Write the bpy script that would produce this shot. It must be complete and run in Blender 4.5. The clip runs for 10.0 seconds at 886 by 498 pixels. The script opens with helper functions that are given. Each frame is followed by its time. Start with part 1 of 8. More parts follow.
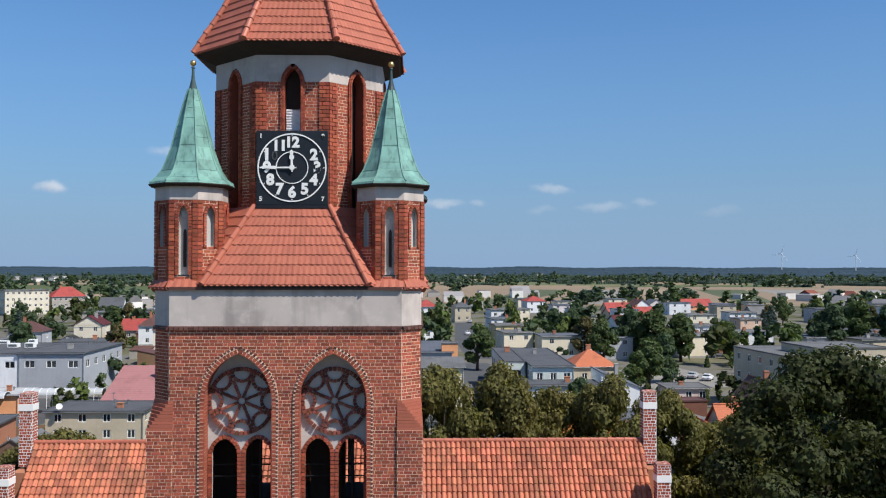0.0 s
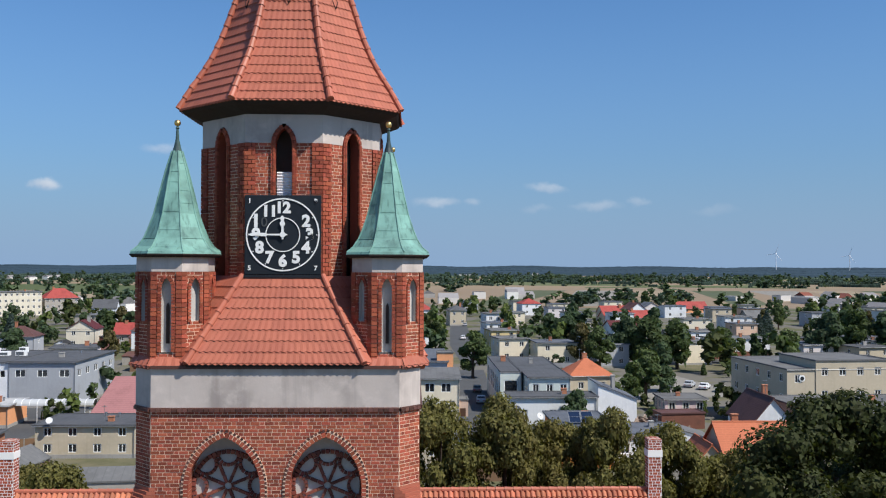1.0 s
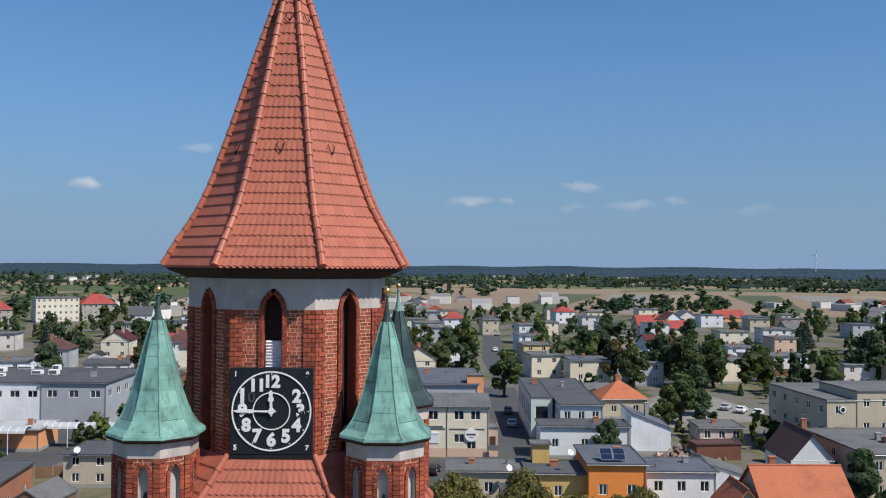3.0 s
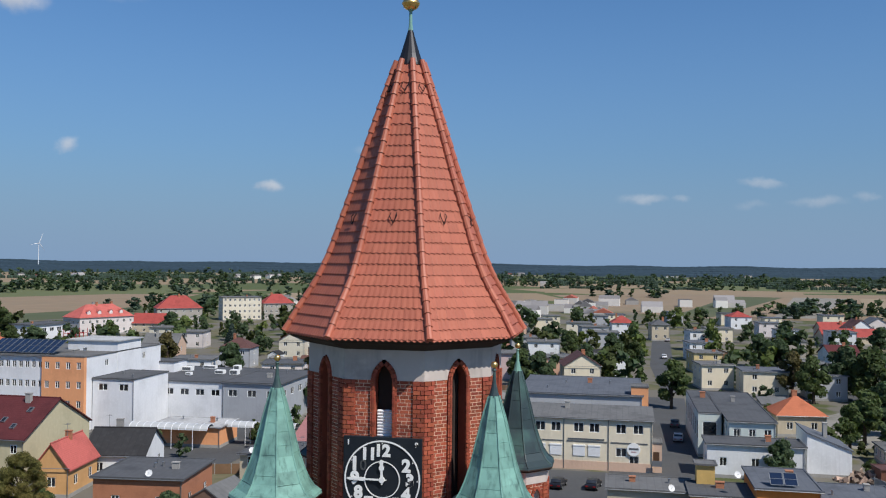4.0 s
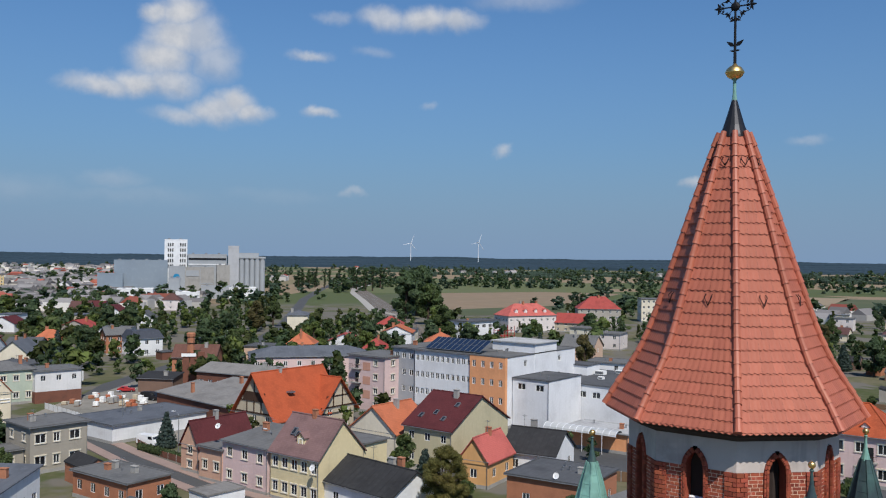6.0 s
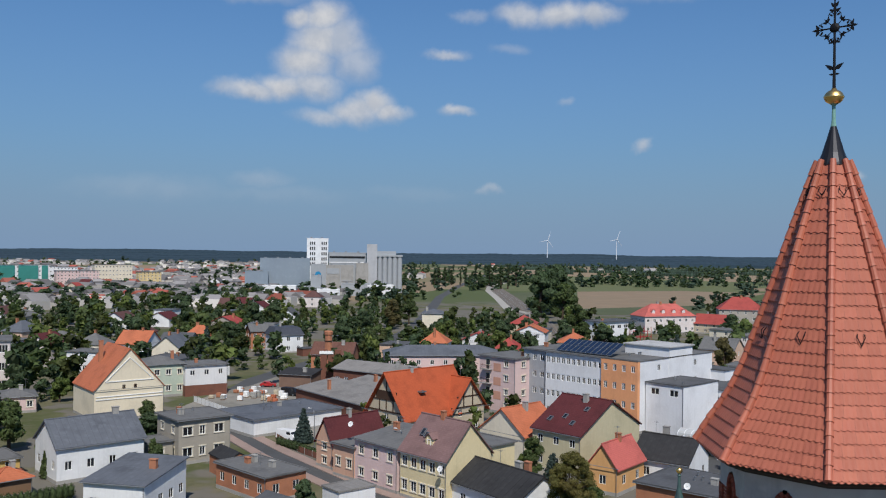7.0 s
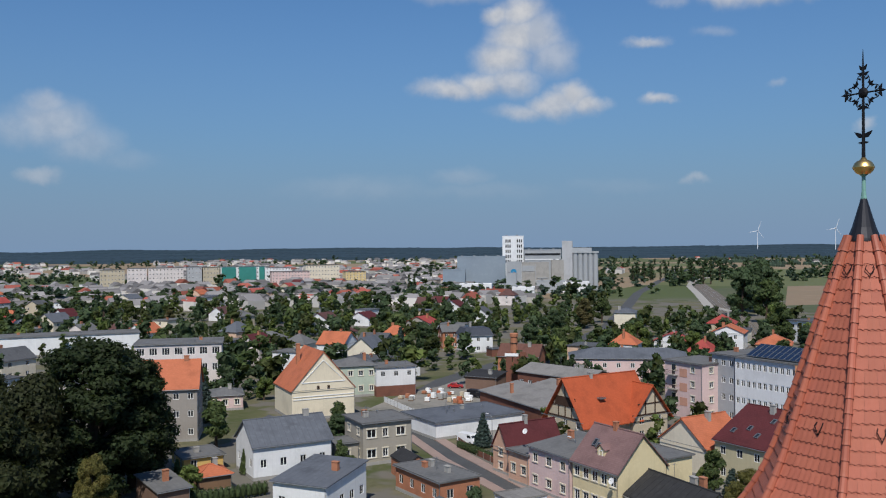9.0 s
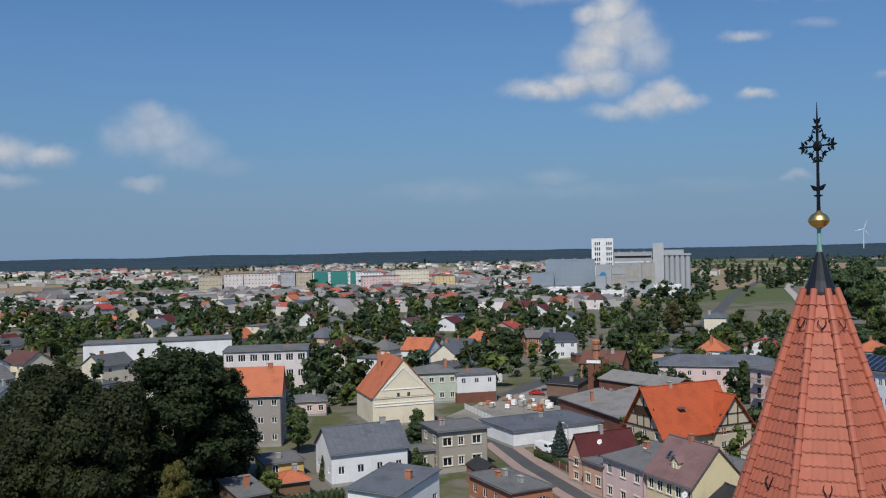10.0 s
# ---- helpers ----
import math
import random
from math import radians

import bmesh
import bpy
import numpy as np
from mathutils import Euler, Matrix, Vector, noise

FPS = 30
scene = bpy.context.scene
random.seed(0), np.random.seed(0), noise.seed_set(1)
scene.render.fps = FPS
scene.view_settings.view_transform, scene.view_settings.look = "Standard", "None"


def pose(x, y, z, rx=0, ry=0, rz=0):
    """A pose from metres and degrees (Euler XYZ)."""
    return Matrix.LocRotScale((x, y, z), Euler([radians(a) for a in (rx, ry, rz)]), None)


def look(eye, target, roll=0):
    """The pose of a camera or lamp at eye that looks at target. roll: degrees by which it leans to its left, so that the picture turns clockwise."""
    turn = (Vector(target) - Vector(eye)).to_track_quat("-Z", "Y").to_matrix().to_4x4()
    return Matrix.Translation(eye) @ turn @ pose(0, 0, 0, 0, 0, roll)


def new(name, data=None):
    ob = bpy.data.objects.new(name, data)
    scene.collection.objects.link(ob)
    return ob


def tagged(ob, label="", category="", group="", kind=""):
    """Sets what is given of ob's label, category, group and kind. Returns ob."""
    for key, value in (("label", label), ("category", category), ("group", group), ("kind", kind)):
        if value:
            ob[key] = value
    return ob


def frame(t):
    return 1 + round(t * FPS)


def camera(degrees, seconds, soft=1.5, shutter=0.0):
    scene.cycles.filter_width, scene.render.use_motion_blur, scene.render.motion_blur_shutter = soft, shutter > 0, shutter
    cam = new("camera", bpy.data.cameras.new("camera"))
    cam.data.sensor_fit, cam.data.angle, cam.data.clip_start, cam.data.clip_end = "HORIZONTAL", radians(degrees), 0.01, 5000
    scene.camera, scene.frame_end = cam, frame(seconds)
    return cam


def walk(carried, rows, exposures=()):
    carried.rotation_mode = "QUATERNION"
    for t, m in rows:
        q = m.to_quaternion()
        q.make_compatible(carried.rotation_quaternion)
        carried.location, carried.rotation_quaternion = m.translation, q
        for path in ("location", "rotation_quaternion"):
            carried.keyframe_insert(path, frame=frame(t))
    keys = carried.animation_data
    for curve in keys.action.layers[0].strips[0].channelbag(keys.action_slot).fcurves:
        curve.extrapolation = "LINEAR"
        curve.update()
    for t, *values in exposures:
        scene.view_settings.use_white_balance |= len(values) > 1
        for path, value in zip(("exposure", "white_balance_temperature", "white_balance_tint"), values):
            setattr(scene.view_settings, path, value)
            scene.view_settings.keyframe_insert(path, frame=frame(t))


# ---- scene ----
cam = camera(52.63, 10.0, 1.15)
PATH = [
    (0, (3.5, -27.66, 25.075), (3.5576, -25.661, 25.1137), 0.06),
    (0.5, (3.449, -26.931, 26.074), (3.5118, -24.9321, 26.1114), 0.07),
    (1, (3.391, -26.181, 27.051), (3.46, -24.1826, 27.0866), 0.21),
    (1.5, (3.333, -25.399, 28.133), (3.409, -23.4011, 28.1692), 0.24),
    (2, (3.364, -24.779, 29.258), (3.4438, -22.7807, 29.2933), 0.22),
    (3.5, (4.897, -24.049, 32.371), (4.7433, -22.0556, 32.4013), 0.53),
    (4, (5.648, -23.994, 33.214), (5.2654, -22.0307, 33.2419), 0.58),
    (4.5, (6.369, -23.972, 33.848), (5.7319, -22.076, 33.8728), 0.71),
    (5, (7.104, -23.903, 34.342), (6.2494, -22.0948, 34.3636), 0.81),
    (5.5, (7.795, -23.829, 34.833), (6.7571, -22.1193, 34.8502), 0.82),
    (6, (8.454, -23.623, 35.36), (7.2328, -22.0387, 35.3728), 0.72),
    (7.5, (10.322, -22.246, 36.819), (8.8012, -20.947, 36.8154), 0.52),
    (8, (11.15, -21.453, 37.385), (9.5609, -20.238, 37.3762), 0.17),
    (8.5, (12.061, -20.499, 37.981), (10.4097, -19.3707, 37.9706), -0.17),
    (9, (13.099, -19.445, 38.585), (11.3822, -18.4194, 38.5744), -0.5),
    (9.5, (14.251, -18.292, 39.205), (12.4806, -17.3615, 39.1976), -0.78),
    (10, (15.474, -17.048, 39.837), (13.6611, -16.2032, 39.8345), -1.1),
]
walk(cam, [(t, look(eye, target, roll)) for t, eye, target, roll in PATH], [(0, 0.23), (2, 0.12), (4, -0.05), (6, -0.16), (8, -0.24), (10, -0.25)])

# ---- daylight ----
SUN_AZ, SUN_EL = 54.0, 52.0          # degrees to the right of the tower's front, and above the horizon
to_sun = Vector((math.sin(radians(SUN_AZ)) * math.cos(radians(SUN_EL)), -math.cos(radians(SUN_AZ)) * math.cos(radians(SUN_EL)), math.sin(radians(SUN_EL))))
sun_data = bpy.data.lights.new("sun", "SUN")
sun_data.energy, sun_data.angle, sun_data.color = 4.9, radians(0.53), (1.0, 0.95, 0.87)
sun = new("sun", sun_data)
sun.matrix_world = look((0, 0, 90), Vector((0, 0, 90)) - to_sun)
scene.view_settings.exposure = 0.0

world = bpy.data.worlds.new("sky")
world.use_nodes = True
scene.world = world


class Nodes:
    """Short hand for node trees."""

    def __init__(self, tree):
        self.tree = tree

    def add(self, kind, **values):
        n = self.tree.nodes.new(kind)
        for key, value in values.items():
            if key in n.inputs:
                n.inputs[key].default_value = value
        return n

    def link(self, a, b):
        self.tree.links.new(a, b)

    def put(self, value, socket):
        if isinstance(value, bpy.types.NodeSocket):
            self.link(value, socket)
        else:
            socket.default_value = value

    def maths(self, op, a, b=0.0, clamp=False):
        n = self.tree.nodes.new("ShaderNodeMath")
        n.operation, n.use_clamp = op, clamp
        self.put(a, n.inputs[0])
        self.put(b, n.inputs[1])
        return n.outputs[0]

    def blend(self, factor, a, b, kind="MIX"):
        n = self.tree.nodes.new("ShaderNodeMix")
        n.data_type, n.blend_type = "RGBA", kind
        self.put(factor, n.inputs[0])
        self.put(a, n.inputs[6])
        self.put(b, n.inputs[7])
        return n.outputs[2]

    def noise(self, vector, scale, detail=4.0, rough=0.55):
        n = self.add("ShaderNodeTexNoise", Scale=scale, Detail=detail, Roughness=rough)
        if vector is not None:
            self.link(vector, n.inputs["Vector"])
        return n.outputs["Fac"]

    def ramp(self, fac, a, b):
        n = self.tree.nodes.new("ShaderNodeMapRange")
        n.interpolation_type = "SMOOTHSTEP"
        self.put(fac, n.inputs[0])
        n.inputs[1].default_value, n.inputs[2].default_value = a, b
        return n.outputs[0]


def clear_sky():
    tree = world.node_tree
    tree.nodes.clear()
    k = Nodes(tree)
    sky = tree.nodes.new("ShaderNodeTexSky")
    sky.sky_type, sky.sun_disc = "NISHITA", False
    sky.sun_elevation = radians(SUN_EL)
    sky.sun_rotation = math.atan2(to_sun.x, to_sun.y)
    sky.altitude, sky.air_density, sky.dust_density, sky.ozone_density = 100, 1.0, 0.35, 5.0
    coord = tree.nodes.new("ShaderNodeTexCoord").outputs["Generated"]
    axes = tree.nodes.new("ShaderNodeSeparateXYZ")
    k.link(coord, axes.inputs[0])
    # the sky as a map of azimuth and elevation in degrees, its edges frayed by turbulence
    flat = tree.nodes.new("ShaderNodeCombineXYZ")
    k.link(k.maths("MULTIPLY", k.maths("ARCTAN2", axes.outputs[0], axes.outputs[1]), math.degrees(1)), flat.inputs[0])
    k.link(k.maths("MULTIPLY", k.maths("ARCSINE", axes.outputs[2]), math.degrees(1)), flat.inputs[1])

    def vector(op, a, b=None, c=None):
        n = tree.nodes.new("ShaderNodeVectorMath")
        n.operation = op
        for slot, value in zip(n.inputs, (a, b, c)):
            if value is not None:
                k.put(value, slot)
        return n

    def frayed(scale, detail, rough, amount):
        n = k.add("ShaderNodeTexNoise", Scale=scale, Detail=detail, Roughness=rough)
        k.link(flat.outputs[0], n.inputs["Vector"])
        off = vector("SUBTRACT", n.outputs["Color"], (0.5, 0.5, 0.5))
        return vector("MULTIPLY", off.outputs[0], amount).outputs[0]
    place = vector("ADD", flat.outputs[0], frayed(0.42, 8, 0.58, (2.2, 1.5, 0))).outputs[0]
    total, mass, bright = None, None, None
    for az, el, wide, high, dense in CLOUDS:
        local = vector("MULTIPLY_ADD", place, (1 / wide, 1 / high, 0), (-az / wide, -el / high, 0)).outputs[0]
        body = k.maths("MULTIPLY", k.ramp(vector("LENGTH", local).outputs["Value"], 1.18, 0.15), dense)
        split = tree.nodes.new("ShaderNodeSeparateXYZ")
        k.link(local, split.inputs[0])
        lit = k.ramp(split.outputs[1], -1.0, 0.6)
        mass = body if mass is None else k.maths("ADD", mass, body)
        glow = k.maths("MULTIPLY", body, lit)
        bright = glow if bright is None else k.maths("ADD", bright, glow)
        total = body if total is None else k.maths("MAXIMUM", total, body)
    tone = k.maths("DIVIDE", bright, k.maths("ADD", mass, 0.01))
    billow = k.ramp(k.noise(flat.outputs[0], 0.8, 6, 0.6), 0.34, 0.66)
    white = k.blend(k.maths("ADD", k.maths("MULTIPLY", tone, 0.6), k.maths("MULTIPLY", billow, 0.4)), (4.6, 5.3, 6.5, 1), (8.3, 8.4, 8.7, 1))
    # thin summer haze evens the sky out towards the horizon
    deep = k.blend(1.0, sky.outputs[0], (0.78, 1.07, 1.28, 1), "MULTIPLY")
    clear = k.blend(k.maths("MULTIPLY", k.ramp(axes.outputs[2], 0.34, -0.02), 0.70), deep, (1.74, 2.74, 4.35, 1))
    clear = k.blend(k.maths("MULTIPLY", k.ramp(axes.outputs[2], 0.13, -0.02), 0.85), clear, (2.62, 3.95, 6.1, 1))
    both = k.blend(total, clear, white)
    back = k.add("ShaderNodeBackground", Strength=0.089)
    k.link(both, back.inputs[0])
    out = tree.nodes.new("ShaderNodeOutputWorld")
    k.link(back.outputs[0], out.inputs[0])


# the fair-weather clouds: azimuth, elevation, half width, half height (degrees), density
CLOUDS = [
    # the large cloud: a long foot, a leaning tower of puffs, and a second heap beside it
    (-58.6, 9.75, 2.6, 0.75, 0.9), (-56.6, 10.1, 2.4, 0.95, 1.0), (-54.6, 10.2, 2.2, 1.1, 0.85), (-55.2, 11.6, 2.3, 1.6, 1.0), (-54.3, 12.9, 2.1, 1.8, 1.0),
    (-54.2, 14.4, 1.9, 1.3, 1.0), (-53.0, 13.0, 2.0, 1.9, 0.8), (-52.2, 11.6, 1.9, 1.6, 0.62), (-55.5, 14.3, 1.1, 0.8, 0.95),
    (-53.9, 8.3, 2.2, 0.75, 0.7), (-52.0, 8.7, 2.2, 1.0, 0.9), (-50.9, 9.1, 1.7, 1.1, 1.0), (-49.9, 8.6, 1.6, 0.8, 0.95),
    # loose small ones
    (-46.3, 12.25, 1.6, 0.42, 0.7), (-45.6, 8.75, 1.25, 0.42, 0.8), (-46.0, 8.85, 0.7, 0.4, 0.7), (-42.3, 12.65, 1.5, 0.42, 0.25), (-33.9, 6.65, 0.85, 0.52, 0.6),
    (-43.5, 3.85, 0.85, 0.32, 0.35), (-38.6, 9.55, 0.6, 0.3, 0.3), (-22.1, 4.55, 0.95, 0.42, 0.7), (-15.5, 7.0, 1.3, 0.36, 0.3),
    # the long one overhead
    (-41.5, 14.7, 2.2, 0.9, 0.8), (-39.0, 14.6, 2.4, 0.95, 0.95), (-36.9, 14.7, 2.0, 0.85, 0.9), (-32.6, 15.8, 3.6, 0.8, 0.35), (-44.8, 14.6, 1.4, 0.5, 0.35), (-58.3, 15.6, 3.6, 0.7, 0.35),
    # thin streaks low over the land
    (-64.5, 3.5, 5.5, 1.0, 0.13), (-58.0, 4.3, 2.0, 0.7, 0.22), (-56.5, 3.4, 5.0, 0.7, 0.10), (-48.0, 3.6, 4.0, 0.6, 0.07),
    # the soft heap in the west
    (-82.6, 7.3, 3.0, 1.7, 0.55), (-82.9, 8.3, 1.6, 0.9, 0.5), (-81.0, 6.2, 2.6, 1.5, 0.38), (-84.6, 6.9, 1.6, 1.2, 0.35), (-78.8, 5.2, 2.6, 0.8, 0.15),
    (-88.6, 5.8, 1.9, 0.75, 0.75), (-91.2, 6.1, 2.4, 1.0, 0.8), (-83.4, 4.35, 1.5, 0.5, 0.45), (-91.2, 4.4, 2.2, 0.6, 0.4),
    # in the north
    (1.5, 4.05, 1.5, 0.36, 0.36), (3.9, 4.15, 0.8, 0.28, 0.24), (8.6, 4.85, 1.4, 0.34, 0.36), (11.8, 3.8, 1.6, 0.45, 0.32), (7.8, 3.5, 1.2, 0.34, 0.13), (14.3, 4.05, 0.7, 0.3, 0.22), (18.9, 3.45, 1.7, 0.36, 0.12),
]
clear_sky()

# ---- materials ----
def material(name, color, rough=0.8, other=None, grain=6.0, patch=0.35, stain=0.35, bump=0.0, bump_scale=40.0, metal=0.0,
             island=0.0, single=0.0, spec=0.3, rows=None, row_depth=0.3, streak=0.0, run_scale=2.6):
    """A worn surface: a base colour, grain and stains at two scales, and a fine relief.
    island, single: how far loose pieces of a mesh, or single objects, differ; rows: the pitch of courses or seams along an axis."""
    m = bpy.data.materials.new(name)
    m.use_nodes = True
    tree = m.node_tree
    tree.nodes.clear()
    k = Nodes(tree)
    out = tree.nodes.new("ShaderNodeOutputMaterial")
    b = k.add("ShaderNodeBsdfPrincipled", Roughness=rough, Metallic=metal)
    b.inputs["Specular IOR Level"].default_value = spec
    k.link(b.outputs[0], out.inputs[0])
    coord = tree.nodes.new("ShaderNodeTexCoord").outputs["Object"]
    fine, broad = k.noise(coord, grain, 5), k.noise(coord, patch, 4)
    base = (*color, 1)
    dark = (*(other or [c * 0.62 for c in color]), 1)
    light = (*[min(1, c * 1.22 + 0.01) for c in color], 1)
    c = k.blend(k.maths("MULTIPLY", k.ramp(broad, 0.42, 0.72), stain), base, dark)
    c = k.blend(k.maths("MULTIPLY", k.ramp(fine, 0.45, 0.75), stain * 0.8), c, light)
    if streak:
        warp = tree.nodes.new("ShaderNodeMapping")
        warp.inputs["Scale"].default_value = (1.0, 1.0, 0.09)
        k.link(coord, warp.inputs[0])
        run = k.noise(warp.outputs[0], run_scale, 5)
        c = k.blend(k.maths("MULTIPLY", k.ramp(run, 0.5, 0.75), streak), c, dark)
    for amount, kind, slot in ((island, "ShaderNodeNewGeometry", "Random Per Island"), (single, "ShaderNodeObjectInfo", "Random")):
        if amount:
            r = tree.nodes.new(kind).outputs[slot]
            hsv = k.add("ShaderNodeHueSaturation")
            k.link(c, hsv.inputs["Color"])
            k.link(k.maths("ADD", k.maths("MULTIPLY", r, 2 * amount), 1 - amount), hsv.inputs["Value"])
            k.link(k.maths("ADD", k.maths("MULTIPLY", k.maths("FRACT", k.maths("MULTIPLY", r, 7.3)), 0.03 * amount), 0.5 - 0.015 * amount), hsv.inputs["Hue"])
            c = hsv.outputs[0]
    height = None
    if rows:
        axis, pitch = rows
        split = tree.nodes.new("ShaderNodeSeparateXYZ")
        k.link(coord, split.inputs[0])
        saw = k.maths("FRACT", k.maths("DIVIDE", split.outputs[axis], pitch))
        edge = k.ramp(saw, 0.0, 0.18)
        c = k.blend(k.maths("MULTIPLY", k.maths("SUBTRACT", 1.0, edge), row_depth), c, dark)
        height = k.maths("MULTIPLY", edge, 1.0)
    if bump:
        rel = k.noise(coord, bump_scale, 3)
        height = rel if height is None else k.maths("ADD", rel, height)
    if height is not None:
        bp = k.add("ShaderNodeBump", Strength=bump or 0.4, Distance=0.02)
        k.link(height, bp.inputs["Height"])
        k.link(bp.outputs[0], b.inputs["Normal"])
    k.link(c, b.inputs["Base Color"])
    return m


BRICK = material("brick_red", (0.33, 0.078, 0.042), 0.85, (0.16, 0.042, 0.028), grain=14, patch=0.7, stain=0.5, bump=0.35, bump_scale=60, island=0.34)
BRICK_SINGLE = material("brick_red_single", (0.33, 0.078, 0.042), 0.85, (0.16, 0.042, 0.028), grain=14, patch=0.7, stain=0.5, bump=0.35, bump_scale=60, single=0.34)
MORTAR = material("mortar", (0.72, 0.51, 0.375), 0.95, (0.46, 0.30, 0.22), grain=9, patch=0.5, stain=0.5, bump=0.3)
GLAZED = material("dark_glazed_brick", (0.11, 0.05, 0.04), 0.5, grain=10, stain=0.4, island=0.4)
PLASTER = material("weathered_plaster", (0.52, 0.455, 0.415), 0.95, (0.25, 0.215, 0.20), grain=3.5, patch=0.75, stain=0.6, bump=0.14, bump_scale=18, streak=0.5)
TILE = material("clay_tile", (0.385, 0.117, 0.072), 0.62, (0.30, 0.088, 0.054), grain=4, patch=0.4, stain=0.35, bump=0.12, bump_scale=80, island=0.08, spec=0.3)
TILE_SINGLE = material("clay_tile_single", (0.385, 0.117, 0.072), 0.62, (0.30, 0.088, 0.054), grain=4, patch=0.4, stain=0.35, bump=0.12, bump_scale=80, single=0.08, spec=0.3)
HIP = material("hip_tile", (0.40, 0.123, 0.076), 0.5, (0.36, 0.11, 0.07), grain=4, stain=0.35, single=0.12)
PANTILE = material("old_pantile", (0.44, 0.150, 0.085), 0.8, (0.24, 0.10, 0.062), grain=6, patch=0.6, stain=0.7, bump=0.15, bump_scale=60, island=0.30)
COPPER = material("copper_patina", (0.175, 0.345, 0.295), 0.65, (0.075, 0.15, 0.135), grain=3.2, patch=1.3, stain=0.8, bump=0.10, bump_scale=10, streak=0.9, run_scale=9.0, island=0.10)
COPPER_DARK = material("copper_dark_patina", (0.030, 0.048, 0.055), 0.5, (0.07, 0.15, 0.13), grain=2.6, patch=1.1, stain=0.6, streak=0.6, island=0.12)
LEAD = material("dark_lead", (0.035, 0.036, 0.042), 0.45, grain=4, stain=0.5, metal=0.6, streak=0.3)
IRON = material("black_iron", (0.012, 0.012, 0.014), 0.55, grain=12, stain=0.4, metal=0.4)
GOLD = material("gilded_copper", (0.85, 0.57, 0.22), 0.36, (0.60, 0.36, 0.12), grain=5, stain=0.4, metal=1.0)
CLOCK_BLACK = material("black_clock_board", (0.010, 0.014, 0.020), 0.55, (0.03, 0.035, 0.04), grain=8, stain=0.35)
CLOCK_WHITE = material("white_clock_paint", (0.80, 0.80, 0.78), 0.6, (0.55, 0.55, 0.54), grain=9, stain=0.4)
CLOCK_GREY = material("faded_clock_paint", (0.07, 0.075, 0.08), 0.7, grain=9, stain=0.4)
LOUVRE = material("white_metal_slat", (0.75, 0.76, 0.78), 0.4, grain=6, stain=0.3)
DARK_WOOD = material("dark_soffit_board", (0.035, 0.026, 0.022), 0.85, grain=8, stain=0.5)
# near-black colour that stands in for the shade of unlit interiors
INSIDE = material("unlit_inside", (0.05, 0.035, 0.03), 0.95, grain=4, stain=0.5)
WHITEWASH = material("whitewashed_niche", (0.52, 0.485, 0.45), 0.95, (0.30, 0.27, 0.25), grain=5, stain=0.6)
BRICK_JAMB = material("brick_jamb", (0.33, 0.078, 0.042), 0.85, (0.58, 0.40, 0.31), grain=14, patch=3.0, stain=0.15, rows=(2, 0.0905), row_depth=0.9)
CAP_BRICK = material("cap_brick", (0.26, 0.07, 0.045), 0.85, (0.60, 0.52, 0.47), grain=22, patch=9.0, stain=0.8, rows=(2, 0.09), row_depth=0.8)
# brownish brick, its colour also darkened for the shade in the deep arches
ROSE_BRICK_SHADED = material("rose_brick_shaded", (0.20, 0.06, 0.040), 0.85, (0.09, 0.04, 0.035), grain=14, patch=2.0, stain=0.7, bump=0.3, island=0.45)
GLASS = material("window_glass", (0.018, 0.021, 0.026), 0.08, (0.05, 0.055, 0.06), grain=0.6, patch=0.9, stain=0.6, spec=0.6, single=0.5)
FRAME_WHITE = material("white_window_frame", (0.82, 0.82, 0.80), 0.5, grain=9, stain=0.2)
FRAME_BROWN = material("brown_window_frame", (0.09, 0.045, 0.025), 0.6, grain=9, stain=0.3)
SHUTTER = material("white_roller_shutter", (0.72, 0.73, 0.74), 0.5, rows=(2, 0.06), stain=0.15)
STEEL = material("zinc_gutter", (0.30, 0.31, 0.32), 0.45, grain=6, stain=0.3, metal=0.7)
CONCRETE = material("weathered_concrete", (0.33, 0.32, 0.30), 0.9, (0.2, 0.19, 0.18), grain=3, patch=0.2, stain=0.5, streak=0.3)
SILO = material("silo_concrete", (0.33, 0.35, 0.37), 0.85, (0.26, 0.28, 0.30), grain=0.4, patch=0.05, stain=0.5)
SILO_BLUE = material("blue_grey_cladding", (0.225, 0.275, 0.325), 0.7, (0.18, 0.22, 0.27), grain=0.4, patch=0.05, stain=0.5)
SOLAR = material("solar_panel", (0.012, 0.022, 0.05), 0.15, (0.02, 0.035, 0.08), grain=2, stain=0.3, spec=0.6)
ASPHALT = material("asphalt", (0.075, 0.077, 0.08), 0.9, (0.05, 0.05, 0.052), grain=1.5, patch=0.12, stain=0.5, bump=0.1)
PAVING = material("paving", (0.30, 0.22, 0.19), 0.9, (0.2, 0.15, 0.13), grain=2, patch=0.3, stain=0.4)
BALLAST = material("railway_gravel", (0.17, 0.145, 0.12), 0.95, (0.10, 0.09, 0.075), grain=1.2, patch=0.1, stain=0.6)
PAVING_PALE = material("pale_paving", (0.36, 0.34, 0.31), 0.9, (0.26, 0.25, 0.23), grain=1.0, patch=0.2, stain=0.4)
YARD = material("yard_ground", (0.23, 0.215, 0.19), 0.95, (0.13, 0.125, 0.10), grain=0.9, patch=0.1, stain=0.7, bump=0.1)
STUBBLE = material("stubble_field", (0.230, 0.169, 0.112), 0.95, (0.20, 0.165, 0.105), grain=0.06, patch=0.012, stain=0.6)
STUBBLE_PALE = material("pale_stubble", (0.27, 0.21, 0.14), 0.95, (0.24, 0.20, 0.13), grain=0.06, patch=0.012, stain=0.6)
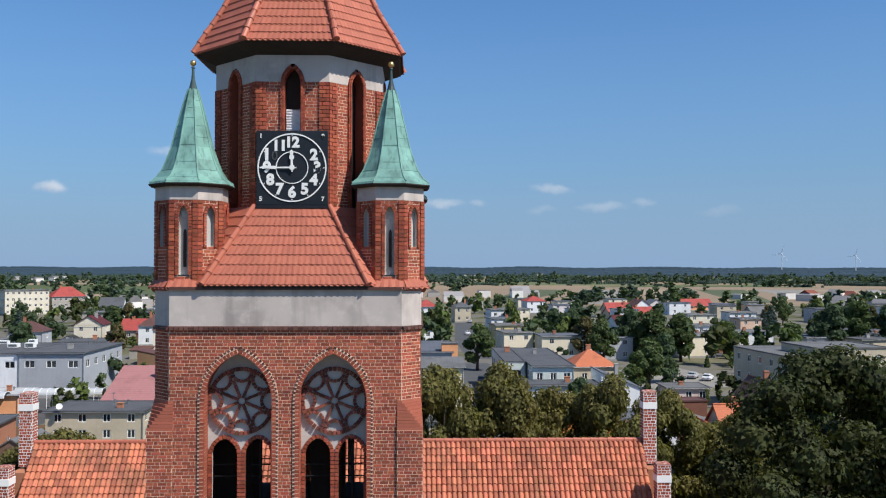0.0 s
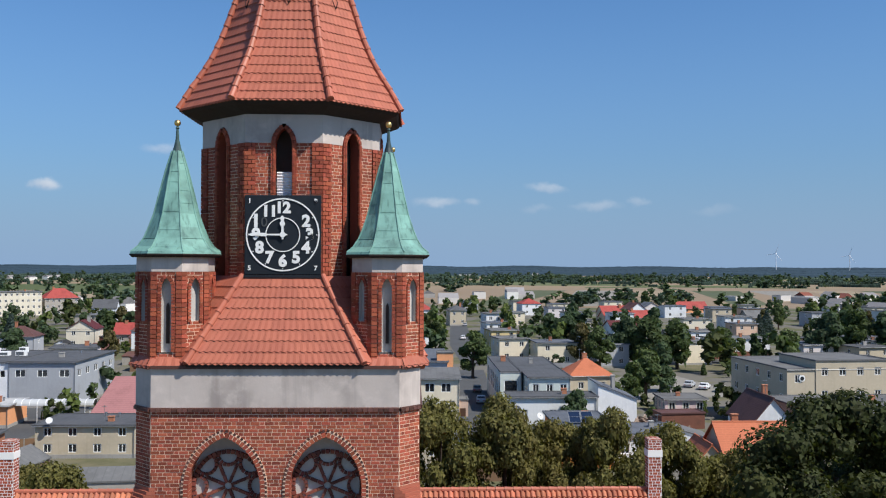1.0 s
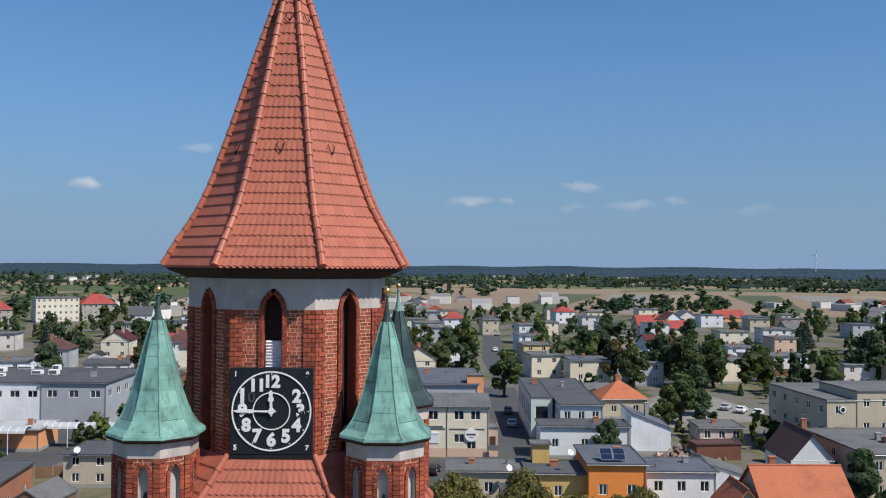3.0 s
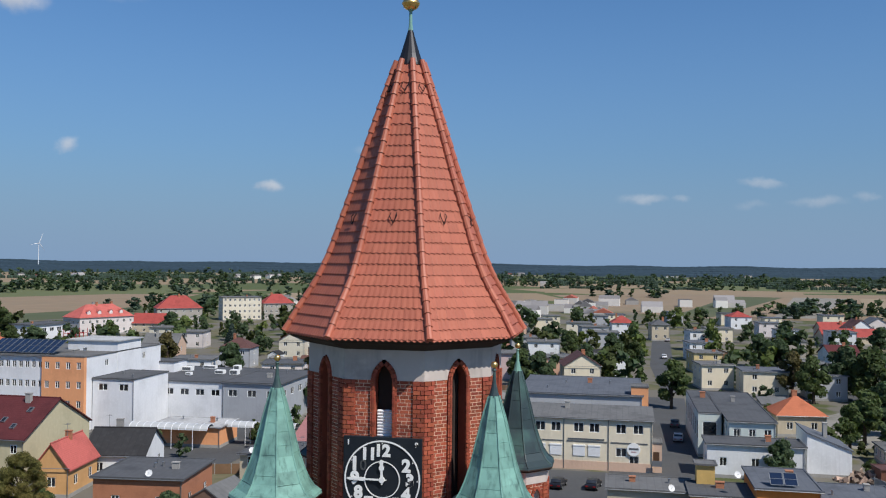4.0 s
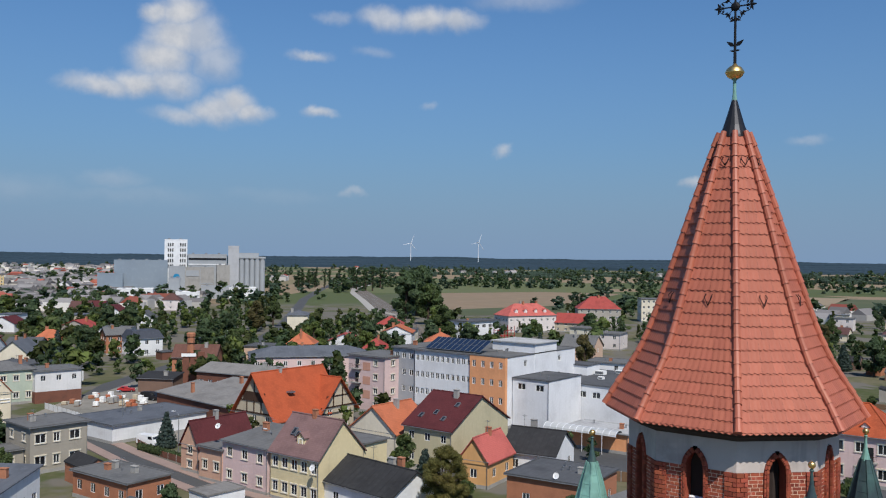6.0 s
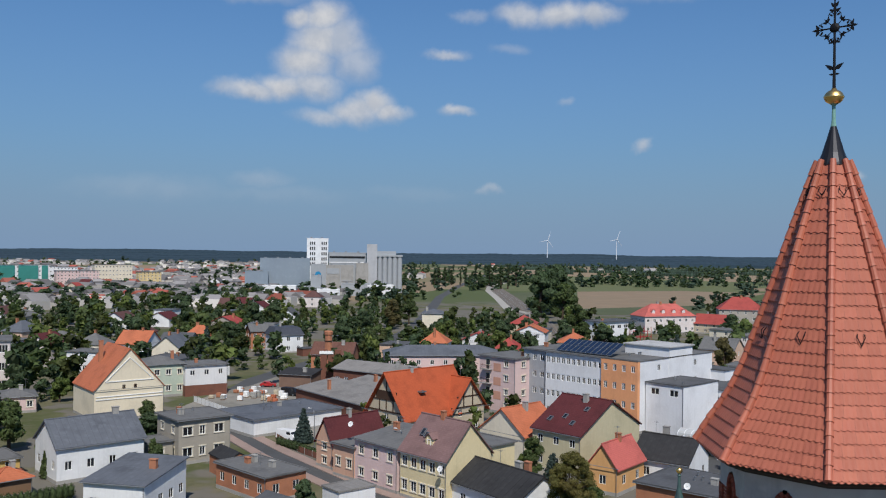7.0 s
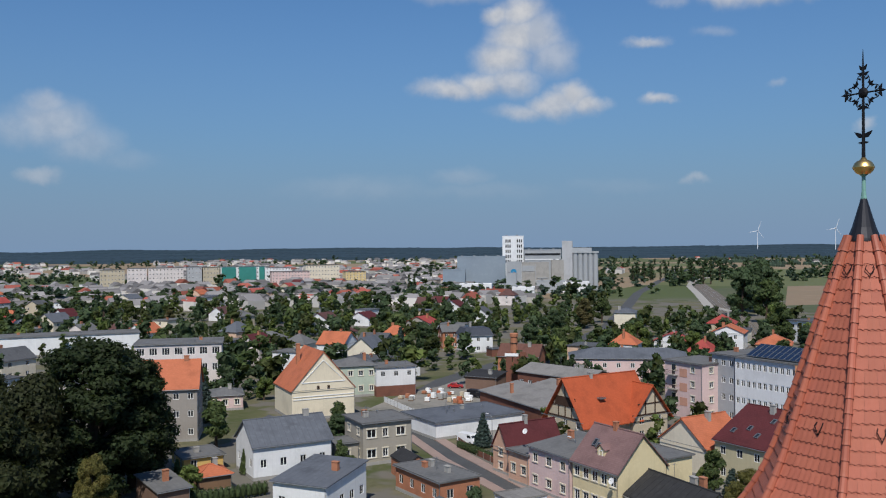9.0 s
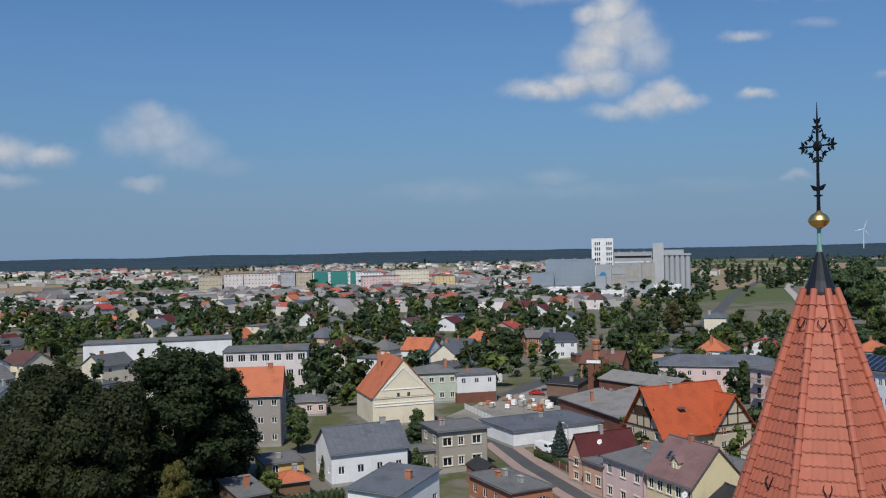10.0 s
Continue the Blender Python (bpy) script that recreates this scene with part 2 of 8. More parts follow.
CROP = material("green_field", (0.075, 0.09, 0.045), 0.95, (0.12, 0.115, 0.06), grain=0.05, patch=0.01, stain=0.6)
BARK = material("bark", (0.07, 0.05, 0.035), 0.95, grain=5, stain=0.5, bump=0.4, bump_scale=12)
DISH = material("white_dish", (0.7, 0.7, 0.7), 0.4, stain=0.2)

WALLS = {
    "cream": (0.72, 0.64, 0.49), "pale_grey": (0.41, 0.42, 0.44), "mint": (0.56, 0.61, 0.575), "vivid_orange": (0.78, 0.26, 0.06), "white": (0.72, 0.73, 0.74),
    "beige": (0.50, 0.43, 0.32), "ochre": (0.60, 0.40, 0.14), "orange": (0.76, 0.35, 0.17), "grey": (0.30, 0.275, 0.25),
    "beige_grey": (0.36, 0.33, 0.29), "pink": (0.64, 0.48, 0.46), "peach": (0.58, 0.36, 0.26), "ochre_pale": (0.62, 0.49, 0.26),
    "salmon": (0.54, 0.29, 0.21), "yellow": (0.66, 0.56, 0.34), "grey_beige": (0.34, 0.31, 0.26), "pale_green": (0.42, 0.48, 0.40),
    "white_red": (0.66, 0.66, 0.66), "white_pink": (0.66, 0.60, 0.58), "brown": (0.19, 0.12, 0.09), "wood": (0.20, 0.12, 0.07),
    "yellow_olive": (0.50, 0.45, 0.30), "cream_pale": (0.68, 0.62, 0.50), "greyblue": (0.36, 0.375, 0.40), "bluewhite": (0.71, 0.72, 0.74),
    "orange_pale": (0.62, 0.35, 0.15), "lemon": (0.66, 0.58, 0.33), "peach_pale": (0.62, 0.43, 0.32), "timber": (0.055, 0.03, 0.02),
}
WALL_WORDS = {"pale_grey": "pale grey", "mint": "pale mint", "beige_grey": "grey-beige", "ochre_pale": "pale ochre", "grey_beige": "bare grey stucco",
              "pale_green": "pale green", "white_red": "white and brick-red", "white_pink": "white and pinkish", "yellow_olive": "olive yellow",
              "cream_pale": "pale cream", "vivid_orange": "vivid orange", "greyblue": "blue-grey", "bluewhite": "bluish white", "orange_pale": "pale orange", "brick_dark": "dark brick"}
WALL_MATS = {key: material("render_" + key, c, 0.92, grain=2.2, patch=0.22, stain=0.36, bump=0.12, bump_scale=30, streak=0.20) for key, c in WALLS.items()}
WALL_MATS["brick"] = material("house_brick", (0.40, 0.17, 0.095), 0.9, (0.26, 0.11, 0.065), grain=5, patch=0.5, stain=0.5, rows=(2, 0.08), row_depth=0.35)
WALL_MATS["brick_dark"] = material("house_brick_dark", (0.18, 0.075, 0.05), 0.9, (0.10, 0.05, 0.04), grain=5, patch=0.5, stain=0.5, rows=(2, 0.08), row_depth=0.35)
ROOFS = {
    "bitumen": ((0.135, 0.135, 0.135), "grey bitumen"), "bluegrey": ((0.105, 0.115, 0.135), "blue-grey felt"), "darkgrey": ((0.085, 0.088, 0.095), "dark grey felt"),
    "pale_roof": ((0.42, 0.42, 0.42), "pale metal"), "slate": ((0.03, 0.03, 0.032), "black felt"), "slate_blue": ((0.055, 0.062, 0.08), "blue slate"),
    "rust": ((0.13, 0.06, 0.045), "rusty sheet"), "corrugated": ((0.21, 0.20, 0.19), "corrugated fibre"),
}
TILES = {
    "tile_orange": ((0.44, 0.135, 0.065), "orange tile"), "tile_orange_bright": ((0.40, 0.082, 0.03), "bright orange tile"), "tile_red": ((0.33, 0.06, 0.05), "red tile"),
    "tile_darkred": ((0.092, 0.020, 0.022), "dark red tile"), "tile_brown": ((0.105, 0.05, 0.045), "brown tile"), "tile_mauve": ((0.20, 0.12, 0.115), "mauve sheet"),
    "tile_pink": ((0.33, 0.15, 0.145), "faded pink sheet"), "tile_pinkred": ((0.48, 0.12, 0.10), "pale red tile"),
}
ROOF_MATS = {key: material("roof_" + key, c, 0.85, grain=1.3, patch=0.25, stain=0.75, bump=0.1, rows=(0, 1.0), row_depth=0.45) for key, (c, _) in ROOFS.items()}
ROOF_MATS.update({key: material("roof_" + key, c, 0.75, grain=3, patch=0.35, stain=0.65, rows=(2, 0.22), row_depth=0.65) for key, (c, _) in TILES.items()})
ROOF_WORDS = {key: word for key, (_, word) in (*ROOFS.items(), *TILES.items())}


def leaves(name, color, other):
    m = material(name, color, 0.7, other, grain=0.8, patch=0.25, stain=0.6, island=0.45, single=0.12, spec=0.25)
    tree = m.node_tree
    k = Nodes(tree)
    face = [n for n in tree.nodes if n.type == "BSDF_PRINCIPLED"][0]
    out = [n for n in tree.nodes if n.type == "OUTPUT_MATERIAL"][0]
    thin = tree.nodes.new("ShaderNodeBsdfTranslucent")
    tint = k.blend(1.0, face.inputs["Base Color"].links[0].from_socket, (1.2, 1.25, 0.6, 1), "MULTIPLY")
    k.link(tint, thin.inputs[0])
    mix = tree.nodes.new("ShaderNodeMixShader")
    mix.inputs[0].default_value = 0.36
    k.link(face.outputs[0], mix.inputs[1])
    k.link(thin.outputs[0], mix.inputs[2])
    k.link(mix.outputs[0], out.inputs[0])
    return m


LEAF_OLIVE = leaves("linden_leaves", (0.135, 0.128, 0.038), (0.20, 0.145, 0.045))
LEAF_DARK = leaves("dark_leaves", (0.058, 0.090, 0.042), (0.076, 0.104, 0.046))
LEAF_MAPLE = leaves("maple_leaves", (0.047, 0.060, 0.018), (0.076, 0.080, 0.023))
LEAF_CHESTNUT = leaves("chestnut_leaves", (0.026, 0.040, 0.015), (0.040, 0.052, 0.018))
LEAF_PARK = leaves("park_leaves", (0.030, 0.038, 0.014), (0.052, 0.052, 0.018))
# aerial haze put into the leaf colour: paler and bluer than the nearer trees
LEAF_HAZED = leaves("haze_tinted_leaves", (0.060, 0.095, 0.066), (0.080, 0.112, 0.074))
LEAF_MID = leaves("green_leaves", (0.068, 0.098, 0.034), (0.095, 0.115, 0.038))
LEAF_FRESH = leaves("fresh_leaves", (0.10, 0.135, 0.035), (0.13, 0.14, 0.04))
LEAF_BLUE = leaves("spruce_needles", (0.05, 0.075, 0.065), (0.07, 0.10, 0.085))
LEAF_BROWN = leaves("brown_leaves", (0.10, 0.09, 0.035), (0.14, 0.10, 0.04))
FAR_WALL = material("far_wall", (0.58, 0.555, 0.52), 0.9, island=0.4, stain=0.2)
FAR_ROOF = material("far_roof", (0.20, 0.19, 0.19), 0.9, (0.15, 0.145, 0.145), patch=0.02, stain=0.9, island=0.5)
FAR_ROOF_RED = material("far_roof_red", (0.30, 0.085, 0.06), 0.9, (0.20, 0.08, 0.06), patch=0.02, stain=0.7, island=0.4)
# the blue of distant haze is mixed into the forest's base colour
FOREST_HAZED = material("far_forest", (0.020, 0.040, 0.056), 0.95, (0.014, 0.030, 0.042), grain=0.05, patch=0.004, stain=0.6)
SCRUB = material("far_scrub", (0.036, 0.058, 0.040), 0.95, (0.022, 0.040, 0.030), grain=0.3, patch=0.03, stain=0.6, island=0.35)

# ---- building tools ----
def part(name, bm, mat, parent, label=""):
    """Links a bmesh as one mesh object under a thing or a part."""
    me = bpy.data.meshes.new(name)
    bm.to_mesh(me)
    bm.free()
    me.materials.append(mat)
    ob = new(name, me)
    ob.parent = parent
    return tagged(ob, label)


def shared(name, me, parent, m=None, label=""):
    """One more object on a mesh that exists already."""
    ob = new(name, me)
    ob.parent = parent
    if m is not None:
        ob.matrix_basis = m
    return tagged(ob, label)


def raw(name, verts, faces, mat, parent=None, label="", smooth=False):
    me = bpy.data.meshes.new(name)
    me.from_pydata([tuple(v) for v in verts], [], faces)
    me.materials.append(mat)
    if smooth:
        me.polygons.foreach_set("use_smooth", [True] * len(me.polygons))
    ob = new(name, me)
    ob.parent = parent
    return tagged(ob, label)


def thing(name, m, label, category, group="", kind=""):
    ob = new(name)
    ob.empty_display_size = 0.2
    ob.matrix_basis = m
    return tagged(ob, label, category, group, kind)


def add_box(bm, x0, x1, y0, y1, z0, z1, m=None):
    got = [bm.verts.new(((m @ Vector(p)) if m else Vector(p))) for p in
           ((x0, y0, z0), (x1, y0, z0), (x1, y1, z0), (x0, y1, z0), (x0, y0, z1), (x1, y0, z1), (x1, y1, z1), (x0, y1, z1))]
    for f in ((3, 2, 1, 0), (4, 5, 6, 7), (0, 1, 5, 4), (1, 2, 6, 5), (2, 3, 7, 6), (3, 0, 4, 7)):
        bm.faces.new([got[i] for i in f])
    return got


def box(x0, x1, y0, y1, z0, z1, soft=0.0):
    bm = bmesh.new()
    add_box(bm, x0, x1, y0, y1, z0, z1)
    if soft:
        bmesh.ops.bevel(bm, geom=bm.edges[:], offset=soft, segments=2, affect="EDGES", profile=0.5)
    return bm


def lathe(bm, profile, n=24, turn=0.0, axis=(0, 0), caps=True):
    """Rings of n corners from (radius, height) pairs."""
    rings = []
    for r, z in profile:
        rings.append([bm.verts.new((axis[0] + r * math.cos(turn + 2 * math.pi * i / n), axis[1] + r * math.sin(turn + 2 * math.pi * i / n), z)) for i in range(n)])
    for a, b in zip(rings, rings[1:]):
        for i in range(n):
            bm.faces.new((a[i], a[(i + 1) % n], b[(i + 1) % n], b[i]))
    if caps:
        bm.faces.new(rings[0][::-1])
        bm.faces.new(rings[-1])
    return bm


def tube(bm, points, r, n=8):
    """A round bar along a line of points."""
    points = [Vector(p) for p in points]
    rings = []
    for i, p in enumerate(points):
        d = (points[min(i + 1, len(points) - 1)] - points[max(i - 1, 0)]).normalized()
        u = d.orthogonal().normalized() if i == 0 else (u - d * u.dot(d)).normalized()
        v = d.cross(u)
        rr = r[i] if isinstance(r, (list, tuple)) else r
        rings.append([bm.verts.new(p + (u * math.cos(2 * math.pi * j / n) + v * math.sin(2 * math.pi * j / n)) * rr) for j in range(n)])
    for a, b in zip(rings, rings[1:]):
        for j in range(n):
            bm.faces.new((a[j], a[(j + 1) % n], b[(j + 1) % n], b[j]))
    bm.faces.new(rings[0][::-1])
    bm.faces.new(rings[-1])
    return bm


def lancet(cx, half, spring, apex, n=10):
    """The outline of a pointed arch above its spring line, from right to left."""
    rise = apex - spring
    big = (half * half + rise * rise) / (2 * half)
    top = math.asin(min(1, rise / big))
    right = [(cx + half - big + big * math.cos(top * i / n), spring + big * math.sin(top * i / n)) for i in range(n + 1)]
    return right + [(2 * cx - x, z) for x, z in reversed(right[:-1])]


def gap_at(hole, z):
    """The stretch (left, right) of a pointed opening (cx, half, sill, spring, apex) at height z."""
    cx, half, sill, spring, apex = hole
    if z < sill or z >= apex:
        return None
    if z <= spring:
        return cx - half, cx + half
    rise = apex - spring
    big = (half * half + rise * rise) / (2 * half)
    w = math.sqrt(max(0, big * big - (z - spring) ** 2)) - (big - half)
    return (cx - w, cx + w) if w > 0.01 else None


class Masonry:
    """Courses of bricks on flat faces: loose bricks, and the mortar behind them."""

    def __init__(self):
        self.v, self.f, self.mv, self.mf, self.picked = [], [], [], [], []

    def quad(self, store_v, store_f, pts):
        i = len(store_v)
        store_v.extend(pts)
        store_f.append(tuple(range(i, i + len(pts))))

    def brick(self, o, u, n, a, b, z0, z1, proud):
        w = Vector((0, 0, 1))
        back = [o + u * a + w * z0, o + u * b + w * z0, o + u * b + w * z1, o + u * a + w * z1]
        front = [p + n * proud for p in back]
        i = len(self.v)
        self.v.extend(back + front)
        self.f.extend([(i + 4, i + 5, i + 6, i + 7), (i, i + 1, i + 5, i + 4), (i + 1, i + 2, i + 6, i + 5), (i + 2, i + 3, i + 7, i + 6), (i + 3, i, i + 4, i + 7)])

    def face(self, o, u, n, u0, u1, z0, z1, holes=(), course=0.0905, pick=None, mortar=True, joint=0.0165):
        """o + u * s runs along the face, n is its outward normal. pick: bricks for which it is true are kept apart."""
        rows = int(round((z1 - z0) / course))
        course = (z1 - z0) / rows
        rng = random.Random(int(abs(u0 * 977 + z0 * 131 + o.x * 17 + o.y * 7) * 10))
        for r in range(rows):
            za, zb = z0 + r * course, z0 + (r + 1) * course
            free = [(u0, u1)]
            for hole in holes:
                g = gap_at(hole, (za + zb) / 2)
                if g:
                    free = [s for a, b in free for s in ((a, min(b, g[0])), (max(a, g[1]), b)) if s[1] - s[0] > 0.02]
            for a, b in free:
                if mortar:
                    w = Vector((0, 0, 1))
                    self.quad(self.mv, self.mf, [o + u * a + w * za, o + u * b + w * za, o + u * b + w * zb, o + u * a + w * zb])
                s = u0 - (0.175 if r % 2 else 0.0) - (0.04 if r % 4 > 1 else 0)
                i = 0
                while s < b:
                    length = 0.235 if i % 2 == 0 else 0.1175
                    p, q = max(s, a) + joint / 2, min(s + length, b) - joint / 2
                    if q - p > 0.03:
                        proud = 0.003 + rng.random() * 0.005
                        if pick and pick((p + q) / 2, za):
                            self.picked.append((o + u * ((p + q) / 2) + Vector((0, 0, (za + zb) / 2)), u, n, q - p, course - joint, proud))
                        else:
                            self.brick(o, u, n, p, q, za + joint / 2, zb - joint / 2, proud)
                    s += length
                    i += 1

    def arch(self, o, u, n, hole, ring=0.13, proud=0.03, pitch=0.105, deep=0.02, joint=0.09):
        """A ring of bricks round a pointed opening, from sill to sill."""
        cx, half, sill, spring, apex = hole
        line = [(cx + half, sill)] + lancet(cx, half, spring, apex, 14) + [(cx - half, sill)]
        pts = [Vector((x, 0, z)) for x, z in line]
        lens = [(b - a).length for a, b in zip(pts, pts[1:])]
        total = sum(lens)
        count = max(4, int(total / pitch))

        def on(s):
            for a, b, l in zip(pts, pts[1:], lens):
                if s <= l:
                    return a.lerp(b, s / l), (b - a).normalized()
                s -= l
            return pts[-1], (pts[-1] - pts[-2]).normalized()
        for i in range(count):
            p0, d0 = on(total * (i + joint) / count)
            p1, d1 = on(total * (i + 1 - joint) / count)
            if d0.dot(d1) < 0.9 and not joint:
                continue
            o0, o1 = Vector((d0.z, 0, -d0.x)), Vector((d1.z, 0, -d1.x))
            quad = [p0 - o0 * deep, p1 - o1 * deep, p1 + o1 * ring, p0 + o0 * ring]
            back = [o + u * q.x + Vector((0, 0, q.z)) for q in quad]
            front = [q + n * proud for q in back]
            j = len(self.v)
            self.v.extend(back + front)
            self.f.extend([(j + 4, j + 5, j + 6, j + 7), (j, j + 1, j + 5, j + 4), (j + 1, j + 2, j + 6, j + 5), (j + 2, j + 3, j + 7, j + 6), (j + 3, j, j + 4, j + 7)])

    def done(self, parent, brick=None, name="brickwork"):
        wall = raw("masonry", self.mv, self.mf, MORTAR, parent)
        ob = raw(name, self.v, self.f, brick or BRICK, wall)
        tagged(ob, "weathered red bricks in pale mortar", kind="stuff")
        cache = {}
        for at, u, n, w, h, proud in self.picked:
            key = round(w, 2)
            if key not in cache:
                bm = bmesh.new()
                add_box(bm, -w / 2, w / 2, -proud, 0.0, -h / 2, h / 2)
                cache[key] = bpy.data.meshes.new("brick")
                bm.to_mesh(cache[key])
                bm.free()
                cache[key].materials.append(BRICK_SINGLE)
            shared("brick", cache[key], wall, Matrix(((u.x, -n.x, 0, at.x), (u.y, -n.y, 0, at.y), (0, 0, 1, at.z), (0, 0, 0, 1))))
        return wall


def reveal(o, u, n, hole, depth, mat, parent, name="reveal", sill=True):
    """The inner sides of a pointed opening."""
    cx, half, base, spring, apex = hole
    line = [(cx + half, base)] + lancet(cx, half, spring, apex, 12) + [(cx - half, base)]
    v, f = [], []
    for x, z in line:
        p = o + u * x + Vector((0, 0, z))
        v += [p, p - n * depth]
    count = len(line)
    for i in range(count - 1 + (1 if sill else 0)):
        a, b = i, (i + 1) % count
        f.append((2 * a, 2 * a + 1, 2 * b + 1, 2 * b))
    return raw(name, v, f, mat, parent)


def pane_shape(o, u, n, hole, depth, mat, parent, name, thick=0.03, label=""):
    """A pointed panel that closes an opening at some depth."""
    cx, half, base, spring, apex = hole
    line = [(cx + half, base)] + lancet(cx, half, spring, apex, 12) + [(cx - half, base)]
    v = [o + u * x + Vector((0, 0, z)) - n * depth for x, z in line]
    v += [p - n * thick for p in v]
    c = len(line)
    f = [tuple(range(c)), tuple(range(2 * c - 1, c - 1, -1))] + [(i, i + c, (i + 1) % c + c, (i + 1) % c) for i in range(c)]
    return raw(name, v, f, mat, parent, label)


def tile_course(store, a0, b0, a1, b1, n, pitch, waves=2, lift=0.040, hump=0.005):
    """One course of tiles on a slope: a0-b0 is its lower edge, a1-b1 its upper one, n the outward normal."""
    v, f = store
    wide = (b0 - a0).length
    count = max(1, int(round(wide / pitch)))
    down = ((a0 - a1) + (b0 - b1)).normalized() * 0.05
    steps = 4 * waves
    for i in range(count):
        s0, s1 = i / count, (i + 1) / count
        base = len(v)
        for j in range(steps + 1):
            s = s0 + (s1 - s0) * (0.003 + 0.994 * j / steps)
            wave = math.sin(2 * math.pi * waves * j / steps)
            h = n * (hump * wave)
            edge = a0.lerp(b0, s) + n * lift + h
            low = edge + down * (0.55 + 0.34 * wave)
            lip = edge - n * 0.018 + down * (1.25 - 0.34 * wave)
            top = a1.lerp(b1, s) + n * 0.010 + h * 0.3
            v += [low, top, low - n * 0.018, lip, lip - n * 0.026]
        for j in range(steps):
            p, q = base + 5 * j, base + 5 * j + 5
            f += [(p, q, q + 1, p + 1), (p + 2, q + 2, q, p), (p + 3, q + 3, q + 2, p + 2), (p + 4, q + 4, q + 3, p + 3)]

# ---- church tower ----
UP = Vector((0, 0, 1))
tower = thing("church_tower", pose(0, 0, 0), "red brick church tower with clock, copper turrets and tiled spire", "church tower")
FRONT, FLAT, CUT = 3.60, 3.09, 0.5       # half depth of the shaft, half width of its flat face, cut of the corners
BAND0, BAND1, EAVE = 23.39, 24.46, 31.33
OCT = 2.45                               # half width of the octagon between opposite faces
HALF = OCT * math.tan(math.pi / 8)


def belfry():
    """The square shaft: front and back with paired pointed openings."""
    holes = [(cx, 0.91, 16.5, 21.47, 22.76) for cx in (-1.26, 1.26)]
    work = Masonry()
    sides = ((Vector((0, -FRONT, 0)), Vector((1, 0, 0)), Vector((0, -1, 0)), holes), (Vector((0, FRONT, 0)), Vector((-1, 0, 0)), Vector((0, 1, 0)), holes),
             (Vector((FRONT, 0, 0)), Vector((0, 1, 0)), Vector((1, 0, 0)), ()), (Vector((-FRONT, 0, 0)), Vector((0, -1, 0)), Vector((-1, 0, 0)), ()))
    for k, (o, u, n, gaps) in enumerate(sides):
        pick = (lambda s, z: 22.15 < z < 22.95 and abs(s) < 2.95) if k == 0 else None
        work.face(o, u, n, -FLAT, FLAT, 18.0, BAND0, gaps, pick=pick)
        for hole in gaps:
            work.arch(o, u, n, hole, 0.10, 0.035)
        # cut corner
        c = o + u * FLAT
        d = (u - n).normalized()
        work.face(c, d, (u + n).normalized(), 0, CUT * math.sqrt(2), 18.0, BAND0)
    wall = work.done(tower)
    # bull-nosed dark bricks along the outer edge of the arches
    for o, u, n, gaps in sides[:2]:
        for cx, half, sill, spring, apex in gaps:
            edge = Masonry()
            edge.arch(o, u, n, (cx, half + 0.10, sill, spring, apex + 0.13), 0.055, 0.038, 0.105, 0.0, 0.2)
            bed = Masonry()
            bed.arch(o, u, n, (cx, half, sill, spring, apex), 0.16, 0.0315, 0.105, 0.0, 0.0)
            raw("arch_bed", bed.v, bed.f, MORTAR, wall)
            tagged(raw("arch_edge", edge.v, edge.f, GLAZED, wall), "dark glazed bricks round the arches", kind="stuff")
    # shaft below the masonry in view, and buttress weatherings at the corners
    bm = bmesh.new()
    add_box(bm, -3.62, 3.62, -3.62, 3.62, 0, 17.6)
    part("shaft", bm, WALL_MATS["brick"], tower)
    for sx in (-1, 1):
        for sy in (-1, 1):
            b = Masonry()
            k0, k1 = FLAT - 0.12, FRONT + 0.06
            corner_faces = ((Vector((sx * (k0 + k1) / 2, sy * k1, 0)), Vector((0, sy, 0))), (Vector((sx * k1, sy * (k0 + k1) / 2, 0)), Vector((sx, 0, 0))))
            half = (k1 - k0) / 2
            for o, n in corner_faces:
                b.face(o, UP.cross(n), n, -half, half, 18.0, 20.70)
            post = b.done(tower)
            post.name = "buttress"
            for r in range(9):
                z0, z1 = 20.70 + r * 0.088, 20.70 + (r + 1) * 0.088
                big, cut = k1 - 0.05 * r / 9, (CUT + 0.06) * (r + 0.15) / 9
                bm = bmesh.new()
                plan = ((k0, big), (big - cut, big), (big, big - cut), (big, k0), (k0, k0))
                lo = [bm.verts.new((sx * x, sy * y, z0)) for x, y in plan]
                hi = [bm.verts.new((sx * x, sy * y, z1 - 0.006)) for x, y in plan]
                bm.faces.new(lo)
                bm.faces.new(hi)
                for i in range(5):
                    bm.faces.new((lo[i], lo[(i + 1) % 5], hi[(i + 1) % 5], hi[i]))
                bmesh.ops.recalc_face_normals(bm, faces=bm.faces[:])
                part("weathering", bm, TILE_SINGLE, post, "stepped course of sloping tiled weathering")
    # openings: plaster field with a brick rose, and two lancets under it
    for k, (o, u, n, gaps) in enumerate(sides[:2]):
        for hole in gaps:
            cx = hole[0]
            reveal(o, u, n, hole, 0.62, BRICK_JAMB, wall)
            tracery(o, u, n, cx, k == 0)
    # inner faces of the bell chamber, near-black in place of shade
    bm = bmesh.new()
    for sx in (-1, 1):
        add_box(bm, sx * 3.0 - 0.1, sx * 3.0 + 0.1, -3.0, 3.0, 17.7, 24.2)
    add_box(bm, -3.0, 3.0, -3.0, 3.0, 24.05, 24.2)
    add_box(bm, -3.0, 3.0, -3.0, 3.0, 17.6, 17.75)
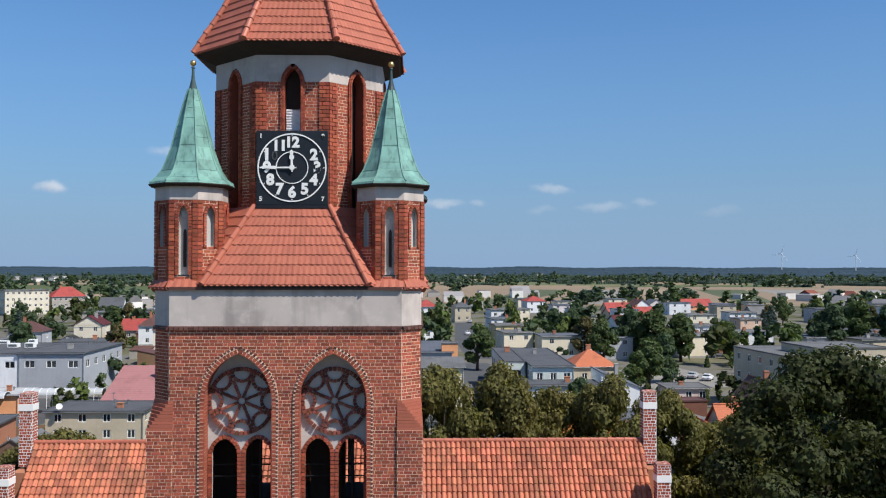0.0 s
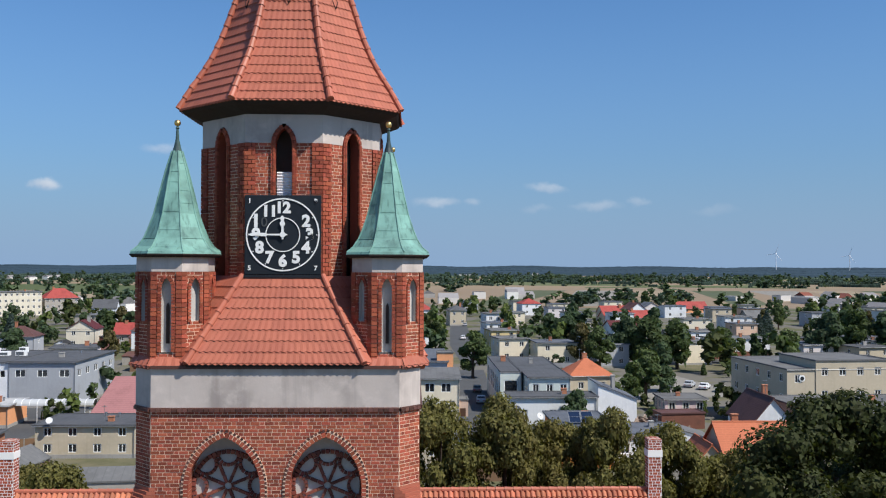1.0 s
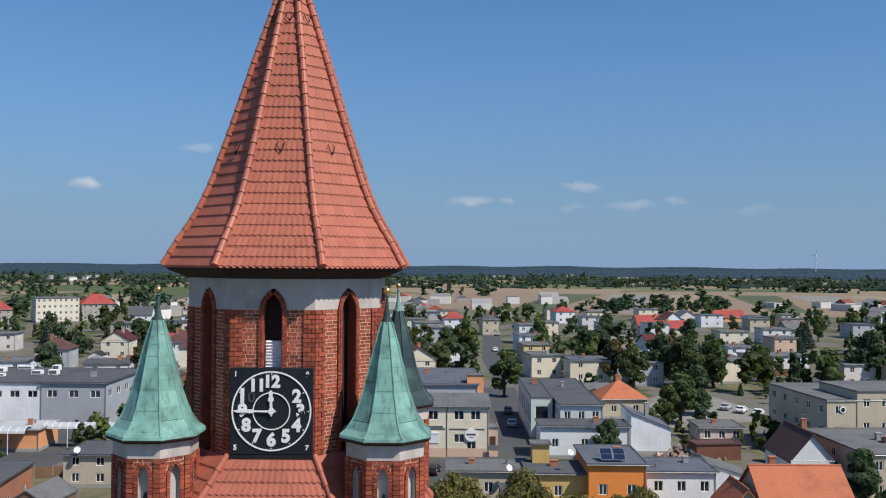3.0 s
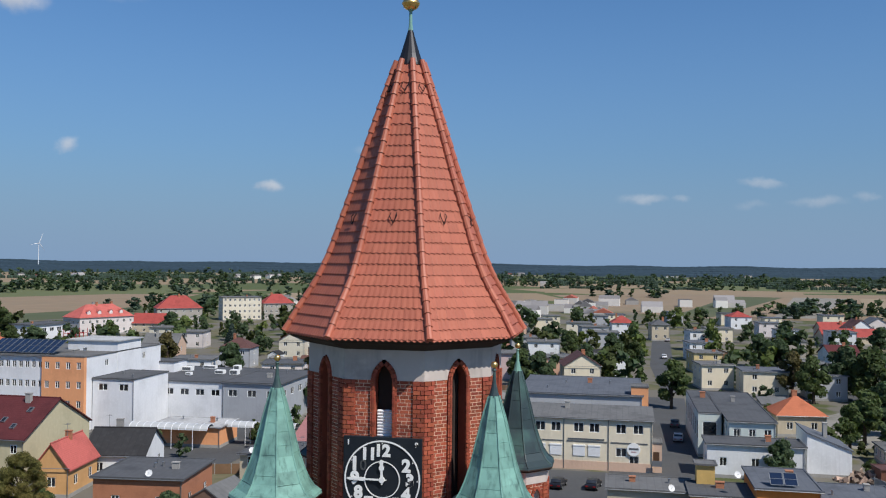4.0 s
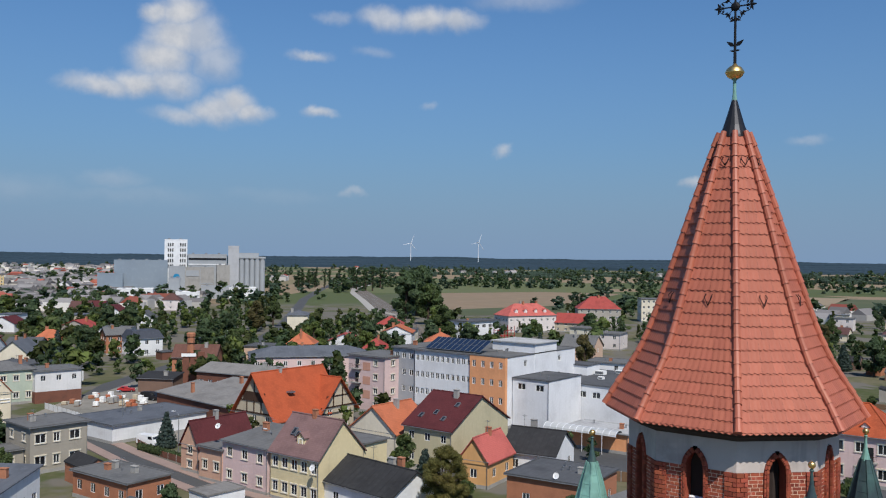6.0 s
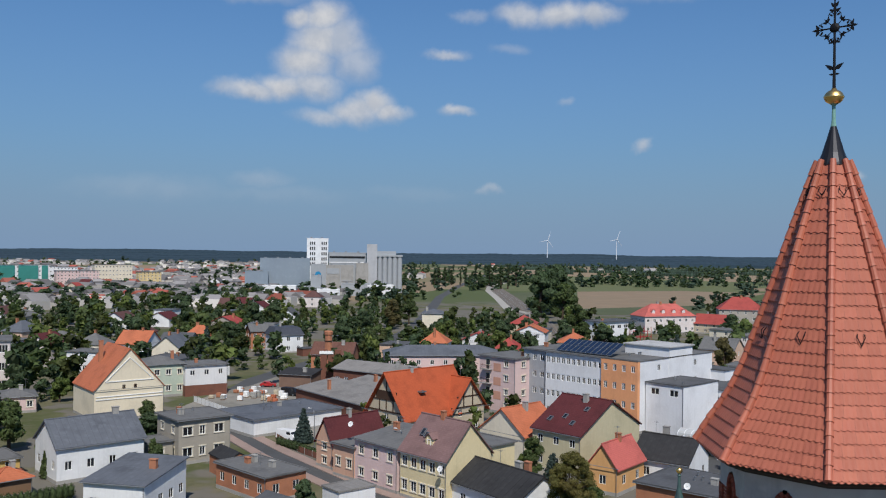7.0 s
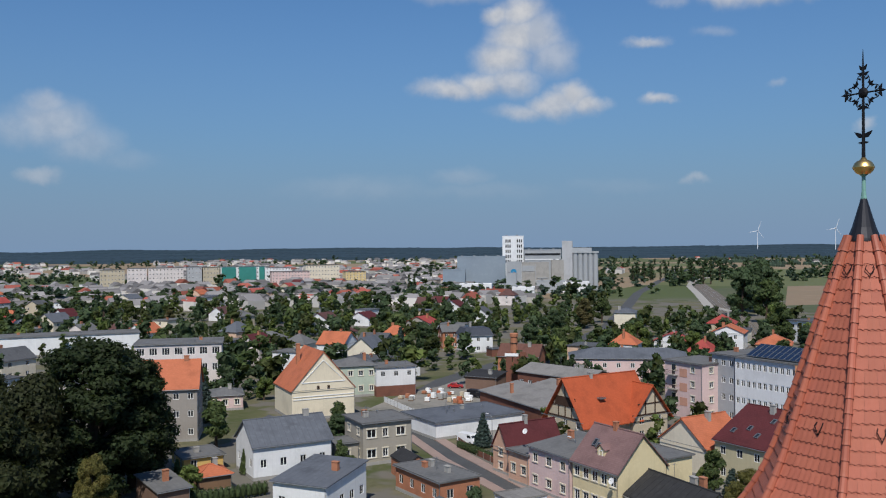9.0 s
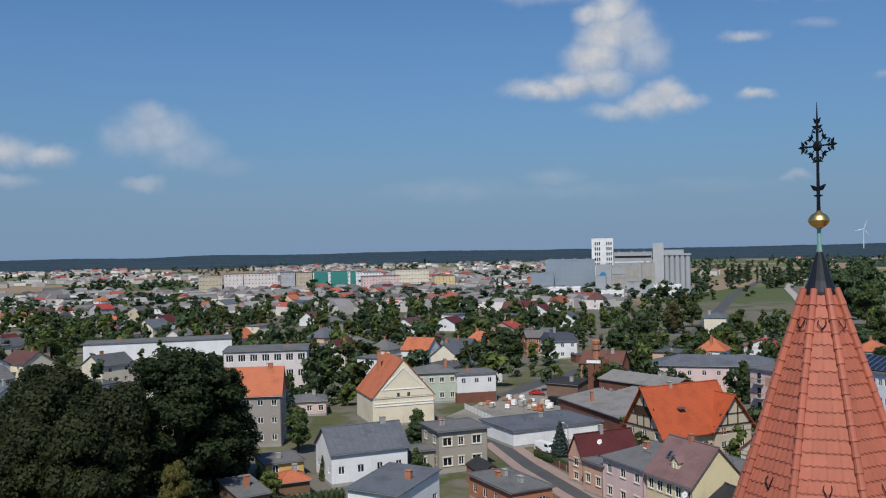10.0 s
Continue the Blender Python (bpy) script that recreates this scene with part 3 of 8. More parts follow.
    # two dark blocks added to black out the left light of each pair
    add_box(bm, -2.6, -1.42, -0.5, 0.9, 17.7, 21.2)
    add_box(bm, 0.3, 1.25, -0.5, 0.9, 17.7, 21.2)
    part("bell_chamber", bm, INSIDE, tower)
    # plaster band and the brick moulding under it
    bm = bmesh.new()
    ring = []
    for z in (BAND0 + 0.06, BAND1):
        k = FRONT + 0.015
        ring.append([bm.verts.new((x, y, z)) for x, y in ((-FLAT, -k), (FLAT, -k), (k, -FLAT), (k, FLAT), (FLAT, k), (-FLAT, k), (-k, FLAT), (-k, -FLAT))])
    for i in range(8):
        bm.faces.new((ring[0][i], ring[0][(i + 1) % 8], ring[1][(i + 1) % 8], ring[1][i]))
    bm.faces.new(ring[1])
    part("plaster_band", bm, PLASTER, tower, "grey weathered plaster band")
    teeth = Masonry()
    for o, u, n, gaps in sides:
        c = o + u * FLAT
        d = (u - n).normalized()
        for p, dd, nn, length in ((o - u * FLAT, u, n, 2 * FLAT), (c, d, (u + n).normalized(), CUT * math.sqrt(2))):
            count = int(length / 0.13)
            for i in range(count):
                teeth.brick(p, dd, nn, (i + 0.05) * length / count, (i + 0.95) * length / count, BAND0 - 0.02, BAND0 + 0.055, 0.07)
            teeth.brick(p, dd, nn, 0, length, BAND0 + 0.055, BAND0 + 0.085, 0.045)
            teeth.brick(p, dd, nn, 0, length, BAND1 - 0.02, BAND1 + 0.06, 0.09)
    raw("moulding", teeth.v, teeth.f, GLAZED, tower, "dark brick moulding")


def tracery(o, u, n, cx, front):
    """A plaster field with a round brick rose over two narrow pointed lights."""
    deep = 0.54
    zc, rad = 21.41, 0.92
    o2 = o - n * deep
    lights = [(cx + s * 0.45, 0.36, 16.6, 19.95, 20.42) for s in (-1, 1)]
    # plaster panel cut by the lights
    bm = bmesh.new()
    outline = [(cx + 1.0, 17.0)] + lancet(cx, 1.0, 21.47, 22.86, 12) + [(cx - 1.0, 17.0)]
    low = []
    for s in lights:
        low.append([(s[0] + s[1], 17.02)] + lancet(s[0], s[1], s[3], s[4], 8) + [(s[0] - s[1], 17.02)])
    loops = [outline] + low
    edges = []
    for loop in loops:
        vs = [bm.verts.new(o2 + u * x + UP * z) for x, z in loop]
        edges += [bm.edges.new((vs[i], vs[(i + 1) % len(vs)])) for i in range(len(vs))]
    bmesh.ops.triangle_fill(bm, edges=edges, use_beauty=True, use_dissolve=False)
    got = bmesh.ops.extrude_face_region(bm, geom=bm.faces[:])
    bmesh.ops.translate(bm, verts=[v for v in got["geom"] if isinstance(v, bmesh.types.BMVert)], vec=-n * 0.16)
    bmesh.ops.recalc_face_normals(bm, faces=bm.faces[:])
    field = part("tracery", bm, WHITEWASH, tower, "whitewashed tracery field with a brick rose")
    m = Masonry()

    def stone(pts, proud=0.07):
        back = [o2 + u * x + UP * z for x, z in pts]
        frontp = [p + n * proud for p in back]
        j, c = len(m.v), len(pts)
        m.v.extend(back + frontp)
        m.f.append(tuple(range(j + c, j + 2 * c)))
        m.f.extend((j + i, j + (i + 1) % c, j + c + (i + 1) % c, j + c + i) for i in range(c))

    def ring(x, z, r0, r1, count, a0=0.0, a1=2 * math.pi, proud=0.07):
        for i in range(count):
            a, b = a0 + (a1 - a0) * (i + 0.11) / count, a0 + (a1 - a0) * (i + 0.89) / count
            stone([(x + r0 * math.cos(a), z + r0 * math.sin(a)), (x + r1 * math.cos(a), z + r1 * math.sin(a)), (x + r1 * math.cos(b), z + r1 * math.sin(b)), (x + r0 * math.cos(b), z + r0 * math.sin(b))], proud)
    ring(cx, zc, rad - 0.10, rad, 46, proud=0.09)
    for i in range(8):
        a = 2 * math.pi * (i + 0.5) / 8
        d = Vector((math.cos(a), math.sin(a)))
        s = Vector((-d.y, d.x))
        for r0, r1 in ((0.09, 0.27), (0.28, 0.47), (0.48, 0.60)):
            stone([tuple(Vector((cx, zc)) + d * r + s * k) for r, k in ((r0, -0.034), (r1, -0.038), (r1, 0.038), (r0, 0.034))])
        c = 2 * math.pi * i / 8
        e = Vector((math.cos(c), math.sin(c)))
        ring(cx + e.x * 0.80, zc + e.y * 0.80, 0.225, 0.305, 9, c + math.pi - 1.62, c + math.pi + 1.62, proud=0.075)
    tagged(raw("rose", m.v, m.f, ROSE_BRICK_SHADED, field), "round rose of shaped red bricks", kind="stuff")
    m = Masonry()
    for light in lights:
        m.arch(o2, u, n, light, 0.085, 0.06)
    tagged(raw("light_surround", m.v, m.f, BRICK, field), "red brick surround of two narrow lights", kind="stuff")
    bars = bmesh.new()
    for light in lights:
        for z in (18.6, 19.3, 19.62):
            tube(bars, [o2 - n * 0.3 + u * (light[0] - 0.38) + UP * z, o2 - n * 0.3 + u * (light[0] + 0.38) + UP * z], 0.022, 6)
        if light[0] > cx:
            tube(bars, [o2 - n * 0.3 + u * (light[0] + 0.02) + UP * 17, o2 - n * 0.3 + u * (light[0] + 0.02) + UP * 20.3], 0.04, 6)
    part("window_grille", bars, IRON, field, "black iron window bars")


def broach():
    """The tiled skirt that leads from the square shaft to the octagon."""
    z0, z1 = 24.60, 26.74
    low, high = (3.70, 2.20), (OCT + 0.05, 1.06)
    store, apart = ([], []), []
    for k in range(4):
        q = Matrix.Rotation(k * math.pi / 2, 3, "Z")
        rows = 8
        for kind in (0, 1):
            if kind == 0:
                a = [Vector((-low[1], -low[0], z0)), Vector((low[1], -low[0], z0)), Vector((-high[1], -high[0], z1)), Vector((high[1], -high[0], z1))]
            else:
                a = [Vector((low[1], -low[0], z0)), Vector((low[0], -low[1], z0)), Vector((high[1], -high[0], z1)), Vector((high[0], -high[1], z1))]
            a = [q @ p for p in a]
            n = (a[1] - a[0]).cross(a[2] - a[0]).normalized()
            for r in range(rows):
                s, t = r / rows, (r + 1) / rows
                ends = (a[0].lerp(a[2], s), a[1].lerp(a[3], s), a[0].lerp(a[2], t), a[1].lerp(a[3], t))
                if k == 0 and kind == 0:
                    apart.append((*ends, n))
                else:
                    tile_course(store, *ends, n, 0.31)
    skirt = tagged(raw("tiled_skirt", *store, TILE, tower), "red clay tiles on the sloping skirt roof", kind="stuff")
    for a0, b0, a1, b1, n in apart:
        count = max(1, round((b0 - a0).length / 0.31))
        for j in range(count):
            s, t = j / count, (j + 1) / count
            one = ([], [])
            tile_course(one, a0.lerp(b0, s), a0.lerp(b0, t), a1.lerp(b1, s), a1.lerp(b1, t), n, 9.0)
            raw("tile", *one, TILE_SINGLE, skirt)
    # solid below the tiles, hips and eaves boards
    bm = bmesh.new()
    rings = []
    for (a, s), z in ((low, z0 - 0.12), (low, z0 - 0.02), (high, z1 - 0.02)):
        rings.append([bm.verts.new((x, y, z)) for x, y in ((-s, -a), (s, -a), (a, -s), (a, s), (s, a), (-s, a), (-a, s), (-a, -s))])
    for p, q in zip(rings, rings[1:]):
        for i in range(8):
            bm.faces.new((p[i], p[(i + 1) % 8], q[(i + 1) % 8], q[i]))
    bm.faces.new(rings[0][::-1])
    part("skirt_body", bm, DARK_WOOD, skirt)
    for k in range(4):
        q = Matrix.Rotation(k * math.pi / 2, 3, "Z")
        for s in (-1, 1):
            hip_line(skirt, [q @ Vector((s * low[1], -low[0] - 0.03, z0 + 0.02)), q @ Vector((s * high[1], -high[0] - 0.03, z1 + 0.02))], 0.075, 0.36)


def hip_line(parent, line, r, pitch, mat=None):
    """Half-round hip tiles, one over the other, along a bent line."""
    lens = [(b - a).length for a, b in zip(line, line[1:])]
    total = sum(lens)
    count = max(1, int(total / pitch))

    def on(s):
        for a, b, l in zip(line, line[1:], lens):
            if s <= l:
                return a.lerp(b, s / l)
            s -= l
        return line[-1].copy()
    key = (round(r, 3), round(total / count, 2))
    if key not in HIPS:
        bm = bmesh.new()
        length = total / count
        tube(bm, [(0, 0, -0.03), (0, 0, 0.03), (0, 0, length + 0.02)], [r * 1.22, r * 1.12, r * 0.92], 10)
        me = bpy.data.meshes.new("hip_tile")
        bm.to_mesh(me)
        bm.free()
        me.materials.append(mat or HIP)
        HIPS[key] = me
    for i in range(count):
        p, q = on(total * i / count), on(total * (i + 1) / count)
        rot = (q - p).to_track_quat("Z", "Y").to_matrix().to_4x4()
        shared("hip_tile", HIPS[key], parent, Matrix.Translation(p) @ rot)


HIPS = {}


def corner(i, a):
    """Corner i of an octagon with half width a, the first on the front's left."""
    s = a * math.tan(math.pi / 8)
    return Vector(((-s, -a), (s, -a), (a, -s), (a, s), (s, a), (-s, a), (-a, s), (-a, -s))[i % 8])


def drum():
    """The octagon under the spire."""
    work = Masonry()
    root = thing_part("octagon")
    plaster = Masonry()
    for i in range(8):
        p, q = corner(i, OCT), corner(i + 1, OCT)
        mid, u = (p + q) / 2, (q - p).normalized()
        o, u3, n = Vector((mid.x, mid.y, 0)), Vector((u.x, u.y, 0)), Vector((u.y, -u.x, 0))
        hole = (0.0, 0.235, 28.6 if i in (0,) else 26.3, 30.22, 30.66)
        work.face(o, u3, n, -HALF, HALF, 24.4, 30.26, [hole], mortar=True)
        # corner strips
        for s in (-1, 1):
            for r in range(52):
                z = 24.4 + r * 0.1127
                a, b = (HALF - 0.27, HALF + 0.012) if s > 0 else (-HALF - 0.012, -HALF + 0.27)
                cut = (a + b) / 2 + (0.05 if r % 2 else -0.05)
                work.brick(o, u3, n, a, cut - 0.009, z + 0.009, z + 0.104, 0.05)
                work.brick(o, u3, n, cut + 0.009, b, z + 0.009, z + 0.104, 0.05)
        work.arch(o, u3, n, hole, 0.10, 0.06)
        work.arch(o, u3, n, (0, 0.235, hole[2], 30.22, 30.66), 0.05, 0.075, 0.1, 0.0)
        plaster = Masonry()
        plaster.face(o + n * 0.012, u3, n, -HALF - 0.006, HALF + 0.006, 30.26, EAVE, [(0.0, 0.33, 26, 30.22, 30.78)], course=0.05)
        raw("plaster_frieze", plaster.mv, plaster.mf, PLASTER, root, "grey plaster frieze under the eaves")
        reveal(o, u3, n, hole, 0.32, BRICK, root)
        # a near-black panel closes each lancet in place of the unlit inside
        if i == 0:
            pane_shape(o, u3, n, hole, 0.35, INSIDE, root, "dark_opening")
            bm = bmesh.new()
            for k in range(9):
                z = 28.86 + k * 0.075
                add_box(bm, -0.20, 0.20, -0.03, 0.03, -0.035, 0.035, Matrix.Translation((o - n * 0.16 + UP * z)) @ Matrix.Rotation(0.6, 4, "X"))
            part("louvre", bm, LOUVRE, root, "white slatted metal louvre")
        else:
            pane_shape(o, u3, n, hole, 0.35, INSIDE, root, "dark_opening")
    wall = work.done(root)


def thing_part(name, label=""):
    """An empty mesh part of the tower that others hang from."""
    bm = bmesh.new()
    add_box(bm, -1.6, 1.6, -1.6, 1.6, 24.3, 30.9)
    return part(name, bm, INSIDE, tower, label)


SPIRE = ((3.26, EAVE), (2.93, 31.90), (2.62, 32.36), (2.34, 32.85), (2.06, 33.5), (1.54, 35.02), (0.97, 36.80), (0.34, 38.66))


def spire_radius(z):
    for (r0, z0), (r1, z1) in zip(SPIRE, SPIRE[1:]):
        if z <= z1:
            return r0 + (r1 - r0) * (z - z0) / (z1 - z0)
    return SPIRE[-1][0]


def spire():
    bm = bmesh.new()
    lathe(bm, [(r - 0.02, z) for r, z in SPIRE], 8, math.pi / 8)
    body = part("spire", bm, DARK_WOOD, tower)
    cosq = math.cos(math.pi / 8)
    rows = 26
    zs = [EAVE + (38.66 - EAVE) * (i / rows) ** 1.06 for i in range(rows + 1)]
    apart = []
    for i in range(8):
        store, single = ([], []), []
        for r in range(rows):
            z0, z1 = zs[r], zs[r + 1]
            p = [corner(i, spire_radius(z0) * cosq), corner(i + 1, spire_radius(z0) * cosq), corner(i, spire_radius(z1) * cosq), corner(i + 1, spire_radius(z1) * cosq)]
            a0, b0 = Vector((*p[0], z0)), Vector((*p[1], z0))
            a1, b1 = Vector((*p[2], z1)), Vector((*p[3], z1))
            n = (b0 - a0).cross(a1 - a0).normalized()
            if i in (0, 1) and 2 <= r < 17:
                apart.append((a0, b0, a1, b1, n))
            else:
                tile_course(store, a0, b0, a1, b1, n, 0.30)
        tagged(raw("tiled_face", *store, TILE, body), kind="stuff")
        line = [Vector((*corner(i, r * cosq + 0.045), z + 0.03)) for r, z in SPIRE]
        hip_line(body, line, 0.082, 0.34)
    for a0, b0, a1, b1, n in apart:
        count = max(1, round((b0 - a0).length / 0.30))
        for j in range(count):
            s, t = j / count, (j + 1) / count
            store = ([], [])
            tile_course(store, a0.lerp(b0, s), a0.lerp(b0, t), a1.lerp(b1, s), a1.lerp(b1, t), n, 9.0)
            raw("tile", *store, TILE_SINGLE, body)
    # soffit and eaves board
    bm = bmesh.new()
    lathe(bm, [(OCT / cosq - 0.05, EAVE - 0.32), (OCT / cosq + 0.02, EAVE - 0.32), (3.18, EAVE - 0.13), (3.27, EAVE - 0.02), (3.0, EAVE + 0.1)], 8, math.pi / 8, caps=False)
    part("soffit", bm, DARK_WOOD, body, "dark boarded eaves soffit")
    # roof hooks: forked iron hooks on the upper and the lower ring
    for z, size in ((34.35, 0.24), (37.9, 0.16)):
        for i in range(8):
            p, q = corner(i, spire_radius(z) * cosq), corner(i + 1, spire_radius(z) * cosq)
            mid = Vector((*((p + q) / 2), z))
            n = Vector((mid.x, mid.y, 0.32 * mid.xy.length)).normalized()
            u = UP.cross(n).normalized()
            bm = bmesh.new()
            foot = mid + n * 0.02 - UP * size * 0.9
            tube(bm, [mid + n * 0.03 + UP * 0.1 - u * 0.07, mid + n * 0.10 - u * 0.10, foot + n * 0.10, foot + n * 0.16 + UP * 0.03], 0.012, 5)
            tube(bm, [mid + n * 0.03 + UP * 0.1 + u * 0.08, mid + n * 0.10 + u * 0.09, foot + n * 0.10], 0.012, 5)
            part("roof_hook", bm, IRON, body, "forked iron roof hook")
    # lead cap, copper neck, gilded ball
    bm = bmesh.new()
    lathe(bm, [(0.385, 38.58), (0.37, 38.64), (0.27, 38.90), (0.18, 39.2), (0.105, 39.46), (0.065, 39.60)], 16)
    part("lead_cap", bm, LEAD, body, "dark lead cap")
    bm = bmesh.new()
    lathe(bm, [(0.075, 39.56), (0.06, 39.64), (0.048, 39.75), (0.042, 40.1), (0.075, 40.13), (0.11, 40.16), (0.06, 40.19)], 14)
    part("neck", bm, COPPER, body, "green copper neck")
    bm = bmesh.new()
    prof = [(0.03, 40.12)] + [(0.235 * math.cos(a), 40.32 + 0.19 * math.sin(a)) for a in [radians(d) for d in (-70, -50, -30, -14)]] + [(0.245, 40.305), (0.25, 40.32), (0.245, 40.335)]
    prof += [(0.235 * math.cos(a), 40.32 + 0.19 * math.sin(a)) for a in [radians(d) for d in (14, 30, 50, 70)]] + [(0.05, 40.55)]
    lathe(bm, prof, 28)
    ball = part("ball", bm, GOLD, body, "gilded copper ball")
    ball.data.polygons.foreach_set("use_smooth", [True] * len(ball.data.polygons))
    cross(body)


def cross(parent):
    """The wrought cross: a staff with leaves, arms with trefoil ends and scrolls round the hub."""
    bm = bmesh.new()
    tube(bm, [(0, 0, 40.5), (0, 0, 41.3), (0, 0, 42.6), (0, 0, 43.12)], [0.045, 0.035, 0.028, 0.006], 8)
    hub = 42.08
    bmesh.ops.create_icosphere(bm, subdivisions=2, radius=0.13, matrix=Matrix.Translation((0, 0, hub)) @ Matrix.Diagonal((1, 0.5, 1, 1)))

    def leaf(x, z, angle, size):
        d = Vector((math.cos(angle), 0, math.sin(angle)))
        s = Vector((-d.z, 0, d.x))
        base = Vector((x, 0, z))
        prof = ((0, 0.02), (0.35, 0.22), (0.6, 0.16), (1.0, 0.0))
        top = [base + d * (size * a) + s * (size * b) for a, b in prof]
        bot = [base + d * (size * a) - s * (size * b) for a, b in prof[:-1]][::-1]
        v0 = [bm.verts.new(p + Vector((0, -0.012, 0))) for p in top + bot]
        v1 = [bm.verts.new(p + Vector((0, 0.012, 0))) for p in top + bot]
        bm.faces.new(v0)
        bm.faces.new(v1[::-1])
        c = len(v0)
        for i in range(c):
            bm.faces.new((v0[i], v1[i], v1[(i + 1) % c], v0[(i + 1) % c]))
    for k, reach in ((0, 0.61), (1, 0.62), (2, 0.61), (3, 0.52)):
        a = k * math.pi / 2
        d = Vector((math.cos(a), 0, math.sin(a)))
        h = Vector((0, 0, hub))
        tube(bm, [h, h + d * (reach - 0.12)], 0.02, 6)
        tip = h + d * (reach - 0.2)
        for da in (-1.15, 0, 1.15):
            leaf(tip.x, tip.z, a + da, 0.17)
        mid = h + d * (reach * 0.5)
        for s in (-1, 1):
            w = Vector((-d.z, 0, d.x)) * s
            curl = [mid + d * (0.13 * math.sin(t)) * 0.8 + w * (0.02 + 0.07 * (1 - math.cos(t))) for t in [j * 0.7 for j in range(7)]]
            tube(bm, curl, 0.011, 5)
            leaf(*(mid + w * 0.05).xz, a + s * 1.0, 0.12)
    for k in range(4):
        a = math.pi / 4 + k * math.pi / 2
        d = Vector((math.cos(a), 0, math.sin(a)))
        tube(bm, [Vector((0, 0, hub)) + d * 0.1, Vector((0, 0, hub)) + d * 0.30], 0.012, 5)
        p = Vector((0, 0, hub)) + d * 0.24
        for da in (-0.8, 0, 0.8):
            leaf(p.x, p.z, a + da, 0.13)
    for s in (-1, 1):
        leaf(s * 0.02, 41.02, math.pi / 2 - s * 0.95, 0.26)
        leaf(s * 0.02, 40.9, math.pi / 2 - s * 1.5, 0.12)
        leaf(0, 42.60, math.pi / 2 - s * 0.6, 0.18)
    part("cross", bm, IRON, parent, "black wrought-iron cross with leaf scrolls")


TURRET_ROOF = ((1.17, 27.30), (1.14, 27.37), (0.97, 27.50), (0.82, 27.72), (0.70, 28.0), (0.575, 28.35), (0.44, 28.9), (0.285, 29.5), (0.135, 30.0))


def turret(x, y, dark, name="turret"):
    """An octagonal brick turret with blind niches and a bell-cast copper roof."""
    half = 0.90
    cosq = math.cos(math.pi / 8)
    bm = bmesh.new()
    lathe(bm, [(0.845, 24.5), (0.845, 27.3)], 8, math.pi / 8, (x, y))
    body = part(name, bm, WHITEWASH, tower, "octagonal brick turret with pointed niches and copper roof")
    work, frieze = Masonry(), Masonry()
    side = half * math.tan(math.pi / 8)
    for i in range(8):
        p, q = corner(i, half), corner(i + 1, half)
        mid, u = (p + q) / 2, (q - p).normalized()
        o, u3, n = Vector((x + mid.x, y + mid.y, 0)), Vector((u.x, u.y, 0)), Vector((u.y, -u.x, 0))
        hole = (0.0, 0.145, 24.84 if i % 2 == 0 else 25.58, 26.42, 26.73)
        work.face(o, u3, n, -side, side, 24.62, 26.86, [hole])
        work.arch(o, u3, n, hole, 0.07, 0.045, 0.08)
        for s in (-1, 1):
            for r in range(20):
                z = 24.62 + r * 0.112
                a, b = (side - 0.13, side + 0.012) if s > 0 else (-side - 0.012, -side + 0.13)
                work.brick(o, u3, n, a, b, z + 0.009, z + 0.103, 0.04)
        reveal(o, u3, n, hole, 0.12, WHITEWASH, body, "niche")
        if i % 2 == 0:
            bm = bmesh.new()
            # the slit's darkness is a near-black panel set before the solid core
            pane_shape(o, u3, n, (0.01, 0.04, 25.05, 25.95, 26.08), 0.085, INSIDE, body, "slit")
            bm.free()
        frieze = Masonry()
        frieze.face(o + n * 0.014, u3, n, -side - 0.006, side + 0.006, 26.86, 27.34, course=0.48)
        raw("plaster_frieze", frieze.mv, frieze.mf, PLASTER, body, "grey plaster frieze")
    wall = work.done(body)
    # tiled skirt at its foot
    store = ([], [])
    for i in range(8):
        a, b = corner(i, half + 0.14), corner(i + 1, half + 0.14)
        c, d = corner(i, half + 0.0), corner(i + 1, half + 0.0)
        n = Vector((*((a + b).normalized()), 0.9)).normalized()
        at = Vector((x, y, 0))
        tile_course(store, at + Vector((*a, 24.52)), at + Vector((*b, 24.52)), at + Vector((*c, 24.72)), at + Vector((*d, 24.72)), n, 0.2, 1, 0.03, 0.01)
    raw("foot_tiles", *store, TILE, body, "small skirt of clay tiles")
    bm = bmesh.new()
    lathe(bm, [((half + 0.05) / cosq, 24.36), ((half + 0.13) / cosq, 24.5), ((half + 0.13) / cosq, 24.54)], 8, math.pi / 8, (x, y))
    part("foot_moulding", bm, BRICK, body)
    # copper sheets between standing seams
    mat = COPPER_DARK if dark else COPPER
    v, f = [], []
    for i in range(8):
        for (r0, z0), (r1, z1) in zip(TURRET_ROOF, TURRET_ROOF[1:]):
            a, b = corner(i, r0 * cosq), corner(i + 1, r0 * cosq)
            c, d = corner(i, r1 * cosq), corner(i + 1, r1 * cosq)
            j = len(v)
            v += [(x + a.x, y + a.y, z0), (x + b.x, y + b.y, z0), (x + d.x, y + d.y, z1), (x + c.x, y + c.y, z1)]
            f.append((j, j + 1, j + 2, j + 3))
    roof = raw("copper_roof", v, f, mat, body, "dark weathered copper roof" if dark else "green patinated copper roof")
    bm = bmesh.new()
    for i in range(8):
        tube(bm, [Vector((x, y, z)) + Vector((*corner(i, r * cosq), 0)) for r, z in TURRET_ROOF[1:]], 0.022, 6)
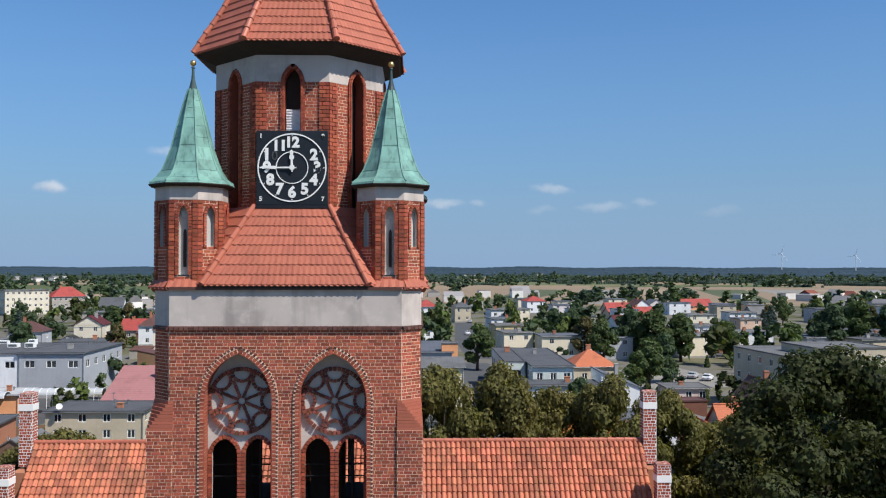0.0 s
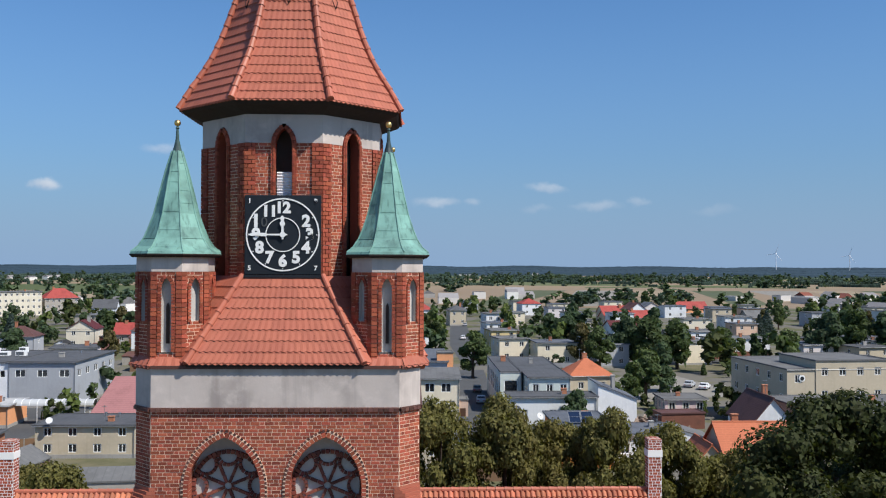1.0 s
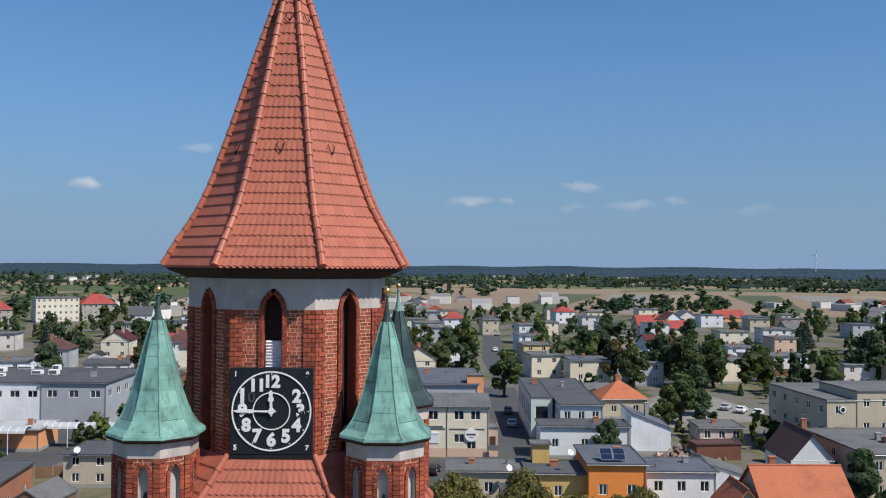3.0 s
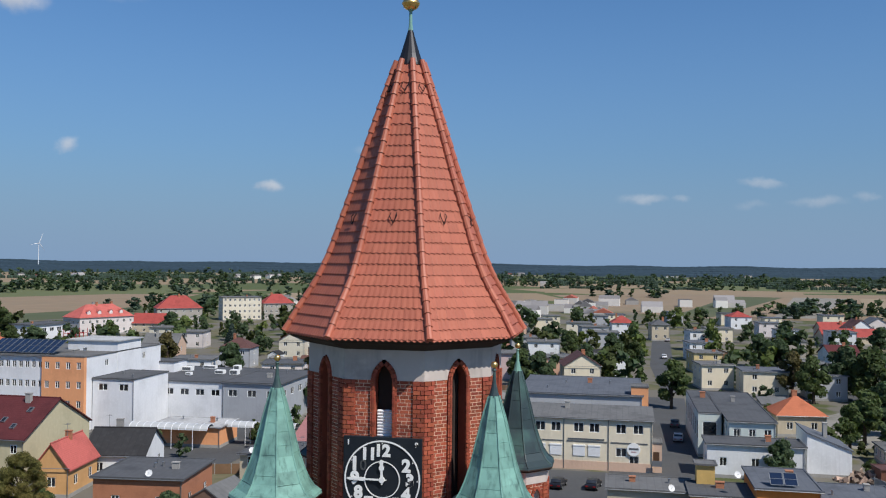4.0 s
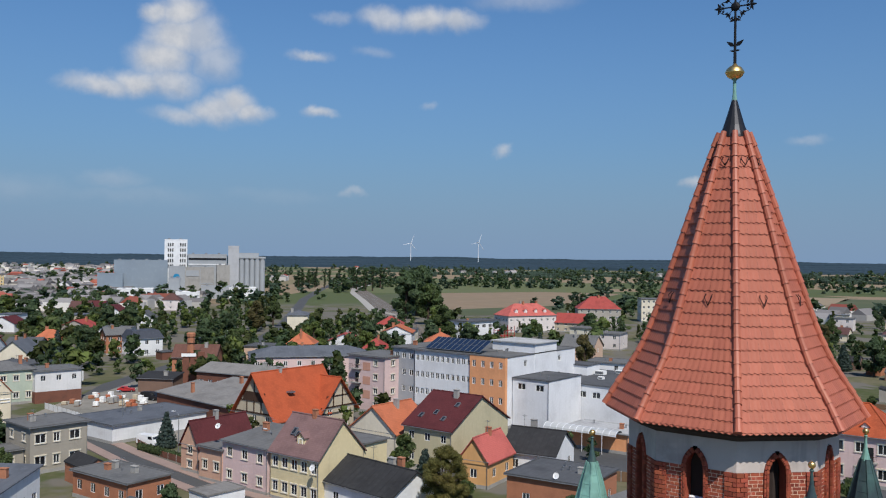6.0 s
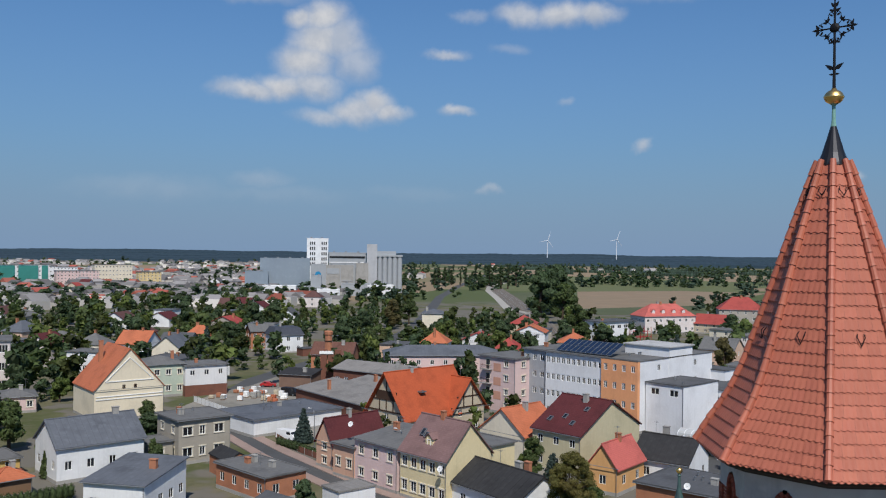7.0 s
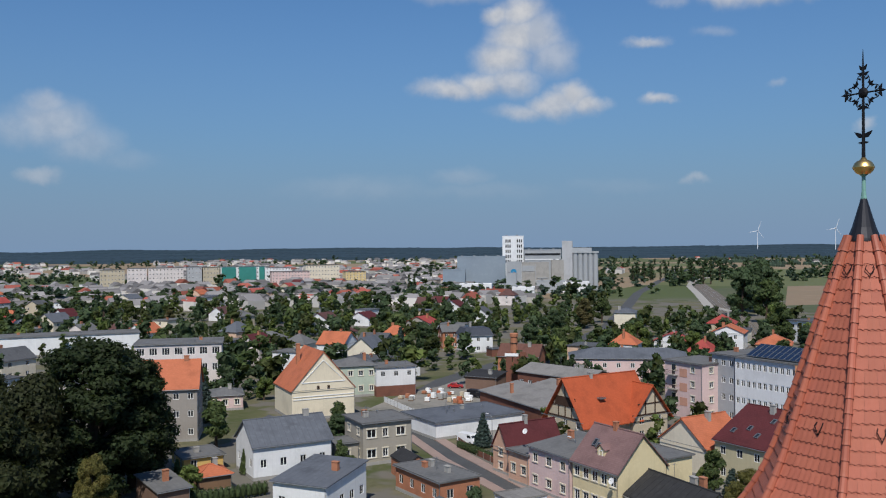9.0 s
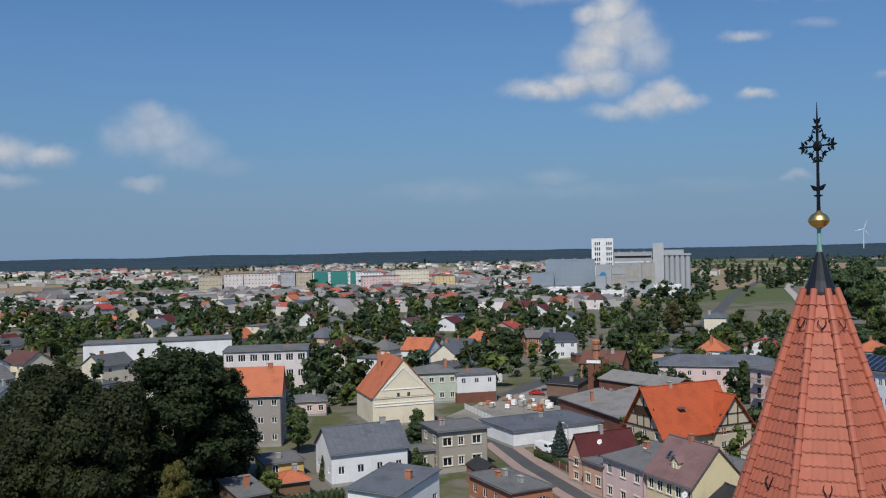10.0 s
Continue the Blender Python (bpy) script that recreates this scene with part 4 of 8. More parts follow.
    for (r, z), off in zip(((1.0, 27.48), (0.83, 27.7), (0.585, 28.4), (0.46, 28.95), (0.33, 29.45)), (0, 1, 0, 1, 0)):
        for i in range(8):
            zz = z + (0.22 if (i + off) % 2 else 0)
            rr = r
            for (r0, z0), (r1, z1) in zip(TURRET_ROOF, TURRET_ROOF[1:]):
                if z0 <= zz <= z1:
                    rr = r0 + (r1 - r0) * (zz - z0) / (z1 - z0)
            tube(bm, [Vector((x, y, zz)) + Vector((*corner(i, rr * cosq), 0)), Vector((x, y, zz)) + Vector((*corner(i + 1, rr * cosq), 0))], 0.010, 4)
    part("seam", bm, mat, roof, "raised seams of the copper sheets")
    bm = bmesh.new()
    lathe(bm, [(1.10, 27.22), (1.17, 27.28), (1.17, 27.31), (0.9, 27.33)], 8, math.pi / 8, (x, y))
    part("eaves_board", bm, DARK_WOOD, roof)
    bm = bmesh.new()
    lathe(bm, [(0.14, 29.96), (0.09, 30.12), (0.05, 30.3), (0.032, 30.58), (0.055, 30.61), (0.03, 30.65)], 12, 0, (x, y))
    part("finial", bm, COPPER_DARK if not dark else COPPER, roof, "slim lead finial")
    bm = bmesh.new()
    bmesh.ops.create_uvsphere(bm, u_segments=18, v_segments=12, radius=0.085, matrix=Matrix.Translation((x, y, 30.74)))
    g = part("ball", bm, GOLD, roof, "gilded ball")
    g.data.polygons.foreach_set("use_smooth", [True] * len(g.data.polygons))


def letter(text, size, at, parent, m, mat, depth=0.012, bold=0.02, label=""):
    cu = bpy.data.curves.new("writing", "FONT")
    cu.body, cu.size, cu.align_x, cu.align_y = text, size, "CENTER", "CENTER"
    cu.extrude, cu.offset = depth, bold * size
    ob = bpy.data.objects.new("writing", cu)
    me = bpy.data.meshes.new_from_object(ob)
    bpy.data.objects.remove(ob)
    me.materials.append(mat)
    return shared("numeral", me, parent, m @ Matrix.Translation((*at, 0)), label)


def clock():
    y = -OCT - 0.10
    bm = box(-1.0, 1.0, y, -OCT + 0.02, 26.78, 28.87, 0.015)
    board = part("clock", bm, CLOCK_BLACK, tower, "black square clock board with white numerals and hands")
    m = Matrix.Translation((0, y - 0.006, 27.83)) @ Matrix.Rotation(math.pi / 2, 4, "X")

    def ring(r0, r1, name):
        v, f = [], []
        for i in range(64):
            a = 2 * math.pi * i / 64
            for r in (r0, r1):
                for d in (0, 0.015):
                    v.append(m @ Vector((r * math.cos(a), r * math.sin(a), d)))
        for i in range(64):
            p, q = 4 * i, 4 * ((i + 1) % 64)
            f += [(p + 1, p + 3, q + 3, q + 1), (p, p + 1, q + 1, q), (p + 2, q + 2, q + 3, p + 3)]
        raw(name, v, f, CLOCK_WHITE, board)
    ring(0.925, 0.962, "outer_ring")
    ring(0.43, 0.455, "inner_ring")
    for h in range(1, 13):
        a = math.pi / 2 - h * math.pi / 6
        text = str(h)
        r = 0.70
        if h in (1,):
            continue
        if h == 10:
            letter("1", 0.46, (r * math.cos(a) - 0.10, r * math.sin(a)), board, m, CLOCK_WHITE, bold=0.05)
            letter("0", 0.36, (r * math.cos(a) + 0.12, r * math.sin(a) - 0.03), board, m, CLOCK_GREY, bold=0.0)
        else:
            letter(text, 0.42 if len(text) == 1 else 0.40, (r * math.cos(a), r * math.sin(a)), board, m, CLOCK_WHITE, bold=0.05)
        bm = bmesh.new()
        bmesh.ops.create_circle(bm, cap_ends=True, segments=8, radius=0.018, matrix=m @ Matrix.Translation((0.89 * math.cos(a), 0.89 * math.sin(a), 0.012)))
        part("minute_dot", bm, CLOCK_WHITE, board)
    for s, x, z in (("1", -0.87, 0.88), ("9", 0.86, 0.88), ("5", -0.87, -0.88), ("7", 0.86, -0.88)):
        letter(s, 0.17, (x, z), board, m, CLOCK_WHITE, bold=0.03)

    def hand(name, angle, length, wide):
        bm = bmesh.new()
        d = Vector((math.cos(angle), math.sin(angle)))
        s = Vector((-d.y, d.x))
        prof = ((-0.12, 0.5), (0.0, 0.9), (length * 0.45, 0.7), (length * 0.5, 1.6), (length * 0.62, 1.7), (length * 0.72, 0.9), (length * 0.9, 1.4), (length, 0.2))
        pts = [d * a + s * (wide * b / 2) for a, b in prof] + [d * a - s * (wide * b / 2) for a, b in reversed(prof)]
        v0 = [bm.verts.new(m @ Vector((p.x, p.y, 0.03))) for p in pts]
        v1 = [bm.verts.new(m @ Vector((p.x, p.y, 0.045))) for p in pts]
        bm.faces.new(v1)
        c = len(v0)
        for i in range(c):
            bm.faces.new((v0[i], v0[(i + 1) % c], v1[(i + 1) % c], v1[i]))
        bmesh.ops.recalc_face_normals(bm, faces=bm.faces[:])
        part(name, bm, CLOCK_WHITE, board)
    hand("minute_hand", math.pi, 0.90, 0.055)
    hand("hour_hand", math.pi / 2 + 0.03, 0.50, 0.08)
    bm = bmesh.new()
    bmesh.ops.create_cone(bm, cap_ends=True, segments=16, radius1=0.075, radius2=0.075, depth=0.05, matrix=m @ Matrix.Translation((0, 0, 0.03)))
    part("hub", bm, CLOCK_WHITE, board)
    bm = box(-1.05, 1.05, y - 0.03, -OCT, 26.70, 26.775)
    part("ledge", bm, LEAD, board)


belfry()
broach()
drum()
spire()
for tx in (-2.76, 2.76):
    for ty in (-2.56, 2.56):
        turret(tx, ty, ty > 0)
clock()


# ---- nave ----
nave = thing("church_nave", pose(0, 14.2, 0), "red brick church nave with orange pantile roof and stepped gables", "church")


def nave_body():
    RZ, SL, EZ, X = 16.9, 7.2, 8.3, 14.05
    bm = box(-X, X, -SL + 0.4, SL - 0.4, 0, EZ)
    part("wall", bm, WALL_MATS["brick"], nave)
    v, f = [], []
    for side in (-1, 1):
        a = Vector((0, side * SL, EZ))
        t = Vector((0, 0, RZ))
        slope = (t - a)
        n = Vector((0, side * slope.z, abs(slope.y))).normalized()
        rows, cols, per = 31, 122, 8
        first = 13 if side < 0 else 30
        for r in range(first, rows):
            p0, p1 = a + slope * (r / rows), a + slope * ((r + 1.10) / rows)
            for c in range(cols):
                base = len(v)
                slip = n * (0.012 * noise.noise(Vector((c * 1.7, r * 2.3, side))))
                for k in range(per + 1):
                    u = k / per
                    x = Vector((-X + (c + u) * 2 * X / cols, 0, 0))
                    wave = n * (0.105 * math.sqrt(max(0.0, 1 - (u / 0.39 - 1) ** 2)) if u < 0.78 else 0.0)
                    v += [x + p0 + wave + slip + n * 0.055, x + p1 + wave * 0.86 + n * 0.008, x + p0 + wave + slip + n * 0.01]
                for k in range(per):
                    i, j = base + 3 * k, base + 3 * k + 3
                    f += [(i, j, j + 1, i + 1), (i + 2, j + 2, j, i)]
    bm = bmesh.new()
    ends = []
    for x in (-X, X):
        ends.append([bm.verts.new(p) for p in ((x, -SL, EZ - 0.05), (x, SL, EZ - 0.05), (x, 0, RZ))])
    bm.faces.new(ends[0][::-1])
    bm.faces.new(ends[1])
    bm.faces.new((ends[0][0], ends[1][0], ends[1][2], ends[0][2]))
    bm.faces.new((ends[0][1], ends[0][2], ends[1][2], ends[1][1]))
    bm.faces.new((ends[0][0], ends[0][1], ends[1][1], ends[1][0]))
    roof = part("roof", bm, PANTILE, nave, "orange clay pantile roof")
    tagged(raw("pantile_roof", v, f, PANTILE, roof), "old orange clay pantiles", kind="stuff")
    hip_line(roof, [Vector((-X, 0, RZ + 0.06)), Vector((X, 0, RZ + 0.06))], 0.11, 0.40)
    # stepped gables: brick piers with white caps of plaster and tiled tops
    for sx in (-1, 1):
        x0 = sx * (X + 0.3)
        bm = bmesh.new()
        for i in range(7):
            hw = SL + 0.2 - i * 1.05
            add_box(bm, x0 - 0.3, x0 + 0.3, -hw, hw, 0 if i == 0 else EZ - 0.4 + (i - 1) * 1.22, EZ - 0.4 + i * 1.22 + 0.6)
        gable = part("gable", bm, WALL_MATS["brick"], nave, "stepped brick gable")
        for i in range(4):
            for sy in ((-1, 1) if i else (0,)):
                pinnacle(gable, x0, sy * (2.35 * i), 19.3 - 2.85 * i)


def pinnacle(parent, x, y, top):
    """A square brick pinnacle with white flecked courses and a small tiled cap."""
    work = Masonry()
    at = Vector((x, y, 0))
    h = 0.30
    dirs = ((Vector((1, 0, 0)), Vector((0, -1, 0))), (Vector((0, 1, 0)), Vector((1, 0, 0))), (Vector((-1, 0, 0)), Vector((0, 1, 0))), (Vector((0, -1, 0)), Vector((-1, 0, 0))))
    for d, n in dirs:
        work.face(at + n * h, d, n, -h, h, top - 3.4, top - 0.85, course=0.135, joint=0.028)
        work.face(at + n * h * 1.02, d, n, -h * 1.02, h * 1.02, top - 0.55, top - 0.1, course=0.11, joint=0.028)
    v0, f0 = work.mv, work.mf
    body = raw("pinnacle", v0, f0, FRAME_WHITE, parent)
    raw("brickwork", work.v, work.f, BRICK, body)
    bm = bmesh.new()
    add_box(bm, x - h - 0.03, x + h + 0.03, y - h - 0.03, y + h + 0.03, top - 0.85, top - 0.55)
    part("band", bm, FRAME_WHITE, body, "white plaster band")
    bm = bmesh.new()
    lathe(bm, [(h * 1.46, top - 0.1), (h * 1.44, top - 0.06), (h * 0.5, top)], 4, math.pi / 4, (x, y))
    part("cap", bm, CAP_BRICK, body, "brick-tiled pinnacle cap")


nave_body()

# ---- houses ----
WINDOWS = {}
FOOTPRINTS = []


def window_mesh(ww, wh, mullion, frame):
    """A window of that size: frame and pane, its middle at the origin, its face towards -y."""
    key = (round(ww, 1), round(wh, 1), mullion, frame.name)
    if key not in WINDOWS:
        ww, wh = key[0], key[1]
        t = 0.10
        xs = [-ww / 2, -ww / 2 + t]
        for i in range(mullion):
            x = -ww / 2 + (i + 1) * ww / (mullion + 1)
            xs += [x - 0.05, x + 0.05]
        xs += [ww / 2 - t, ww / 2]
        zs = [-wh / 2, -wh / 2 + t, wh / 2 - t, wh / 2]
        bm = bmesh.new()
        grid = {(i, j): bm.verts.new((x, -0.03, z)) for i, x in enumerate(xs) for j, z in enumerate(zs)}
        for i in range(len(xs) - 1):
            for j in range(3):
                if i % 2 == 0 or j != 1:
                    bm.faces.new((grid[i, j], grid[i + 1, j], grid[i + 1, j + 1], grid[i, j + 1]))
        got = bmesh.ops.extrude_face_region(bm, geom=bm.faces[:])
        bmesh.ops.translate(bm, verts=[q for q in got["geom"] if isinstance(q, bmesh.types.BMVert)], vec=(0, 0.07, 0))
        bmesh.ops.recalc_face_normals(bm, faces=bm.faces[:])
        a = bpy.data.meshes.new("window")
        bm.to_mesh(a)
        bm.free()
        a.materials.append(frame)
        bm = box(-ww / 2 + t, ww / 2 - t, -0.005, 0.015, -wh / 2 + t, wh / 2 - t)
        b = bpy.data.meshes.new("pane")
        bm.to_mesh(b)
        bm.free()
        b.materials.append(GLASS)
        # for far houses: frame and pane in one
        c = a.copy()
        c.name = "far_window"
        c.materials.append(GLASS)
        bm = bmesh.new()
        bm.from_mesh(c)
        ring = sorted((q for q in bm.verts if q.co.y > 0), key=lambda q: (q.co.x, q.co.z))
        rows = [ring[i:i + 4] for i in range(0, len(ring), 4)]
        for i in range(1, len(rows) - 2, 2):
            face = bm.faces.new((rows[i][1], rows[i + 1][1], rows[i + 1][2], rows[i][2]))
            face.material_index = 1
        bm.to_mesh(c)
        bm.free()
        WINDOWS[key] = (a, b, c)
    return WINDOWS[key]


def facade(bm, o, u, width, height, gaps, depth=0.14):
    """A wall face with rectangular gaps (u0, u1, z0, z1) and their reveals. u points right as seen from outside."""
    n = Vector((u.y, -u.x, 0))
    us = sorted({0.0, width, *[g[0] for g in gaps], *[g[1] for g in gaps]})
    zs = sorted({0.0, height, *[g[2] for g in gaps], *[g[3] for g in gaps]})

    def quad(*pts):
        bm.faces.new([bm.verts.new(p) for p in pts])
    for a, b in zip(us, us[1:]):
        for c, d in zip(zs, zs[1:]):
            if b - a < 1e-4 or d - c < 1e-4 or any(g[0] - 1e-4 <= a and b <= g[1] + 1e-4 and g[2] - 1e-4 <= c and d <= g[3] + 1e-4 for g in gaps):
                continue
            quad(o + u * a + UP * c, o + u * b + UP * c, o + u * b + UP * d, o + u * a + UP * d)
    for a, b, c, d in gaps:
        p = [o + u * a + UP * c, o + u * b + UP * c, o + u * b + UP * d, o + u * a + UP * d]
        q = [x - n * depth for x in p]
        for i in range(4):
            quad(p[i], q[i], q[(i + 1) % 4], p[(i + 1) % 4])


def gap_rows(width, h, floors, cols, ww, wh, z_off=0.0, margin=0.0, first=0):
    out = []
    if not floors or not cols:
        return out
    fh = h / floors
    for r in range(first, floors):
        for c in range(cols):
            mid = margin + (width - 2 * margin) * (c + 0.5) / cols
            z = r * fh + 0.36 * fh + z_off
            out.append((mid - ww / 2, mid + ww / 2, z, min(z + wh, (r + 1) * fh - 0.25)))
    return out


def slab(bm, lower, thick=0.16):
    """A sheet with thickness over a flat polygon."""
    lower = [Vector(p) for p in lower]
    n = (lower[1] - lower[0]).cross(lower[2] - lower[0]).normalized()
    if n.z < 0:
        lower.reverse()
        n = -n
    a = [bm.verts.new(p) for p in lower]
    b = [bm.verts.new(p + n * thick) for p in lower]
    bm.faces.new(a[::-1])
    bm.faces.new(b)
    c = len(a)
    for i in range(c):
        bm.faces.new((a[i], a[(i + 1) % c], b[(i + 1) % c], b[i]))


def rect(x0, x1, y0, y1):
    return [(x0, y0), (x1, y0), (x1, y1), (x0, y1)]


def shell(bm, rings):
    """A closed body through rings of four points, each at its height."""
    rows = [[bm.verts.new((*p, z)) for p in pts] for pts, z in rings]
    bm.faces.new(rows[0][::-1])
    bm.faces.new(rows[-1])
    for a, b in zip(rows, rows[1:]):
        for q in range(4):
            bm.faces.new((a[q], a[(q + 1) % 4], b[(q + 1) % 4], b[q]))


NUMBER_WORDS = {0: "windowless", 1: "single-storey", 2: "two-storey", 3: "three-storey", 4: "four-storey", 5: "five-storey"}


def house(x, y, yaw, w, d, h, roof="flat", rise=2.5, wall="white", rc="bitumen", floors=2, cols=3, side=None, ww=1.15, wh=1.35, name="house",
          chimneys=1, frame=None, label="", over=0.35, mullion=1, detail=True, style="", seed=0, group="", back=False, panes=True, first=0, holes=None):
    """A house whose front runs from its left foot at (x, y) to the right, with its depth behind."""
    rng = random.Random(int(abs(x * 31 + y * 17)) + seed)
    turn = radians(yaw)
    FOOTPRINTS.append((Vector((x + math.cos(turn) * w / 2 - math.sin(turn) * d / 2, y + math.sin(turn) * w / 2 + math.cos(turn) * d / 2)), turn, w / 2, d / 2))
    shape = {"flat": "flat", "shed": "lean-to", "gable": "pitched", "gable_front": "pitched", "hip": "hipped", "mansard": "mansard"}[roof]
    label = label or f"{WALL_WORDS.get(wall, wall.replace('_', ' '))} {NUMBER_WORDS[floors]} building with {shape} {ROOF_WORDS[rc]} roof"
    root = thing(name, pose(x, y, 0, 0, 0, yaw), label, "house", group)
    panes = panes and math.hypot(x - 8, y + 22) < 165
    side = max(1, round(cols * d / w)) if side is None and cols else (side or 0)
    frame = frame or FRAME_WHITE
    fronts = [(Vector((0, 0, 0)), Vector((1, 0, 0)), w, cols), (Vector((w, 0, 0)), Vector((0, 1, 0)), d, side), (Vector((0, d, 0)), Vector((0, -1, 0)), d, side), (Vector((w, d, 0)), Vector((-1, 0, 0)), w, cols if back else 0)]
    bm = bmesh.new()
    wins = []
    for o, u, width, count in fronts:
        ww2 = min(ww, 0.62 * width / max(1, count))
        nn = Vector((math.cos(turn) * u.y + math.sin(turn) * u.x, math.sin(turn) * u.y - math.cos(turn) * u.x))
        seen = nn.dot(Vector((8, -22)) - FOOTPRINTS[-1][0]) > -8
        gaps = gap_rows(width, h, floors, count, ww2, wh, first=first) if seen else []
        if holes and u.x > 0.9:
            gaps = holes
        facade(bm, o, u, width, h, gaps)
        n = Vector((u.y, -u.x, 0))
        for a, b, c, e in gaps:
            wins.append((o + u * ((a + b) / 2) + UP * ((c + e) / 2) - n * 0.09, u, n, b - a, e - c))

    def tri(*p):
        bm.faces.new([bm.verts.new(q) for q in p])
    if roof == "gable":
        tri((w, 0, h), (w, d, h), (w, d / 2, h + rise))
        tri((0, d, h), (0, 0, h), (0, d / 2, h + rise))
    elif roof == "gable_front":
        tri((0, 0, h), (w, 0, h), (w / 2, 0, h + rise))
        tri((w, d, h), (0, d, h), (w / 2, d, h + rise))
    elif roof == "shed":
        tri((w, 0, h), (w, d, h), (w, d, h + rise))
        tri((0, d, h), (0, 0, h), (0, d, h + rise))
        bm.faces.new([bm.verts.new(q) for q in ((w, d, h), (0, d, h), (0, d, h + rise), (w, d, h + rise))])
    part("wall", bm, WALL_MATS[wall], root)
    if wall == "white_red":
        bm = box(-0.05, w + 0.05, -0.05, d + 0.05, 0.0, h * 0.36)
        part("brick_base", bm, WALL_MATS["brick_dark"], root, "brick-red lower storey")
    elif detail:
        bm = box(-0.04, w + 0.04, -0.04, d + 0.04, 0.0, 0.55)
        part("plinth", bm, CONCRETE, root)
    # roof
    bm = bmesh.new()
    g = over
    ridges = []
    if roof == "flat":
        shell(bm, [(rect(-g, w + g, -g, d + g), h), (rect(-g, w + g, -g, d + g), h + 0.24), (rect(-g + 0.22, w + g - 0.22, -g + 0.22, d + g - 0.22), h + 0.24), (rect(-g + 0.22, w + g - 0.22, -g + 0.22, d + g - 0.22), h + 0.14)])
    elif roof == "shed":
        k = rise / d
        slab(bm, [(-g, -g, h - g * k), (w + g, -g, h - g * k), (w + g, d + g, h + rise + g * k), (-g, d + g, h + rise + g * k)])
    elif roof in ("gable", "gable_front"):
        across, along = (d, w) if roof == "gable" else (w, d)
        low, t = h - g * rise / (across / 2), 0.19
        prof = [(-g, low), (across / 2, h + rise), (across + g, low), (across + g, low + t), (across / 2, h + rise + t), (-g, low + t)]
        ends = [[bm.verts.new((e, p, z) if roof == "gable" else (p, e, z)) for p, z in prof] for e in (-g, along + g)]
        for q in range(6):
            bm.faces.new((ends[0][q], ends[0][(q + 1) % 6], ends[1][(q + 1) % 6], ends[1][q]))
        for e in ends:
            bm.faces.new((e[0], e[1], e[4], e[5]))
            bm.faces.new((e[1], e[2], e[3], e[4]))
        bmesh.ops.recalc_face_normals(bm, faces=bm.faces[:])
        ridges = [[(-g, d / 2, h + rise + t), (w + g, d / 2, h + rise + t)] if roof == "gable" else [(w / 2, -g, h + rise + t), (w / 2, d + g, h + rise + t)]]
    elif roof == "mansard":
        q = 1.4
        shell(bm, [(rect(-g, w + g, -g, d + g), h - 0.05), (rect(-g, w + g, -g, d + g), h + 0.1), (rect(q - g, w + g - q, q - g, d + g - q), h + rise * 0.75)])
    else:
        inset = min(w, d) / 2 + g
        r0, r1 = ((inset - g, d / 2), (w + g - inset, d / 2)) if w >= d else ((w / 2, inset - g), (w / 2, d + g - inset))
        z0, z1 = h - 0.02, h + rise + 0.13
        base = [bm.verts.new((*p, z0)) for p in rect(-g, w + g, -g, d + g)]
        c = [bm.verts.new((*p, z0 + 0.13)) for p in rect(-g, w + g, -g, d + g)]
        t0, t1 = bm.verts.new((*r0, z1)), bm.verts.new((*r1, z1 + 0.001))
        bm.faces.new(base[::-1])
        for q in range(4):
            bm.faces.new((base[q], base[(q + 1) % 4], c[(q + 1) % 4], c[q]))
        hips = ((c[0], c[1], t1, t0), (c[1], c[2], t1), (c[2], c[3], t0, t1), (c[3], c[0], t0)) if w >= d else ((c[0], c[1], t0), (c[1], c[2], t1, t0), (c[2], c[3], t1), (c[3], c[0], t0, t1))
        for q in hips:
            bm.faces.new(q)
        pairs = ((c[0], t0), (c[1], t1 if w >= d else t0), (c[2], t1), (c[3], t0 if w >= d else t1), (t0, t1))
        ridges = [[tuple(p.co), tuple(q.co)] for p, q in pairs if (p.co - q.co).length > 0.3]
    cover = part("roof", bm, ROOF_MATS[rc], root, f"{ROOF_WORDS[rc]} roof")
    if detail and math.hypot(x - 8, y + 22) < 175:
        for line in ridges:
            bm = bmesh.new()
            tube(bm, line, 0.13, 8)
            part("ridge", bm, ROOF_MATS[rc], cover)
    # gutters and chimneys
    if detail:
        bm = bmesh.new()
        if roof in ("gable", "hip", "shed", "mansard"):
            k = {"gable": rise / (d / 2), "shed": rise / d}.get(roof, 0) * g
            tube(bm, [(-g, -g - 0.05, h - k), (w + g, -g - 0.05, h - k)], 0.075, 6)
        else:
            tube(bm, [(-g, -g - 0.03, h - 0.02), (w + g, -g - 0.03, h - 0.02)], 0.055, 6)
        tube(bm, [(w - 0.1, -0.1, h), (w - 0.1, -0.1, 0.1)], 0.05, 6)
        part("gutter", bm, STEEL, root, "zinc gutter and downpipe")
        for i in range(chimneys):
            cx, cy = w * rng.uniform(0.2, 0.8), d * rng.uniform(0.3, 0.7)
            base = h + (rise * 0.5 if roof not in ("flat", "mansard") else 0)
            top = (h + rise if roof not in ("flat",) else h) + rng.uniform(0.7, 1.2)
            s = rng.uniform(0.28, 0.45)
            bm = box(cx - s, cx + s * 1.4, cy - 0.3, cy + 0.3, base - 0.3, top)
            add_box(bm, cx - s - 0.07, cx + s * 1.4 + 0.07, cy - 0.37, cy + 0.37, top, top + 0.1)
            part("chimney", bm, WALL_MATS["brick"] if rng.random() < 0.65 else CONCRETE, root, "small chimney stack")
